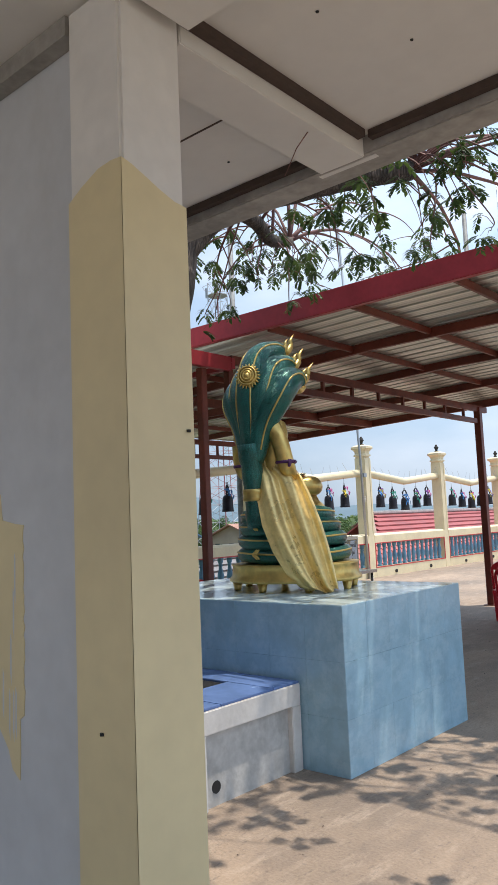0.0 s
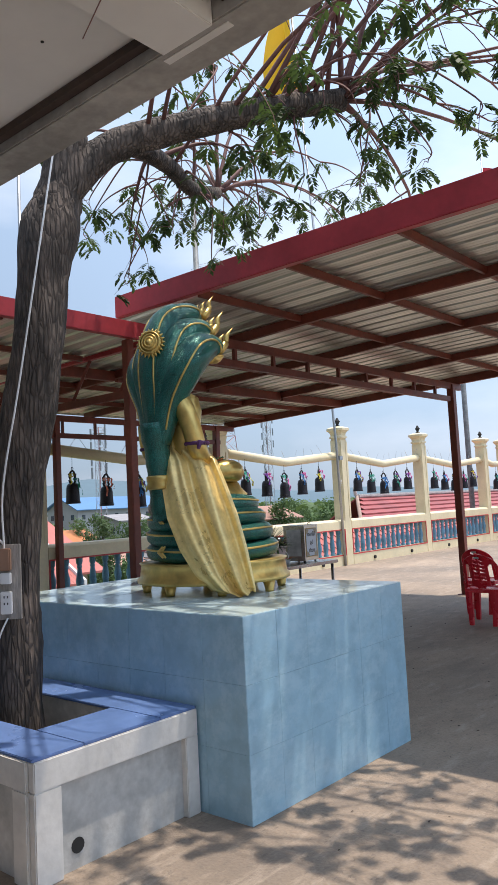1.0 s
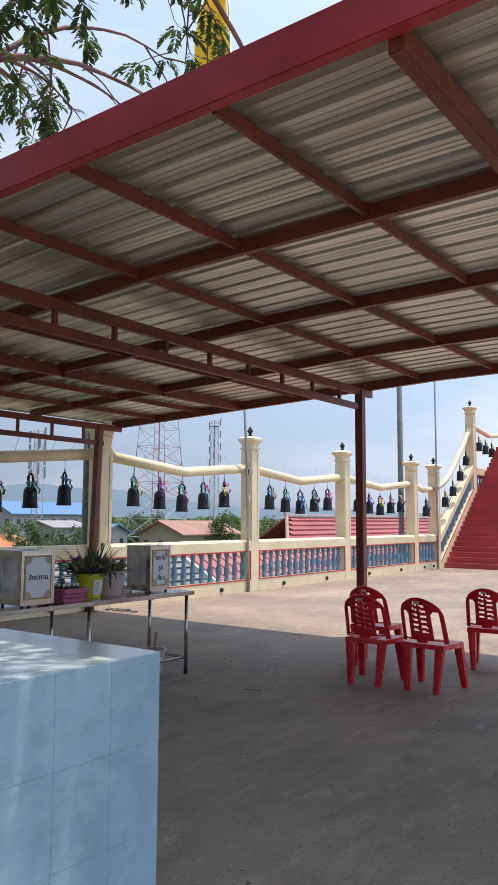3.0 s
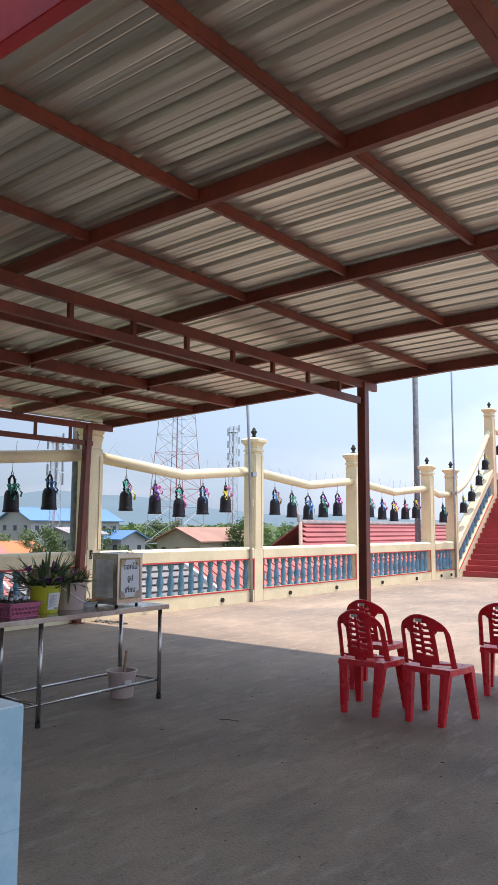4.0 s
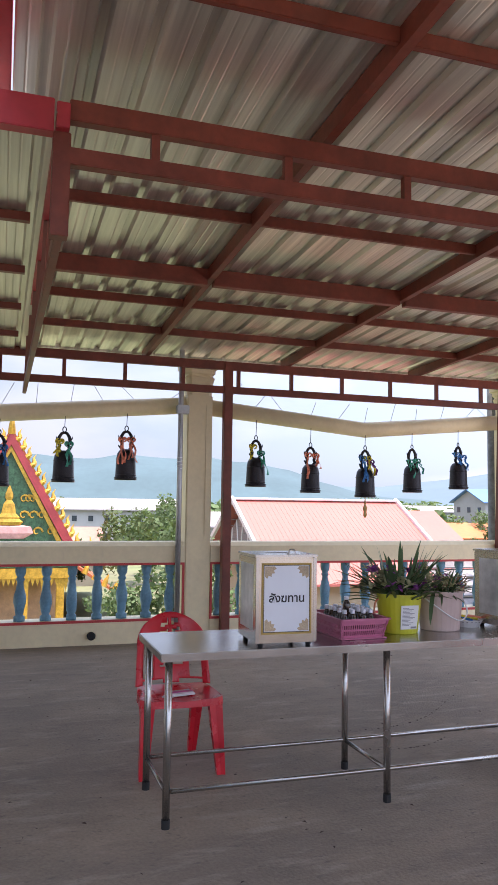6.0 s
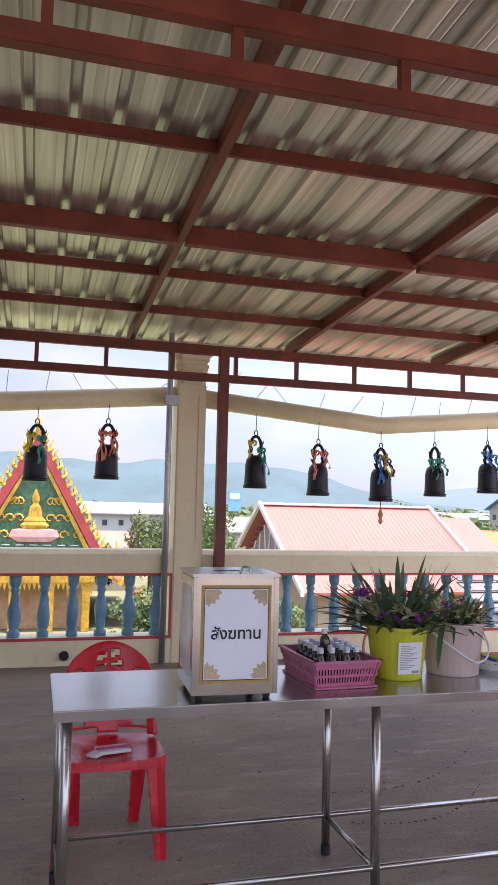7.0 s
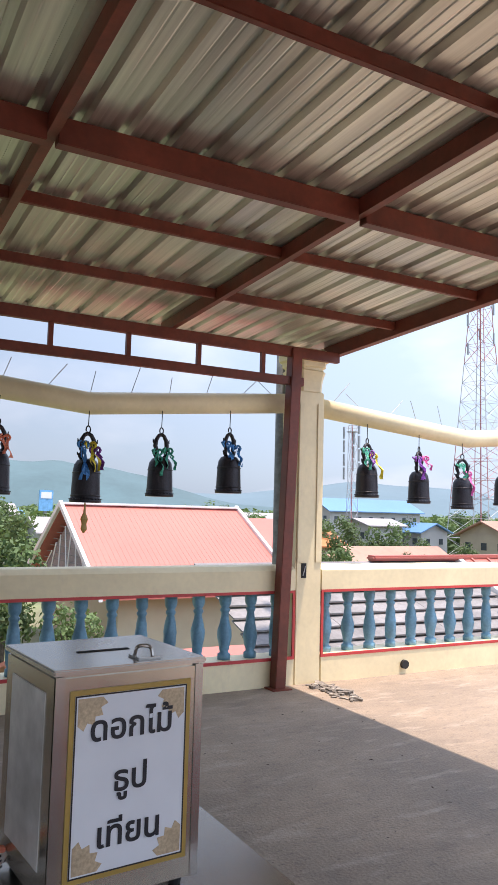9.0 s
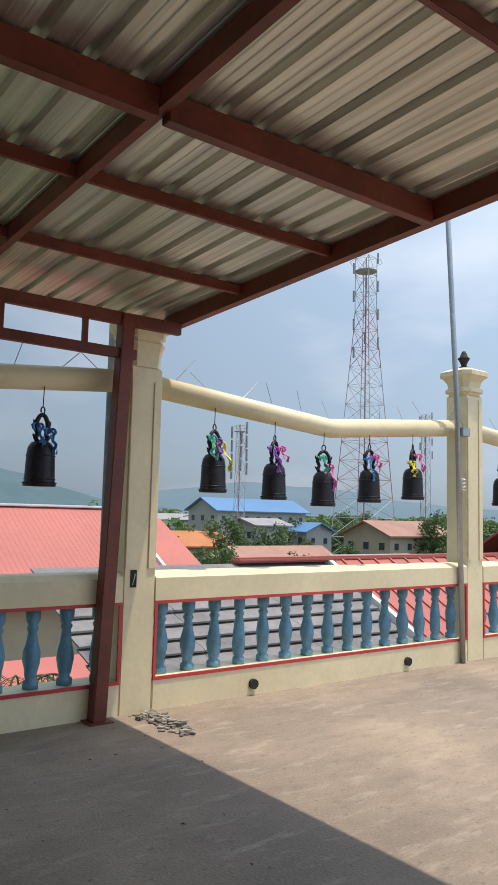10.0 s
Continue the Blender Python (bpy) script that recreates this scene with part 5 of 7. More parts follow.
# draped cloth
rows = [(1.26, -0.25, -0.20, 0.20), (1.10, -0.29, -0.15, 0.25), (0.95, -0.31, -0.07, 0.31), (0.86, -0.31, 0.05, 0.40), (0.70, -0.31, 0.105, 0.47), (0.50, -0.285, 0.165, 0.52), (0.30, -0.215, 0.21, 0.55), (0.14, -0.125, 0.235, 0.575), (0.04, -0.03, 0.25, 0.585), (0.012, 0.06, 0.25, 0.595)]
for s in (1,):
    g = []
    for z, l0, l1, dd in rows:
        row = []
        for k in range(57):
            f = k / 56
            L = l0 + (l1 - l0) * f
            fold = (0.018 + 0.020 * (1.3 - z)) * math.sin(f * f * 15 + 1.2 * z) + 0.012 * math.sin(f * 31 + 4 * z)
            D = dd + fold - 0.10 * (2 * f - 1) ** 2
            x, y = 0.71 * L + 0.70 * D, 0.70 * L - 0.71 * D
            if s < 0:
                x, y = -x, y
            row.append(bm.verts.new((x, y, z + 0.012 * math.sin(9 * f))))
        g.append(row)
    for r0, r1 in zip(g, g[1:]):
        for k in range(56):
            q = bm.faces.new((r0[k], r0[k + 1], r1[k + 1], r1[k]))
            q.material_index = C
statue = part("statue", bm, [GOLD, NAGA, CLOTH, SASH], None, smooth=True)
statue.matrix_world = pose(-3.345, 4.09, PZ + 0.005)
tagged(statue, "gilded seated statue under a green many-headed serpent, draped in satin", "statue")
garland = thing("garland", "small flower garland laid on the statue's lap", "garland", m=pose(-3.28, 4.05, PZ + 0.87))
bm = bmesh.new()
for k in range(26):
    t = 2 * math.pi * k / 26
    petal_ball(bm, (0.08 * math.cos(t), 0.06 * math.sin(t), 0.01), 0.022, rf, 0 if k % 5 else 1)
tagged(part("blossom_mass", bm, [PLEAF, RIBBONS[2]], garland), kind="stuff")

# ---- tree ----
tree = thing("tree", "tall neem tree with rough bark, lopped limbs and drooping leafy twigs", "tree")
bm = bmesh.new()
tr = spline([(-3.58, 2.67, 0.20), (-3.58, 2.68, 0.7), (-3.58, 2.69, 1.3), (-3.49, 2.72, 1.95), (-3.40, 2.78, 2.6), (-3.36, 2.86, 3.25), (-3.33, 2.93, 3.55), (-3.32, 2.97, 3.85)], 7)
rt = random.Random(3)
rings = add_tube(bm, tr, [0.165 - 0.04 * i / (len(tr) - 1) + 0.03 * math.exp(-((i - 35) / 3) ** 2) for i in range(len(tr))], 22)
for r in rings:
    c = sum((v.co for v in r), Vector()) / len(r)
    for v in r:
        k = 1 + 0.16 * noise.noise(Vector((v.co.x * 9, v.co.y * 9, v.co.z * 2.2))) + 0.10 * noise.noise(v.co * 22)
        v.co = c + (v.co - c) * k
part("trunk", bm, BARK, tree, smooth=True)


def limb(pts, r0, r1, name="limb", seg=12, rough=0.12, mt=None):
    bm = bmesh.new()
    p = spline(pts, 5)
    rg = add_tube(bm, p, [r0 + (r1 - r0) * i / (len(p) - 1) for i in range(len(p))], seg)
    for r in rg:
        c = sum((v.co for v in r), Vector()) / len(r)
        for v in r:
            v.co = c + (v.co - c) * (1 + rough * noise.noise(v.co * 12))
    part(name, bm, mt or BARK, tree, smooth=True)
    return p


L1 = limb([(-3.34, 2.90, 3.45), (-3.18, 3.15, 3.77), (-2.92, 3.5, 3.94), (-2.6, 3.95, 4.10), (-2.30, 4.45, 4.24)], 0.105, 0.075)
L2 = limb([(-3.32, 2.98, 3.70), (-3.38, 3.45, 3.98), (-3.5, 3.95, 4.06), (-3.72, 4.45, 4.08), (-3.82, 4.85, 4.20)], 0.075, 0.05)
L3 = limb([(-3.36, 2.95, 3.7), (-3.55, 2.8, 4.2), (-3.8, 2.5, 4.8), (-4.1, 2.3, 5.6)], 0.09, 0.04)
TIPS = []


def twig(p, way, length, r, depth):
    way = Vector(way).normalized()
    pts, rad = [Vector(p)], [r]
    n = 9
    for k in range(n):
        way = (way + Vector((rt.uniform(-0.16, 0.16), rt.uniform(-0.16, 0.16), -0.11 - 0.10 * k / n)) * 0.9).normalized()
        nxt = pts[-1] + way * (length / n)
        if nxt.y > 4.75 and nxt.z < 4.05:
            way.z = abs(way.z) * 0.3
            nxt.z = max(nxt.z, 4.05)
        pts.append(nxt)
        rad.append(r * (1 - 0.75 * (k + 1) / n))
    add_tube(TW[depth], pts, rad, 6 if depth == 0 else 4)
    for k in range(3, n + 1):
        if depth == 0 and rt.random() < 0.62:
            a0 = rt.uniform(0, 6.283)
            twig(pts[k], way + Vector((math.cos(a0), math.sin(a0), rt.uniform(-0.3, 0.7))) * 0.9, length * rt.uniform(0.28, 0.5), r * 0.42, 1)
        if depth == 1 and k > n - 2 or (depth == 0 and k > n - 1):
            TIPS.append((pts[k], way.copy()))


TW = [bmesh.new(), bmesh.new()]
for src, way, ln in ([(L1[-1], (rt.uniform(-0.3, 1.1), rt.uniform(0.1, 1.2), rt.uniform(0.5, 1.3)), rt.uniform(1.3, 2.7)) for k in range(7)]
                     + [(L1[rt.randint(9, 19)], (rt.uniform(-0.2, 0.8), rt.uniform(0.0, 1.0), rt.uniform(0.4, 1.2)), rt.uniform(0.8, 1.7)) for k in range(5)]
                     + [(L2[-1], (rt.uniform(-0.8, 0.5), rt.uniform(0.1, 1.2), rt.uniform(0.3, 1.3)), rt.uniform(0.9, 2.0)) for k in range(9)]
                     + [(L2[rt.randint(8, 19)], (rt.uniform(-0.9, 0.4), rt.uniform(-0.3, 0.7), rt.uniform(0.1, 0.9)), rt.uniform(0.6, 1.3)) for k in range(8)]
                     + [(L3[-1], (rt.uniform(-1, 0.6), rt.uniform(-1, 0.9), rt.uniform(0.0, 1.0)), rt.uniform(1.0, 2.0)) for k in range(9)]
                     + [(L1[rt.randint(8, 16)], (rt.uniform(0.5, 1.2), rt.uniform(-0.7, 0.3), rt.uniform(0.7, 1.4)), rt.uniform(1.4, 2.4)) for k in range(5)]
                     + [(L1[-1], (0.2, 1.0, 0.35), 3.0), (L1[-1], (0.9, 0.75, 0.5), 3.2), (L1[-1], (1.0, 0.3, 0.8), 3.0), (L1[-1], (-0.35, 1.0, 0.25), 2.6), (L1[-1], (0.6, 1.0, 0.75), 3.3)]):
    twig(src, way, ln, rt.uniform(0.012, 0.022), 0)


def hanging_shoot(src, tip, r, spread, n):
    """A long thin shoot that arches from a limb and hangs to its tip, with leafy side twigs along its end."""
    a0, b0 = Vector(src), Vector(tip)
    mid = (a0 + b0) / 2 + Vector((rt.uniform(-0.12, 0.12), rt.uniform(-0.12, 0.12), 0.28 * (b0 - a0).length))
    p = spline([a0, mid, b0 + Vector((0, 0, 0.12)), b0], 6)
    add_tube(TW[0], p, [r * (1 - 0.75 * i / (len(p) - 1)) for i in range(len(p))], 5)
    for k in range(n):
        q = p[rt.randint(len(p) // 2, len(p) - 1)]
        way = Vector((rt.uniform(-1, 1), rt.uniform(-1, 1), rt.uniform(-0.6, 0.7))).normalized()
        e0 = q + way * spread * rt.uniform(0.4, 1.0)
        add_tube(TW[1], [q, (q + e0) / 2 + Vector((0, 0, 0.02)), e0], [r * 0.3, r * 0.22, r * 0.12], 4)
        TIPS.append((e0, way))


for src, tip in ((L2[9], (-4.62, 4.1, 3.84)), (L2[8], (-4.10, 4.1, 3.36)), (L2[12], (-3.60, 4.1, 3.60)), (L2[14], (-3.22, 4.1, 3.68)), (L1[12], (-2.78, 4.1, 3.48)),
                 (L1[-2], (-2.40, 4.1, 3.62)), (L1[-1], (-2.02, 4.15, 3.40)), (L1[-1], (-1.80, 4.1, 3.58)), (L1[-1], (-1.55, 4.1, 3.44)), (L1[-1], (-1.25, 4.1, 3.58)),
                 (L1[13], (-2.69, 4.1, 4.05)), (L1[-1], (-1.70, 4.1, 3.92)), (L2[-1], (-4.88, 4.5, 4.05)), (L2[-2], (-4.60, 4.5, 3.52)), (L2[-1], (-3.99, 4.5, 3.95)), (L2[-3], (-3.47, 4.5, 3.68)),
                 (L3[10], (-4.29, 4.0, 5.02)), (L2[9], (-3.40, 4.0, 4.44)), (L3[9], (-4.76, 4.0, 4.45)), (L3[10], (-4.58, 4.0, 4.76)), (L1[10], (-3.02, 4.0, 4.48)), (L3[11], (-3.77, 4.0, 4.93)),
                 (L2[10], (-4.86, 4.0, 3.85)), (L2[10], (-4.42, 4.0, 4.0)), (L2[-1], (-3.66, 4.5, 4.42)), (L2[-4], (-3.75, 4.5, 3.80)), (L2[-4], (-3.55, 4.45, 3.42))):
    hanging_shoot(src, tip, 0.010, 0.22, 3)
# leafy shoots that rise over the open ground in front
for k in range(9):
    hanging_shoot(L1[rt.randint(14, 20)], (rt.uniform(-2.0, 0.5), rt.uniform(3.3, 5.3), rt.uniform(4.5, 5.7)), 0.018, 0.34, 6)
tagged(part("shoot_mass", TW[0], TWIG, tree, "reddish brown shoots", smooth=True), kind="stuff")
tagged(part("twig_mass", TW[1], TWIG, tree), kind="stuff")
verts, faces = [], []
for p, way in TIPS:
    if p.y < 2.7 and p.z < 3.75:
        continue
    for rep in range(rt.choice((2, 3, 4))):
        a0 = rt.uniform(0, 6.283)
        d = Vector((math.cos(a0), math.sin(a0), rt.uniform(-0.7, 0.3))).normalized()
        q = p.copy()
        for k in range(5):
            d = (d + Vector((0, 0, -0.2))).normalized()
            q = q + d * 0.022
            sd = d.cross(Vector((0, 0, 1)))
            sd = sd.normalized() if sd.length > 1e-3 else Vector((1, 0, 0))
            for s in (-1, 1):
                w = (sd * s + d * 0.75 + Vector((rt.uniform(-0.25, 0.25), rt.uniform(-0.25, 0.25), -0.35))).normalized()
                ln = rt.uniform(0.038, 0.066)
                bw2 = w.cross(Vector((0, 0, 1)) + d * 0.3).normalized() * ln * 0.25
                n0 = len(verts)
                verts += [q, q + w * ln * 0.45 + bw2, q + w * ln, q + w * ln * 0.45 - bw2]
                faces.append((n0, n0 + 1, n0 + 2, n0 + 3))
me = bpy.data.meshes.new("crown")
me.from_pydata([tuple(v) for v in verts], [], faces)
me.materials.append(LEAF)
crown = new("crown", me)
crown.parent = tree
# power board on the trunk
pb = thing("power_board", "weathered board with switch and white socket on a tree", "socket", m=pose(-3.42, 2.555, 1.24, 0, 0, 42))
part("board", box(-0.075, 0.075, -0.012, 0.008, -0.20, 0.20, 0.003), WOODB, pb)
part("breaker", box(-0.03, 0.03, -0.05, -0.012, 0.06, 0.18, 0.006), BROWNP, pb, "brown breaker box")
part("switch", box(-0.028, 0.028, -0.04, -0.012, -0.01, 0.05, 0.004), WHITEP, pb, "white switch")
part("socket", box(-0.03, 0.03, -0.035, -0.012, -0.17, -0.05, 0.004), WHITEP, pb, "white socket outlet")
for k in range(4):
    part("pin_hole", box(-0.012 + 0.018 * (k % 2), -0.006 + 0.018 * (k % 2), -0.0365, -0.035, -0.085 - 0.035 * (k // 2), -0.073 - 0.035 * (k // 2)), INK, pb)
wires = thing("cable", "loose white and grey cables tied round the tree trunk", "cable")
part("wire", tube(spline([(-3.42, 2.54, 1.42), (-3.40, 2.53, 1.75), (-3.33, 2.60, 2.3), (-3.24, 2.70, 3.1), (-3.20, 2.80, 3.75)]), 0.006, 6), WHITEP, wires)
part("wire", tube(spline([(-3.42, 2.54, 1.44), (-3.50, 2.49, 1.54), (-3.60, 2.49, 1.60), (-3.75, 2.60, 1.60), (-4.0, 2.7, 1.75)]), 0.006, 6), WHITEP, wires)
part("wire", tube(spline([(-3.40, 2.54, 1.05), (-3.42, 2.50, 0.95), (-3.48, 2.48, 0.75), (-3.52, 2.44, 0.545)]), 0.005, 6), WHITEP, wires)
part("wire", tube(spline([(-3.46, 2.52, 1.04), (-3.52, 2.49, 0.98), (-3.62, 2.50, 1.02), (-3.70, 2.54, 1.25), (-3.55, 2.50, 1.5)]), 0.005, 6), WHITEP, wires)


# ---- poles, pipes and flags ----
def pole(name, x, y, z0, z1, r, material, label, category="pole", group=""):
    t = thing(name, label, category, group, m=pose(x, y, z0))
    part("shaft", tube([(0, 0, 0), (0, 0, z1 - z0)], [r, r * 0.85], 12), material, t, smooth=True)
    return t


for y, top, lean in ((7.03, 9.0, 0.0), (15.83, 15.0, -0.066), (26.2, 13.7, 0.0)):
    t = thing("pipe_pole", "thin galvanised pipe strapped to a balustrade post", "pole", "pipe poles", m=pose(WX + 0.19, y, 0))
    part("shaft", tube([(0, 0, 0), (0, lean * top * 0.1, top * 0.2), (0, lean * top, top)], [0.032, 0.031, 0.026], 12), GALV, t, smooth=True)
    part("clamp", box(-0.05, 0.05, -0.05, 0.09, 2.58, 2.68, 0.006), GALV, t, "steel clamp")
    part("tie", tube([(0.034 * math.cos(a0), 0.034 * math.sin(a0), 1.95 + 0.004 * k) for k, a0 in enumerate([k * 0.6 for k in range(40)])], 0.004, 4), WHITEP, t, "white plastic tie")
lamp = pole("street_lamp", WX - 0.27, 11.57, -8, 8.7, 0.07, DARKPOLE, "tall grey street lamp pole with one arm behind the balustrade", "lamp")
part("arm", tube([(0, 0, 16.5), (0, 0.35, 16.66), (0.0, 0.55, 16.7)], 0.03, 8), DARKPOLE, lamp)
part("lamp_head", box(-0.09, 0.09, 0.5, 1.0, 16.68, 16.75, 0.02), DARKPOLE, lamp, "flat grey lamp head")
pole("utility_pole", -12.4, 28.3, -8, 14, 0.11, DARKPOLE, "tall grey concrete utility pole beyond the balustrade", "pole")


def cloth_sheet(w, h, n, m, rnd, amp):
    bm = bmesh.new()
    g = [[bm.verts.new((w * i / n + 0.05 * h * (j / m) * rnd.uniform(-1, 1) * 0.3, amp * math.sin(6.5 * i / n + 2.5 * j / m) * (0.3 + i / n), -h * j / m - 0.18 * w * (i / n) ** 2)) for i in range(n + 1)] for j in range(m + 1)]
    for j in range(m):
        for i in range(n):
            f = bm.faces.new((g[j][i], g[j][i + 1], g[j + 1][i + 1], g[j + 1][i]))
            f.material_index = [0, 1, 2, 2, 1, 0][min(5, int(6 * (j + 0.5) / m))]
    return bm


yf = thing("flag", "plain yellow flag hanging in folds from a tall pipe", "flag", m=pose(WX + 0.19, 15.83 - 0.066 * 14.4, 14.4))
fpc = part("flag_cloth", cloth_sheet(1.2, 3.0, 14, 22, random.Random(2), 0.30), [YELLOWFLAG] * 3, yf, smooth=True)
fpc.matrix_parent_inverse = pose(0, 0, 0, 0, 5, 150)
sf = thing("flag", "red, white and blue striped flag blowing from a tall pipe", "flag", m=pose(WX + 0.19, 26.2, 13.3))
fpc = part("flag_cloth", cloth_sheet(2.9, 2.05, 18, 24, random.Random(4), 0.16), [FLAGR, FLAGW, FLAGB], sf, smooth=True)
fpc.matrix_parent_inverse = pose(0.03, 0, 0, 0, 4, 38)

# ---- red stair at the far end ----
stair = thing("staircase", "broad red painted stair climbing from the terrace", "stairs", kind="structure")
RUN, RISE, SY = 0.215, 0.172, 26.75
for k in range(26):
    part("step", box(-10.12, -3.5, SY + RUN * k, SY + RUN * (k + 1) + 0.02, RISE * k - 0.02, RISE * (k + 1), 0.012), STAIRRED, stair)


def slope(y):
    return (y - SY) * RISE / RUN


sb0 = thing("balustrade", "cream sloping balustrade with blue balusters beside the stair", "balustrade", kind="structure")
YA, YB = 26.56, 29.75
for nm, za, zb in (("kerb", 0.0, 0.34), ("handrail", 0.98, 1.22)):
    part(nm, prism([(YA, slope(YA) + za), (YB, slope(YB) + za), (YB, slope(YB) + zb), (YA, slope(YA) + zb)], WX - 0.15, WX + 0.15, "x"), CREAM, sb0)
part("red_trim", prism([(YA, slope(YA) + 0.34), (YB, slope(YB) + 0.34), (YB, slope(YB) + 0.37), (YA, slope(YA) + 0.37)], WX + 0.13, WX + 0.155, "x"), REDLINE, sb0)
for k in range(12):
    y = YA + 0.2 + k * (YB - YA - 0.3) / 11
    o = share("baluster", BALUSTER, pose(WX, y, slope(y) + 0.34) @ Matrix.Diagonal((1, 1, 1.09, 1)), sb0)
post(29.9, 2.4)
post(33.9, 2.4)
tb = thing("bell_beam", "cream round beam climbing beside the stair", "beam", "bell beams")
part("beam", tube(spline([(WX, 26.54, 2.62), (WX, 27.6, 3.05), (WX, 28.8, 4.0), (WX, 29.76, 4.95)]), 0.095, 14), CREAM, tb, smooth=True)
tb = thing("bell_beam", "cream round beam above the stair landing", "beam", "bell beams")
part("beam", tube([(WX, 30.04, 5.1), (WX, 31.9, 4.9), (WX, 33.76, 5.1)], 0.095, 14), CREAM, tb, smooth=True)
for nm, za, zb in (("kerb", 2.38, 2.66), ("handrail", 3.27, 3.52)):
    part(nm, box(WX - 0.15, WX + 0.15, 30.06, 33.74, za, zb, 0.01), CREAM, sb0)
for k in range(13):
    share("baluster", BALUSTER, pose(WX, 30.2 + 0.28 * k, 2.665), sb0)
part("landing", box(-10.45, -10.12, 29.7, 36, -0.35, 2.4), CREAM, sb0)
for y, z in ((27.2, 2.03), (27.9, 2.42), (28.6, 2.99), (29.2, 3.57), (30.6, 4.2), (31.3, 4.13), (32.0, 4.07)):
    copy_thing(master, pose(WX + 0.06, y, z, 0, 0, 20))

# ---- land below the terrace ----
GZ = -8.0
bm = bmesh.new()
nx, ny = 60, 60
gv = []
for i in range(nx + 1):
    row = []
    for j in range(ny + 1):
        x, y = -4200 + 4400 * (i / nx) ** 0.5, -2600 + 6200 * j / ny
        row.append(bm.verts.new((x, y, GZ - (0.0 if x < -12 else 3.0))))
    gv.append(row)
for i in range(nx):
    for j in range(ny):
        bm.faces.new((gv[i][j], gv[i + 1][j], gv[i + 1][j + 1], gv[i][j + 1]))
tagged(part("ground", bm, FARGROUND), "green and dusty plain with houses and trees", "ground", kind="structure")
tagged(part("wall_terrace", box(-10.44, -10.2, -9, 60, GZ - 3, -0.36), BENCHG), "plain grey retaining wall under the terrace", "wall", kind="structure")


def gable_roof(x0, x1, y0, y1, ze, zr, along, over=0.5, th=0.18):
    """Two slabs that meet at a ridge along x or y."""
    a0, a1, b0, b1 = (x0, x1, y0, y1) if along == "x" else (y0, y1, x0, x1)
    mid = (b0 + b1) / 2
    s = (zr - ze) / (mid - b0)
    out = [(b0 - over, ze - over * s), (mid, zr), (b1 + over, ze - over * s), (b1 + over, ze - over * s + th), (mid, zr + th), (b0 - over, ze - over * s + th)]
    return prism(out, a0 - over, a1 + over, "x" if along == "x" else "y")


def house(x0, x1, y0, y1, zw, zr, along, wall, roof, label, name="house", floors=2, trim=None):
    t = thing(name, label, "house", "houses")
    part("wall_block", box(x0, x1, y0, y1, GZ, zw), wall, t)
    part("roof", gable_roof(x0, x1, y0, y1, zw, zr, along, 0.7), roof, t)
    if along == "y":
        g = prism([(x0, zw), (x1, zw), ((x0 + x1) / 2, zr - 0.05)], y0 + 0.1, y1 - 0.1, "y")
    else:
        g = prism([(y0, zw), (y1, zw), ((y0 + y1) / 2, zr - 0.05)], x0 + 0.1, x1 - 0.1, "x")
    part("gable", g, wall, t)
    n = max(2, int((y1 - y0) / 2.6))
    for f in range(floors):
        zc = zw - 1.6 - 2.9 * f
        for k in range(n):
            y = y0 + (k + 0.5) * (y1 - y0) / n
            w = part("window", box(x1 + 0.0, x1 + 0.05, y - 0.40, y + 0.40, zc - 0.45, zc + 0.45), GLASSD, t)
            part("sill", box(x1 + 0.05, x1 + 0.12, y - 0.46, y + 0.46, zc - 0.53, zc - 0.46), wall, w)
    n = max(2, int((x1 - x0) / 3.0))
    for f in range(floors):
        zc = zw - 1.6 - 2.9 * f
        for k in range(n):
            x = x0 + (k + 0.5) * (x1 - x0) / n
            part("window", box(x - 0.5, x + 0.5, y0 - 0.05, y0, zc - 0.5, zc + 0.5), GLASSD, t)
    return t


# salmon-roofed hall
hall = thing("hall", "open hall with a large salmon metal roof edged in white", "building")
HX, HY0, HY1, HZ = -56.0, 21.7, 35.2, 1.75
for s in (-1, 1):
    bm = prism([(HX, HZ), (HX + s * 9.5, HZ - 5.4), (HX + s * 9.5, HZ - 5.25), (HX, HZ + 0.16)], HY0, HY1)
    part("roof", bm, PINKROOF, hall)
    part("barge", prism([(HX, HZ + 0.02), (HX + s * 9.6, HZ - 5.45), (HX + s * 9.6, HZ - 5.05), (HX, HZ + 0.40)], HY0 - 0.25, HY0 - 0.02), WHITEP, hall, "white roof edge")
    part("barge", prism([(HX, HZ + 0.02), (HX + s * 9.6, HZ - 5.45), (HX + s * 9.6, HZ - 5.05), (HX, HZ + 0.40)], HY1 + 0.02, HY1 + 0.25), WHITEP, hall, "white roof edge")
    for k in range(40):
        y = HY0 + 0.35 * (k + 0.5)
        part("seam", prism([(HX, HZ + 0.16), (HX + s * 9.5, HZ - 5.25), (HX + s * 9.5, HZ - 5.235), (HX, HZ + 0.175)], y - 0.015, y + 0.015), PINKROOF, hall)
part("ridge_cap", box(HX - 0.35, HX + 0.35, HY0 - 0.2, HY1 + 0.2, HZ + 0.12, HZ + 0.30, 0.05), WHITEP, hall, "white ridge cap")
part("gable_wall", prism([(HX - 8.4, HZ - 5.0), (HX + 8.4, HZ - 5.0), (HX, HZ - 0.3)], HY0 + 0.9, HY0 + 1.0), GREYROOF, hall, "grey louvred gable")
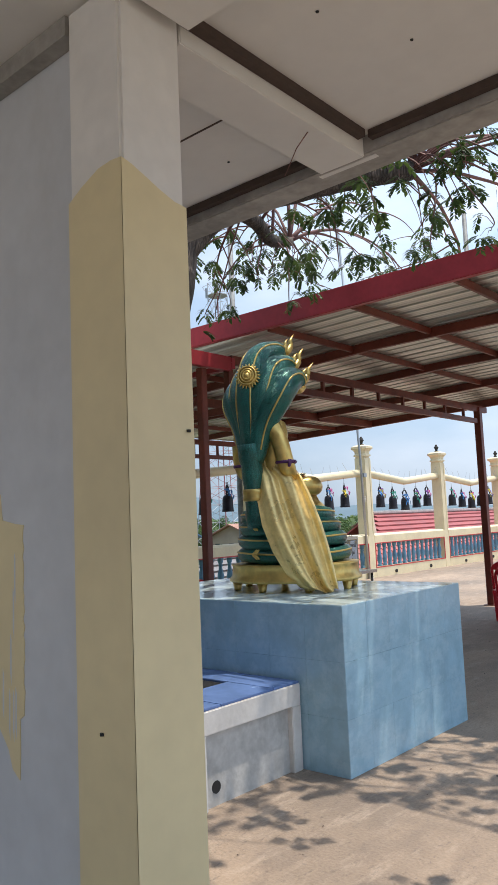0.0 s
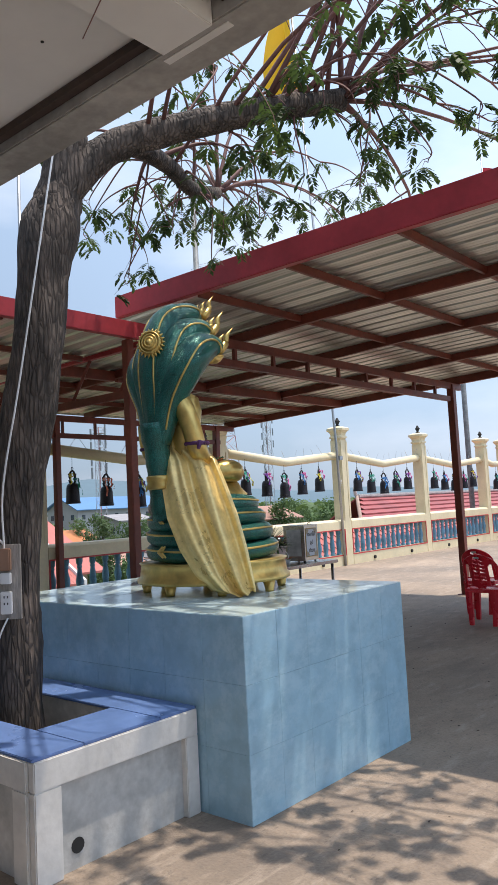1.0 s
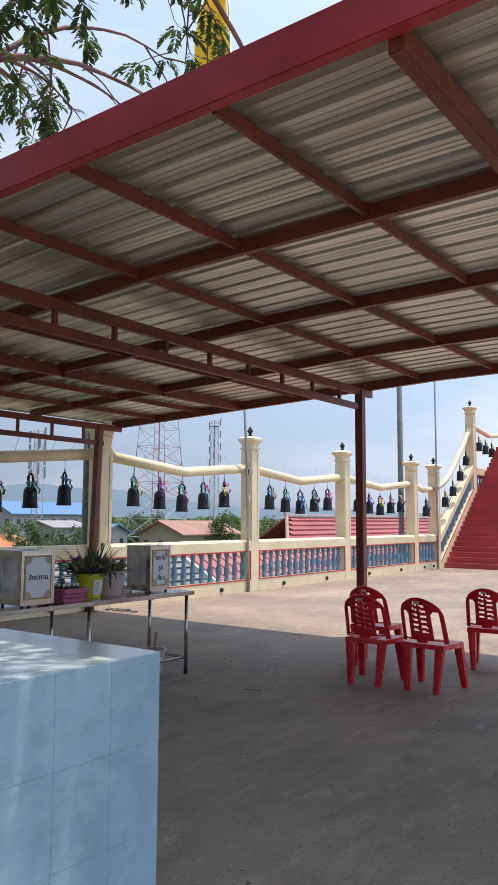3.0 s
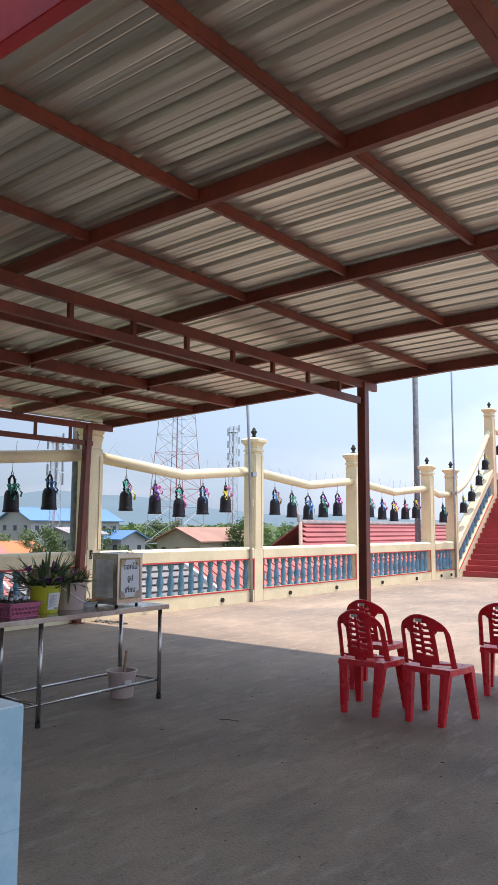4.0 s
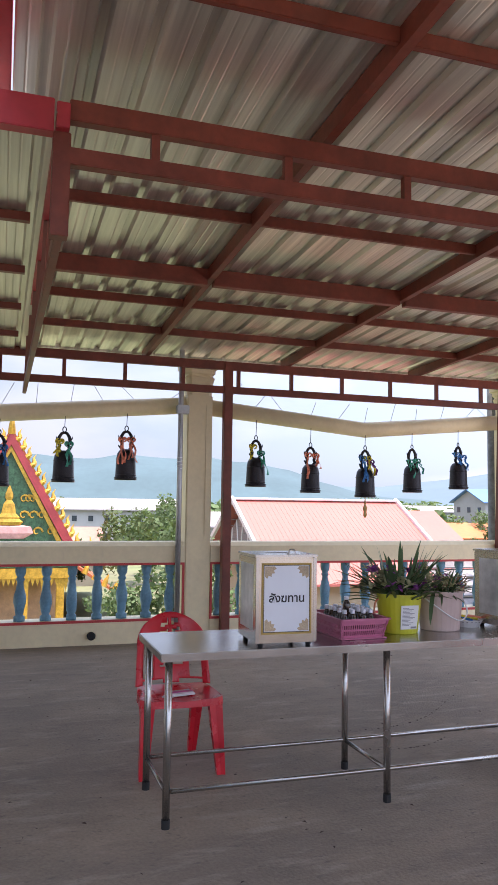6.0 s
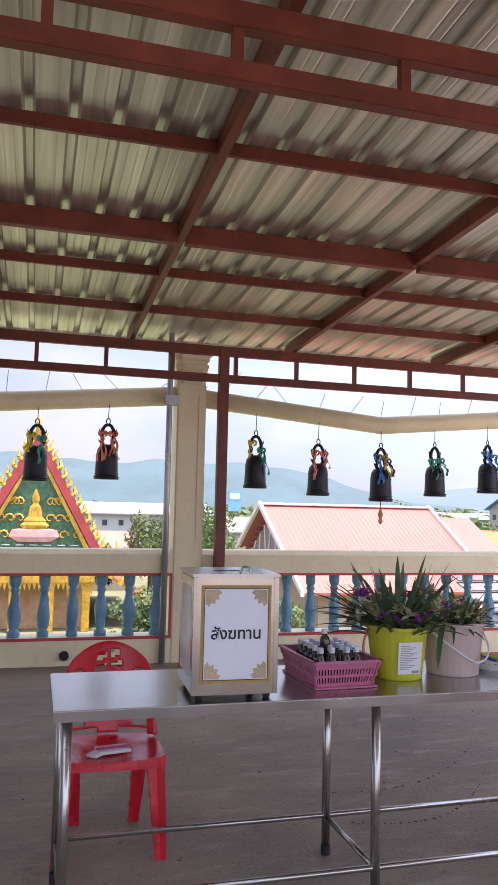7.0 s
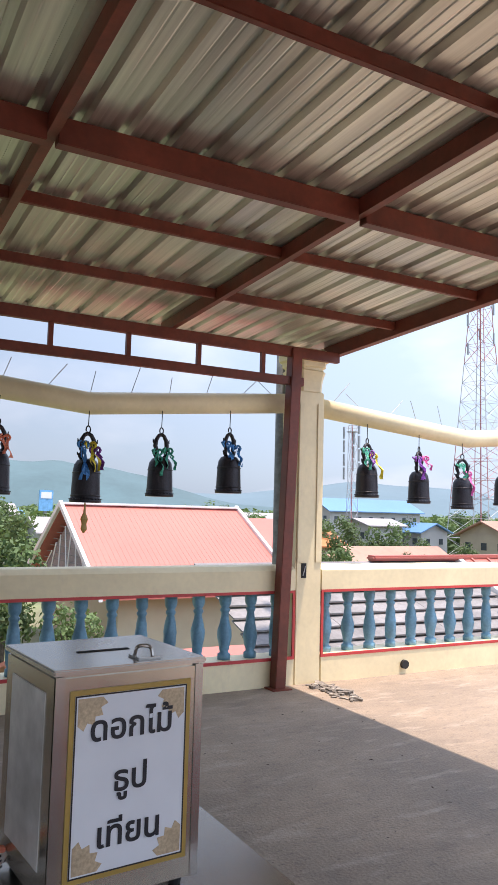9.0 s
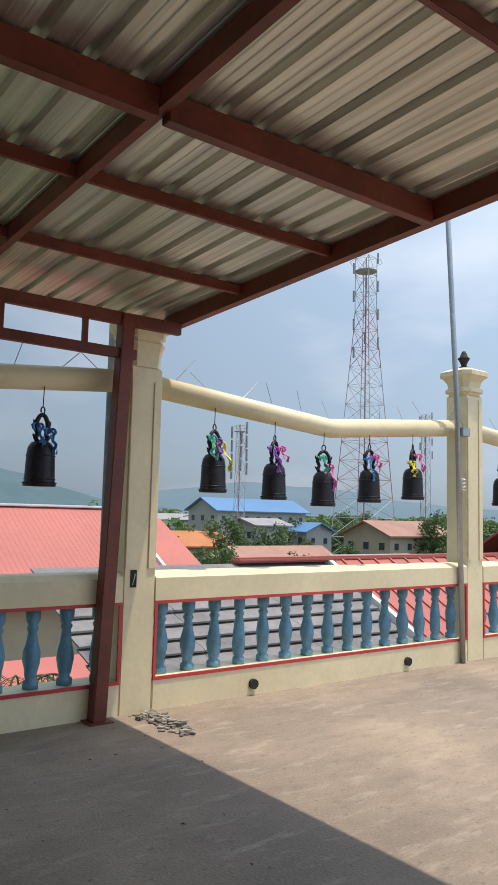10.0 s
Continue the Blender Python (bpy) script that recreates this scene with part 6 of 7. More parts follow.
for k in range(9):
    z = HZ - 4.8 + 0.48 * k
    half = (HZ - 0.1 - z) * 9.5 / 5.4
    part("gable_truss", box(HX - half, HX + half, HY0 + 0.55, HY0 + 0.62, z, z + 0.05), DARKPOLE, hall)
for s in (-1, 1):
    for k in range(4):
        part("gable_truss", tube([(HX + s * 2.2 * k, HY0 + 0.5, HZ - 5), (HX + s * 2.2 * k * 0.5 + s * 0.8, HY0 + 0.5, HZ - 1.4 - 0.62 * k)], 0.05, 5), WHITEP, hall)
part("wall_block", box(HX - 8, HX + 8, HY0 + 1.5, HY1 - 1, GZ, HZ - 5), HOUSEC, hall)
hall2 = thing("hall", "smaller salmon roof behind the hall", "building")
part("roof", gable_roof(-68, -52, 35.9, 41.0, -3.2, 1.0, "y", 0.4), PINKROOF, hall2)
part("wall_block", box(-67, -53, 36.4, 40.5, GZ, -3.2), HOUSEC, hall2)
annex = thing("hall", "low pink-tiled annex roof below the terrace", "building")
part("roof", gable_roof(-40, -30, 14.5, 29, -6.0, -4.6, "y", 0.5), PINKROOF, annex)
part("wall_block", box(-39, -31, 15, 28.5, GZ, -6.0), HOUSEC, annex)
for k in range(8):
    part("window", box(-30.98, -30.9, 16 + 1.6 * k, 17 + 1.6 * k, -7.4, -6.4), GLASSD, annex)

# grey boarded roof right below the balustrade
groof = thing("side_roof", "grey overlapping board roof close under the balustrade", "roof")
for k in range(12):
    f0, f1 = k / 12, (k + 1) / 12
    xa, za, xb, zb = -11.2 - 3.0 * f0, -0.75 + 1.6 * f0, -11.2 - 3.0 * f1 - 0.06, -0.75 + 1.6 * f1
    for y0, y1 in ((12.35, 13.9), (13.908, 15.7), (15.708, 17.5)):
        part("board", prism([(xa, za + 0.012), (xb, zb - 0.02), (xb, zb), (xa, za + 0.034)], y0, y1), BOARDM, groof)
part("wall_block", box(-14.6, -11.9, 12.5, 17.3, GZ, -0.95), BENCHG, groof)
part("barge", prism([(-11.1, -0.82), (-14.2, 0.80), (-14.2, 0.93), (-11.1, -0.66)], 17.52, 17.62), WHITEP, groof, "white roof edge")

# pink roof that runs on behind it
proof = thing("side_roof", "long pink metal roof along the foot of the terrace", "roof")
part("roof", prism([(-11.0, -0.95), (-14.2, 0.86), (-14.2, 0.93), (-11.0, -0.88)], 17.65, 60), PINKROOF, proof)
part("roof_back", prism([(-14.25, 0.86), (-17.0, -0.8), (-17.0, -0.73), (-14.25, 0.93)], 15.7, 60), PINKROOF, proof)
part("ridge_cap", box(-14.34, -14.1, 15.6, 60, 0.86, 0.95, 0.03), PINKROOF, proof)
for k in range(60):
    y = 17.8 + 0.4 * k
    part("seam", prism([(-11.0, -0.88), (-14.1, 0.875), (-14.1, 0.905), (-11.0, -0.85)], y, y + 0.04), PINKROOF, proof)
part("wall_block", box(-16.4, -11.6, 17.7, 59, GZ, -0.95), HOUSEC, proof)

# red tiled roof beyond
rroof = thing("side_roof", "red tiled roof with a grey ridge beyond the balustrade", "roof")
RX, RY = -20.6, 32.9
for k in range(12):
    f0, f1 = k / 12, (k + 1) / 12
    part("tile_course", prism([(RX + 4.0 * (1 - f0), -0.9 + 2.6 * f0 + 0.02), (RX + 4.0 * (1 - f1) - 0.05, -0.9 + 2.6 * f1 - 0.02), (RX + 4.0 * (1 - f1) - 0.05, -0.9 + 2.6 * f1 + 0.02), (RX + 4.0 * (1 - f0), -0.9 + 2.6 * f0 + 0.075)], RY - 5.9 * (1 - f1), 75), REDROOF, rroof)
part("roof_back", prism([(RX, 1.66), (RX - 5, -1.5), (RX - 5, -1.4), (RX, 1.74)], RY, 75), REDROOF, rroof)
part("ridge_cap", box(RX - 0.14, RX + 0.14, RY, 75, 1.68, 1.86, 0.05), BENCHG, rroof, "grey ridge cap")
part("hip_cap", tube([(RX + 4.0, RY - 5.75, -0.85), (RX, RY, 1.75)], 0.09, 8), mat("brown_hip", (0.34, 0.24, 0.19), 0.7), rroof, "brown hip cap")
part("finial", tube([(RX, RY - 0.1, 1.8), (RX, RY - 0.2, 2.15), (RX, RY - 0.1, 2.5)], [0.10, 0.07, 0.01], 8), BENCHG, rroof)
part("wall_block", box(RX - 4, RX + 3.4, RY + 0.6, 74, GZ, -1.2), HOUSEC, rroof)

# town
house(-131, -121, 90, 112, 2.6, 4.8, "y", HOUSEW, BLUEROOF, "long two-storey building with a bright blue metal roof", "warehouse", 3)
house(-104, -97, 80.5, 87, 0.2, 1.1, "y", HOUSEW, GREYROOF, "white block house with a grey roof", floors=2)
house(-102, -96, 90, 95.5, -0.6, 0.6, "x", HOUSEW, BLUEROOF, "small white house with a pale blue roof", floors=2)
house(-85, -76, 87.5, 101, -0.6, 1.2, "y", HOUSEC, BROWNROOF, "broad cream house with a brown tiled roof", floors=2)
house(-100, -92, 64.5, 72, -2.6, -0.9, "y", HOUSEC, ORANGEROOF, "low house with an orange tiled roof", floors=1)
house(-72, -65, 53, 62, -4.0, -2.6, "y", HOUSEW, BROWNROOF, "low house with a weathered brown roof", floors=1)
house(-82, -74, 62, 76, -4.2, -2.2, "y", HOUSEC, BROWNROOF, "low row house with a rust brown roof", floors=1)
house(-66, -59, 64, 75, -3.6, -2.4, "y", HOUSEW, GREYROOF, "low house with a grey sheet roof", floors=1)
house(-138, -129, 10, 34, 0.4, 2.0, "y", HOUSEW, GREYROOF, "long white two-storey apartment block", "apartment_block", 2)
house(-112, -104, 32, 44, -1.5, 0.2, "y", HOUSEW, GREYROOF, "grey-roofed white house among trees", floors=1)
house(-98, -90, 8, 16, -3.6, -1.6, "y", HOUSEC, BROWNROOF, "low brown-roofed house among trees", floors=1)
house(-180, -168, 60, 80, -0.6, 1.0, "y", HOUSEW, BROWNROOF, "far white house with a brown roof", floors=1)
house(-210, -196, 20, 50, -0.4, 1.4, "y", HOUSEW, BLUEROOF, "far low shed with a pale blue roof", floors=1)
house(-230, -214, 110, 150, -0.2, 1.6, "y", HOUSEW, GREYROOF, "far long white shed", floors=1)
house(-70, -62, 104, 120, -0.8, 1.2, "y", HOUSEC, BROWNROOF, "cream house with a brown roof among trees", floors=1)
sg = thing("sign_tower", "tall blue and white roadside sign", "sign", m=pose(-150, 44, GZ))
part("post", box(-0.3, 0.3, -0.3, 0.3, 0, 9), DARKPOLE, sg)
part("panel", box(-0.2, 0.35, -1.3, 1.3, 9, 13), mat("blue_sign", (0.15, 0.4, 0.7), 0.5), sg)
part("panel_bar", box(0.36, 0.40, -1.0, 1.0, 11.4, 12.6), WHITEP, sg)


# ---- lattice towers ----
def lattice(name, x, y, h, w0, w1, legs, label, bands, r):
    t = thing(name, label, "tower", m=pose(x, y, GZ, 0, 0, 12))
    bm = bmesh.new()
    n = int(h / 3.2)
    def corner(k, f):
        w = w0 + (w1 - w0) * min(1, f * 1.25)
        a0 = 2 * math.pi * (k + 0.5) / legs
        return Vector((w * math.cos(a0), w * math.sin(a0), h * f))
    for k in range(legs):
        for i in range(n):
            f0, f1 = i / n, (i + 1) / n
            mi = (int(f0 * bands)) % 2
            add_tube(bm, [corner(k, f0), corner(k, f1)], r, 4, False, mi)
            add_tube(bm, [corner(k, f0), corner(k + 1, f1)], r * 0.55, 3, False, mi)
            add_tube(bm, [corner(k + 1, f0), corner(k, f1)], r * 0.55, 3, False, mi)
            add_tube(bm, [corner(k, f1), corner(k + 1, f1)], r * 0.5, 3, False, mi)
    part("lattice", bm, [TOWERM, TOWERR], t)
    part("ladder", tube([(0, 0, 0), (0, 0, h)], r * 1.5, 5), TOWERR, t, "red cable ladder")
    for k in range(18):
        a0 = k * 2.1
        z = h * (1.0 - 0.03 * (k // 2) - 0.06 * (k % 2))
        part("antenna", box(-0.14, 0.14, -0.10, 0.10, 0, 1.9), GALV, t).matrix_parent_inverse = Matrix.Translation((math.cos(a0) * (w1 + 0.5), math.sin(a0) * (w1 + 0.5), z - 1.5))
    part("platform", lathe([(w1 + 0.1, h * 0.955), (w1 + 0.1, h * 0.957)], 8), TOWERM, t)
    part("rail", tube([(1.5 * w1 * math.cos(k * math.pi / 4), 1.5 * w1 * math.sin(k * math.pi / 4), h * 0.985) for k in range(9)], r * 0.6, 4), TOWERM, t)
    return t


lattice("radio_tower", -95, 102, 55, 6.2, 1.9, 4, "tall red and white lattice radio tower", 5, 0.075)
lattice("radio_tower", -101, 80, 24, 1.2, 0.9, 3, "slim grey lattice telephone mast", 1, 0.05)
lattice("radio_tower", -128, 158, 36, 1.6, 1.2, 3, "distant slim lattice mast", 1, 0.08)


# ---- temple hall with a gilded gable ----
temple = thing("temple", "ornate temple hall with a gilded green gable and orange tiled roof", "temple")
TX, TYC, TP, TB, TH = -62.0, 5.7, 6.7, -2.0, 4.9
part("pediment", prism([(TYC - TH, TB), (TYC + TH, TB), (TYC, TP)], TX - 0.5, TX, "x"), TEMPLEGREEN, temple, "green mosaic gable field")
for s in (-1, 1):
    pts = [(TYC + s * (TH + 0.4) * (1 - f), TB - 0.4 + (TP - TB + 0.5) * f) for f in [k / 14 for k in range(15)]]
    part("barge_board", prism([(pts[0][0], pts[0][1]), (pts[-1][0], pts[-1][1]), (pts[-1][0] - s * 0.0, pts[-1][1] - 1.0), (pts[0][0] - s * 0.75, pts[0][1])], TX, TX + 0.45, "x"), STAIRRED, temple, "red and gold barge board")
    part("gold_rim", prism([(pts[0][0] - s * 0.85, pts[0][1]), (pts[-1][0], pts[-1][1] - 1.05), (pts[-1][0], pts[-1][1] - 1.5), (pts[0][0] - s * 1.25, pts[0][1])], TX + 0.02, TX + 0.3, "x"), TEMPLEGOLD, temple)
    for k in range(14):
        p = Vector((TX + 0.2, *pts[k]))
        part("flame", tube(spline([p, p + Vector((0, s * 0.22, 0.28)), p + Vector((0, s * 0.18, 0.62)), p + Vector((0, s * 0.36, 0.95))], 3), [0.24, 0.24, 0.23, 0.20, 0.16, 0.13, 0.10, 0.06, 0.03, 0.01], 6), TEMPLEGOLD, temple)
    part("finial", tube(spline([(TX + 0.2, pts[0][0], pts[0][1] - 0.3), (TX + 0.2, pts[0][0] + s * 0.5, pts[0][1] - 0.1), (TX + 0.2, pts[0][0] + s * 0.9, pts[0][1] + 0.5), (TX + 0.2, pts[0][0] + s * 0.8, pts[0][1] + 1.3)], 3), [0.3, 0.3, 0.28, 0.25, 0.22, 0.2, 0.16, 0.12, 0.06, 0.02], 8), TEMPLEGOLD, temple)
    part("roof", prism([(TYC, TP + 0.2), (TYC + s * (TH + 0.6), TB - 0.9), (TYC + s * (TH + 0.6), TB - 0.65), (TYC, TP + 0.5)], TX - 22, TX - 0.2, "x"), TEMPLEROOF, temple)
    part("lower_roof", prism([(TYC + s * (TH - 1), TB - 0.8), (TYC + s * (TH + 4.2), TB - 4.2), (TYC + s * (TH + 4.2), TB - 4.0), (TYC + s * (TH - 1), TB - 0.5)], TX - 22, TX - 1, "x"), TEMPLEROOF, temple)
    for k in range(7):
        q = Vector((TX - 0.6, TYC + s * (TH - 0.6 + 4.6 * k / 6), TB - 1.1 - 3.0 * k / 6))
        part("flame", tube([q, q + Vector((0, s * 0.2, 0.5)), q + Vector((0, s * 0.4, 0.95))], [0.24, 0.18, 0.02], 6), TEMPLEGOLD, temple)
part("roof_tip", tube(spline([(TX + 0.2, TYC, TP), (TX + 0.5, TYC, TP + 0.9), (TX + 0.35, TYC, TP + 1.7)], 4), [0.3, 0.28, 0.25, 0.22, 0.18, 0.14, 0.1, 0.06, 0.02], 8), TEMPLEGOLD, temple)
for s in (-1, 1):
    for k in range(13):
        f = (k + 0.5) / 13
        zc, half = TB + 1.2 + 6.2 * (k // 3) / 5, 0
        half = (TP - zc - 1.7) / (TP - TB) * TH
        yc = TYC + s * (1.1 + (half - 1.2) * (k % 3) / 2)
        if half < 1.3:
            continue
        curl = [(TX + 0.06, yc + s * 0.42 * (1 - a0 / 7) * math.cos(a0), zc + 0.42 * (1 - a0 / 7) * math.sin(a0)) for a0 in [0.7 * q for q in range(9)]]
        part("scroll", tube(curl, [0.10 - 0.008 * q for q in range(9)], 5), TEMPLEGOLD, temple)
part("relief", lathe([(0.9, 0), (1.1, 0.25), (0.8, 0.5), (0.85, 0.6), (0.55, 0.9), (0.42, 1.6), (0.2, 1.9), (0.3, 2.1), (0.28, 2.4), (0.05, 3.0)], 14, (TX + 0.05, TYC, TB + 1.7), sx=0.25), TEMPLEGOLD, temple, "plain gilded relief shape")
part("relief_base", lathe([(1.2, 0), (1.9, 0.4), (1.7, 0.9), (1.1, 1.0)], 14, (TX + 0.03, TYC, TB + 0.7), sx=0.15), mat("pink_lotus_base", (0.6, 0.32, 0.30), 0.6), temple)
for k in range(9):
    y = TYC - 4.0 + k
    part("rosette", lathe([(0.30, 0), (0.30, 0.05)], 8, (TX + 0.03, y, TB + 0.45), sx=0.3), WHITEP, temple)
for nm, za, zb, mm, dx in (("frieze", TB - 0.55, TB, TEMPLEGOLD, 0.25), ("band", TB - 1.5, TB - 0.6, TEMPLEGREEN, 0.12), ("frieze", TB - 2.3, TB - 1.55, TEMPLEGOLD, 0.2)):
    part(nm, box(TX - 0.6, TX + dx, TYC - TH + 0.3, TYC + TH - 0.3, za, zb), mm, temple)
for k in range(26):
    y = TYC - TH + 0.5 + k * (2 * TH - 1) / 25
    part("drop", prism([(y - 0.18, TB - 2.3), (y + 0.18, TB - 2.3), (y, TB - 2.9 - 0.5 * (k % 5 == 0))], TX - 0.1, TX + 0.1, "x"), TEMPLEGOLD, temple)
    if k % 2 == 0:
        part("diamond", prism([(y - 0.3, TB - 1.05), (y, TB - 1.4), (y + 0.3, TB - 1.05), (y, TB - 0.7)], TX + 0.12, TX + 0.17, "x"), TEMPLEGOLD, temple)
for k in range(4):
    y = TYC - TH + 0.9 + k * (2 * TH - 1.8) / 3
    part("pillar", box(TX - 0.45, TX + 0.1, y - 0.3, y + 0.3, GZ, TB - 2.3, 0.04), TEMPLEGOLD, temple)
part("wall_block", box(TX - 21, TX - 2, TYC - TH + 0.5, TYC + TH - 0.5, GZ, TB - 1), mat("temple_wall", (0.55, 0.33, 0.18), 0.7), temple)


# ---- trees of the plain ----
def leaf_cloud(bm, rnd, c, r, n, s, mi=0):
    for k in range(n):
        d = Vector((rnd.gauss(0, 1), rnd.gauss(0, 1), rnd.gauss(0, 1))).normalized()
        p = Vector(c) + Vector((d.x * r[0], d.y * r[1], d.z * r[2])) * rnd.uniform(0.55, 1.0)
        u = Vector((rnd.gauss(0, 1), rnd.gauss(0, 1), rnd.gauss(0, 0.6))).normalized() * s * rnd.uniform(0.6, 1.3)
        v = u.cross(d + Vector((0.01, 0.02, 0.03))).normalized() * s * rnd.uniform(0.5, 1.0)
        q = [bm.verts.new(p + a0 * u + b0 * v) for a0, b0 in ((-1, -0.3), (0, -1), (1, 0.2), (0.2, 1))]
        bm.faces.new(q).material_index = mi


def far_tree(seed, h, w):
    rnd = random.Random(seed)
    t = thing("tree", "leafy green tree on the plain below", "tree", "trees of the plain")
    bm = tube([(0, 0, 0), (0.1, 0.05, h * 0.3), (0.0, 0.1, h * 0.6)], [0.22, 0.17, 0.08], 7)
    for k in range(5):
        a0 = k * 1.3 + seed
        add_tube(bm, [(0.05, 0.05, h * 0.35), (w * 0.4 * math.cos(a0), w * 0.4 * math.sin(a0), h * 0.68)], [0.09, 0.03], 5)
    part("trunk", bm, BARK, t)
    bm = bmesh.new()
    for k in range(16):
        a0, rr0 = rnd.uniform(0, 6.283), w * rnd.uniform(0.1, 0.75)
        c = (rr0 * math.cos(a0), rr0 * math.sin(a0), h * rnd.uniform(0.42, 0.92))
        leaf_cloud(bm, rnd, c, (w * 0.36, w * 0.36, h * 0.14), 95, 0.20)
    part("crown", bm, FARTREE, t)
    return t


tree_kinds = [far_tree(1, 7.0, 3.2), far_tree(2, 6.0, 3.6), far_tree(3, 8.5, 3.0)]
rp = random.Random(11)
spots = [(-46, 15.4, 0.66), (-44, 12.2, 0.62), (-50, 16.9, 0.7), (-72, 16, 0.95), (-75, 44, 0.75), (-84, 46, 0.9), (-88, 54, 1.0), (-92, 60, 0.9), (-86, 68, 0.8), (-70, 66, 0.6), (-64, 48, 0.7), (-58, 47, 0.6), (-96, 70, 0.95), (-80, 96, 0.8), (-66, 96, 0.85), (-62, 84, 0.75), (-55, 80, 0.7), (-100, 92, 0.8), (-60, 101, 0.9), (-52, 92, 0.85), (-72, 22, 0.8), (-90, 22, 1.0), (-84, 30, 0.8), (-100, 26, 0.9), (-70, 9.8, 0.7), (-46, 100, 1.0), (-40, 110, 1.1), (-58, 120, 1.0)]
for k in range(70):
    a0, d = rp.uniform(0.55, 1.62), rp.uniform(105, 260)
    spots.append((-5 - d * math.sin(a0), 5 + d * math.cos(a0), rp.uniform(0.6, 1.0)))
spots += [(-27, 15, 0.42), (-25, 19, 0.38), (-28, 23, 0.45), (-24, 12.5, 0.4), (-44, 19, 0.5), (-42, 31, 0.5)]
for k in range(60):
    a0, d = rp.uniform(0.60, 1.02), rp.uniform(66, 125)
    x, y = -4.6 - d * math.sin(a0), 8.5 + d * math.cos(a0)
    if not any(abs(x - hx) < 6.5 and abs(y - hy) < 8 for hx, hy in ((-100, 84), (-80, 94), (-96, 68), (-68, 57), (-62, 70), (-78, 69), (-66, 112), (-95, 102), (-99, 93), (-101, 80))):
        spots.append((x, y, rp.uniform(0.36, 0.60)))
for i, (x, y, s) in enumerate(spots):
    o = tree_kinds[i] if i < 3 else copy_thing(tree_kinds[i % 3], pose(x, y, GZ, 0, 0, i * 47))
    if i < 3:
        o.matrix_basis = pose(x, y, GZ, 0, 0, i * 47)
    o.scale = (1.3 * s, 1.3 * s, 1.38 * s)
# woods towards the hills, past counting
bm = bmesh.new()
rw = random.Random(8)
for k in range(900):
    a0, d = rw.uniform(0.2, 1.85), 180 * (900 / 180) ** rw.random()
    x, y = -5 - d * math.sin(a0), 5 + d * math.cos(a0)
    sz = rw.uniform(3.5, 7.5) * (1 + d / 900)
    leaf_cloud(bm, rw, (x, y, GZ + sz * 0.55), (sz * 1.1, sz * 1.1, sz * 0.55), 34, 1.3 + d / 500)
woods = part("woods", bm, FARTREE)
tagged(woods, "hazy green belt of woods towards the hills", "woods", kind="stuff")


# hills on the horizon; their haze is only in the material colours
def hill(dist, a0, a1, height, material, seed, label):
    rnd = random.Random(seed)
    bm = bmesh.new()
    n = 90
    rows_h = []
    for i in range(n + 1):
        f = i / n
        a = radians(a0 + (a1 - a0) * f)
        hgt = height * (0.35 + 0.65 * math.sin(math.pi * f) ** 0.7) * (0.72 + 0.5 * noise.noise(Vector((f * 5.5 + seed, 0.3, 0))) + 0.10 * noise.noise(Vector((f * 22 + seed, 1.3, 0))))
        x, y = -dist * math.sin(a), dist * math.cos(a)
        rows_h.append([bm.verts.new((x, y, GZ - 2)), bm.verts.new((x * 1.10, y * 1.10, GZ + max(4, hgt) * 0.55)), bm.verts.new((x * 1.22, y * 1.22, GZ + max(6, hgt))), bm.verts.new((x * 1.5, y * 1.5, GZ - 2))])
    for r0, r1 in zip(rows_h, rows_h[1:]):
        for k in range(3):
            bm.faces.new((r0[k], r0[k + 1], r1[k + 1], r1[k]))
    tagged(part("hill", bm, material, smooth=True), label, "hill", kind="structure")


hill(900, 58, 118, 84, HILL, 4, "wooded hill with blue-green haze painted into its colour")
hill(1700, 20, 95, 100, HILLF, 9, "distant hill painted pale blue to stand for haze")

# palm below the balustrade
palm = thing("palm", "feathery palm below the terrace", "palm", m=pose(-16.5, 12.9, GZ))
part("trunk", tube([(0, 0, 0), (0.1, 0.1, 3), (0.0, 0.0, 6.2)], [0.16, 0.13, 0.10], 8), BARK, palm)
for k in range(12):
    bm = bmesh.new()
    a0 = 2 * math.pi * k / 12
    rib = spline([(0, 0, 6.2), (0.6 * math.cos(a0), 0.6 * math.sin(a0), 6.95 - 0.1 * (k % 3)), (1.3 * math.cos(a0), 1.3 * math.sin(a0), 6.7), (1.8 * math.cos(a0), 1.8 * math.sin(a0), 5.9 - 0.2 * (k % 2))], 7)
    add_tube(bm, rib, 0.018, 4)
    for i in range(3, len(rib) - 1):
        d = (rib[i + 1] - rib[i - 1]).normalized()
        sd = d.cross(Vector((0, 0, 1))).normalized()
        for s in (-1, 1):
            blade(bm, rib[i], sd * s + d * 0.5, 0.5, 0.018, 1.0, 0, 3)
    part("frond", bm, LEAF, palm)

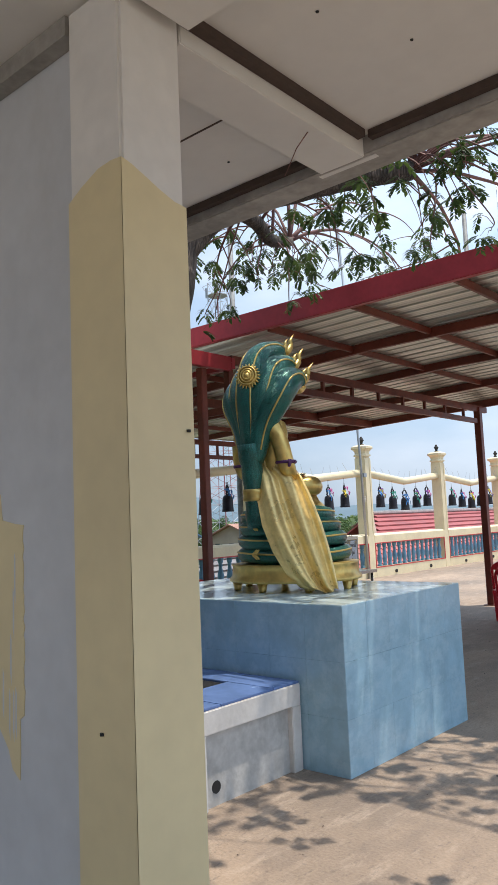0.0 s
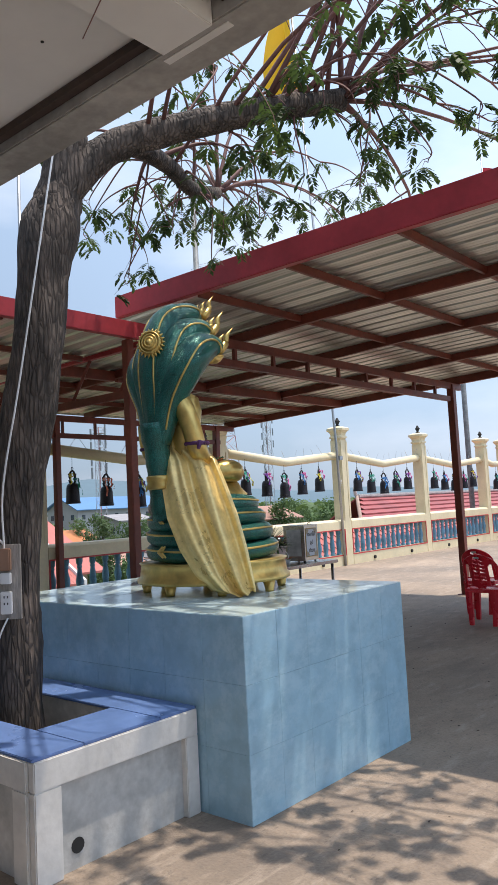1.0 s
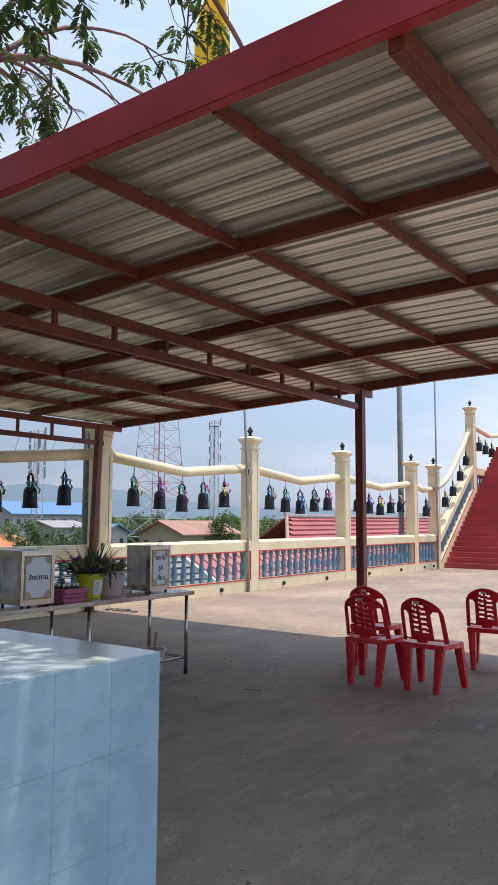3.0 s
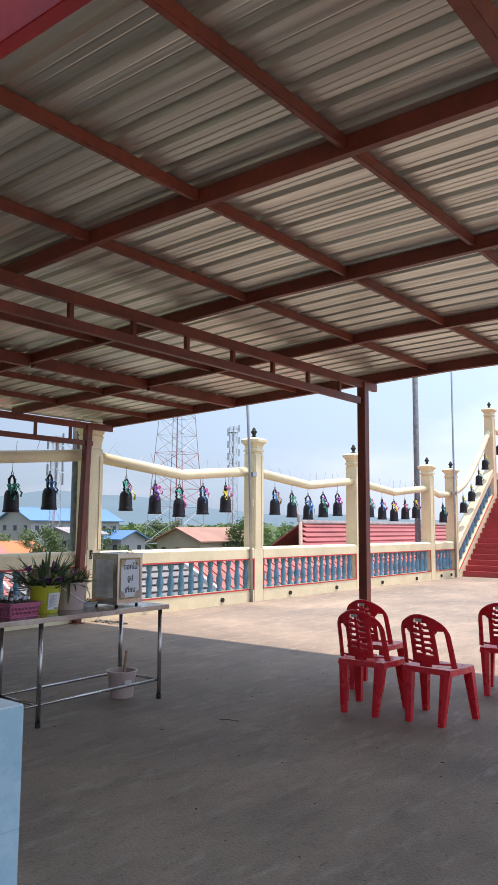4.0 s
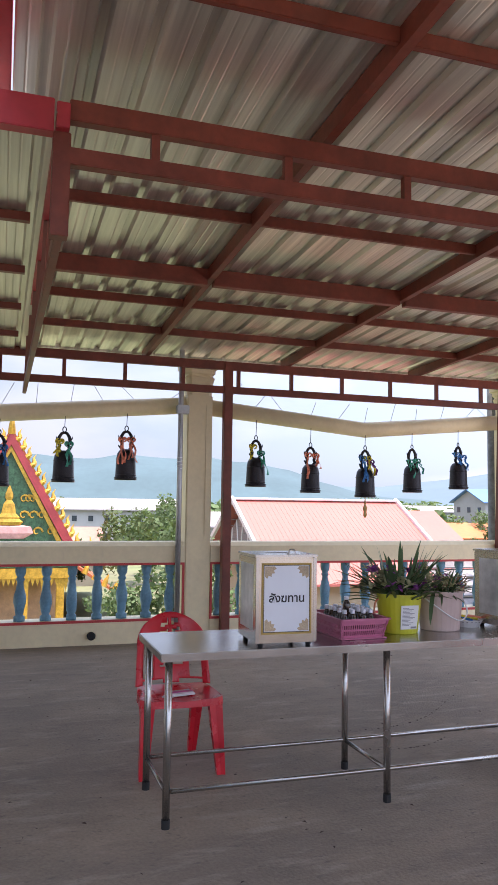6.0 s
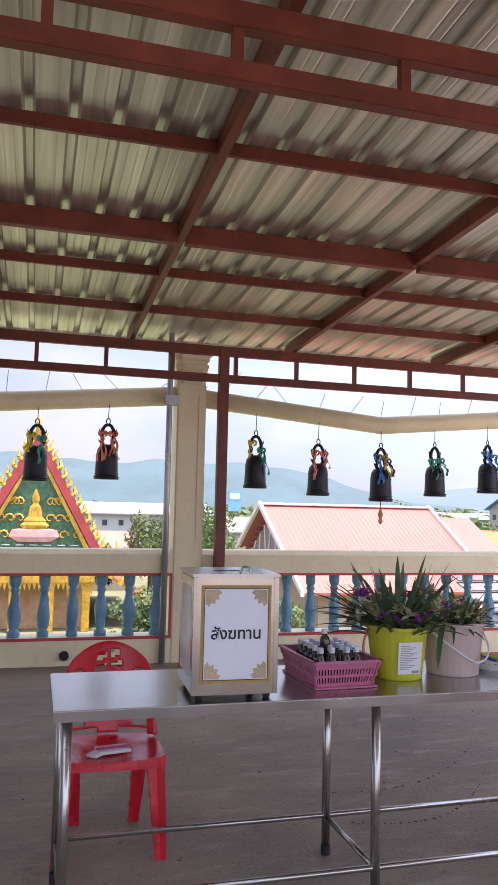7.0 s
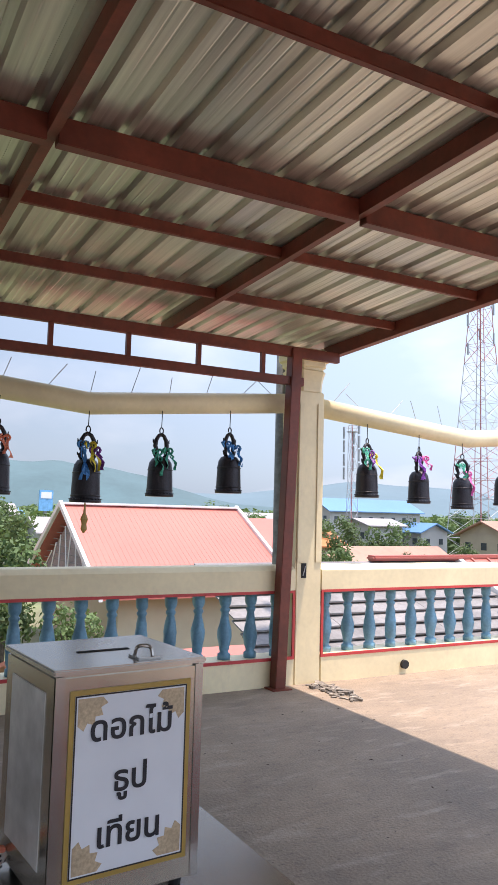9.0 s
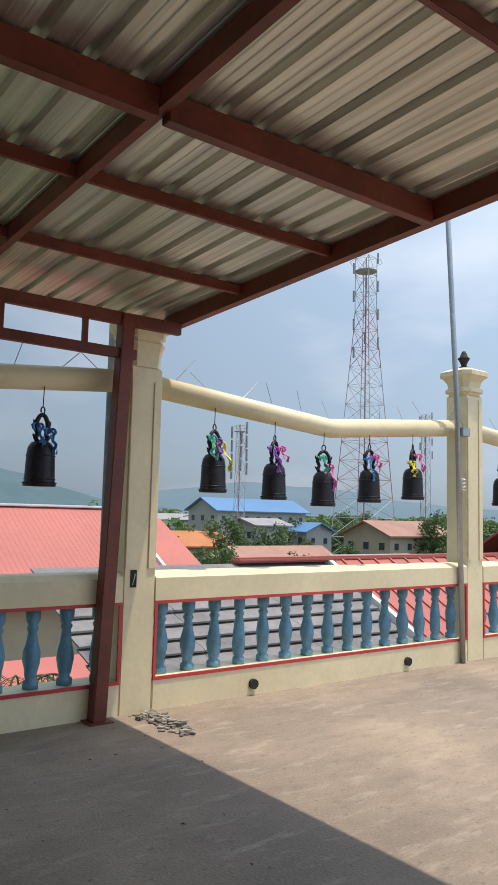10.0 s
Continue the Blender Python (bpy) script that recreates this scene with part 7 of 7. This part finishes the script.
# ---- rubble, litter and small things on the floor ----
rg = random.Random(31)
rub = thing("rubble", "small heap of broken mortar at the foot of a post", "rubble", m=pose(-9.95, 11.75, 0))
RUBBLEM = mat("mortar_rubble", (0.27, 0.245, 0.22), 0.9, vary=0.5, grain=30, stain=8, bump=0.4, rnd=0.3)
for k in range(120):
    s = rg.uniform(0.008, 0.042)
    f = rg.random() ** 1.4
    bm = box(-s, s, -s * 0.6, s * 0.6, 0, s * rg.uniform(0.3, 0.9), s * 0.12)
    for v in bm.verts:
        v.co.x *= rg.uniform(0.7, 1.3)
        v.co.y *= rg.uniform(0.6, 1.3)
    c = part("chunk", bm, RUBBLEM, rub)
    c.matrix_parent_inverse = pose(-0.14 + 0.68 * f, rg.gauss(-0.02 - 0.02 * f, 0.055), 0, 0, 0, rg.uniform(0, 180))
bm = bmesh.new()
for k in range(520):
    x, y = rg.uniform(-9.8, 0.8), rg.uniform(1.8, 11.5)
    if -4.7 < x < -2.2 and 2.1 < y < 4.9:
        continue
    s = rg.uniform(0.006, 0.018)
    a0 = rg.uniform(0, 6.28)
    u, v = Vector((math.cos(a0), math.sin(a0), 0)) * s, Vector((-math.sin(a0), math.cos(a0), 0)) * s * rg.uniform(0.2, 0.5)
    p = Vector((x, y, 0.002))
    up = Vector((0, 0, s * 0.3))
    q = [bm.verts.new(p - u), bm.verts.new(p + v + up), bm.verts.new(p + u), bm.verts.new(p - v + up * 0.5)]
    bm.faces.new(q[:3])
    bm.faces.new((q[0], q[2], q[3]))
for x0, y0, x1, y1, bend in ((-6.55, 7.35, -7.1, 8.6, 0.22), (-6.15, 7.35, -6.5, 8.3, 0.2)):
    for k in range(34):
        f = rg.random()
        p = Vector((x0 + (x1 - x0) * f + bend * math.sin(math.pi * f), y0 + (y1 - y0) * f, 0.003))
        s0 = rg.uniform(0.004, 0.010)
        q = [bm.verts.new(p + Vector(w) * s0) for w in ((-1, -0.4, 0), (0.8, -0.6, 0.2), (1, 0.5, 0), (-0.6, 0.6, 0.4))]
        bm.faces.new(q[:3])
        bm.faces.new((q[0], q[2], q[3]))
tagged(part("leaf_litter", bm, DARKGAP), "scattered dry leaflets and grit on the concrete floor", "litter", kind="stuff")
tw = thing("stick", "thin dry twig lying on the concrete floor", "stick", m=pose(-4.35, 8.2, 0.006))
part("stem", tube(spline([(-0.08, -0.03, 0), (-0.02, 0.0, 0.003), (0.03, 0.01, 0), (0.07, 0.03, 0)]), 0.003, 5), TWIG, tw)
out = thing("outlet", "small open outlet box with bare wires in a post", "outlet", m=pose(WX + 0.15, 11.60, 1.07))
part("recess", box(0.0, 0.006, -0.028, 0.028, -0.07, 0.07), RUBBER, out)
part("wire_end", tube(spline([(0.006, -0.01, -0.05), (0.015, 0.0, 0.0), (0.008, 0.012, 0.04)]), 0.004, 5), WHITEP, out)
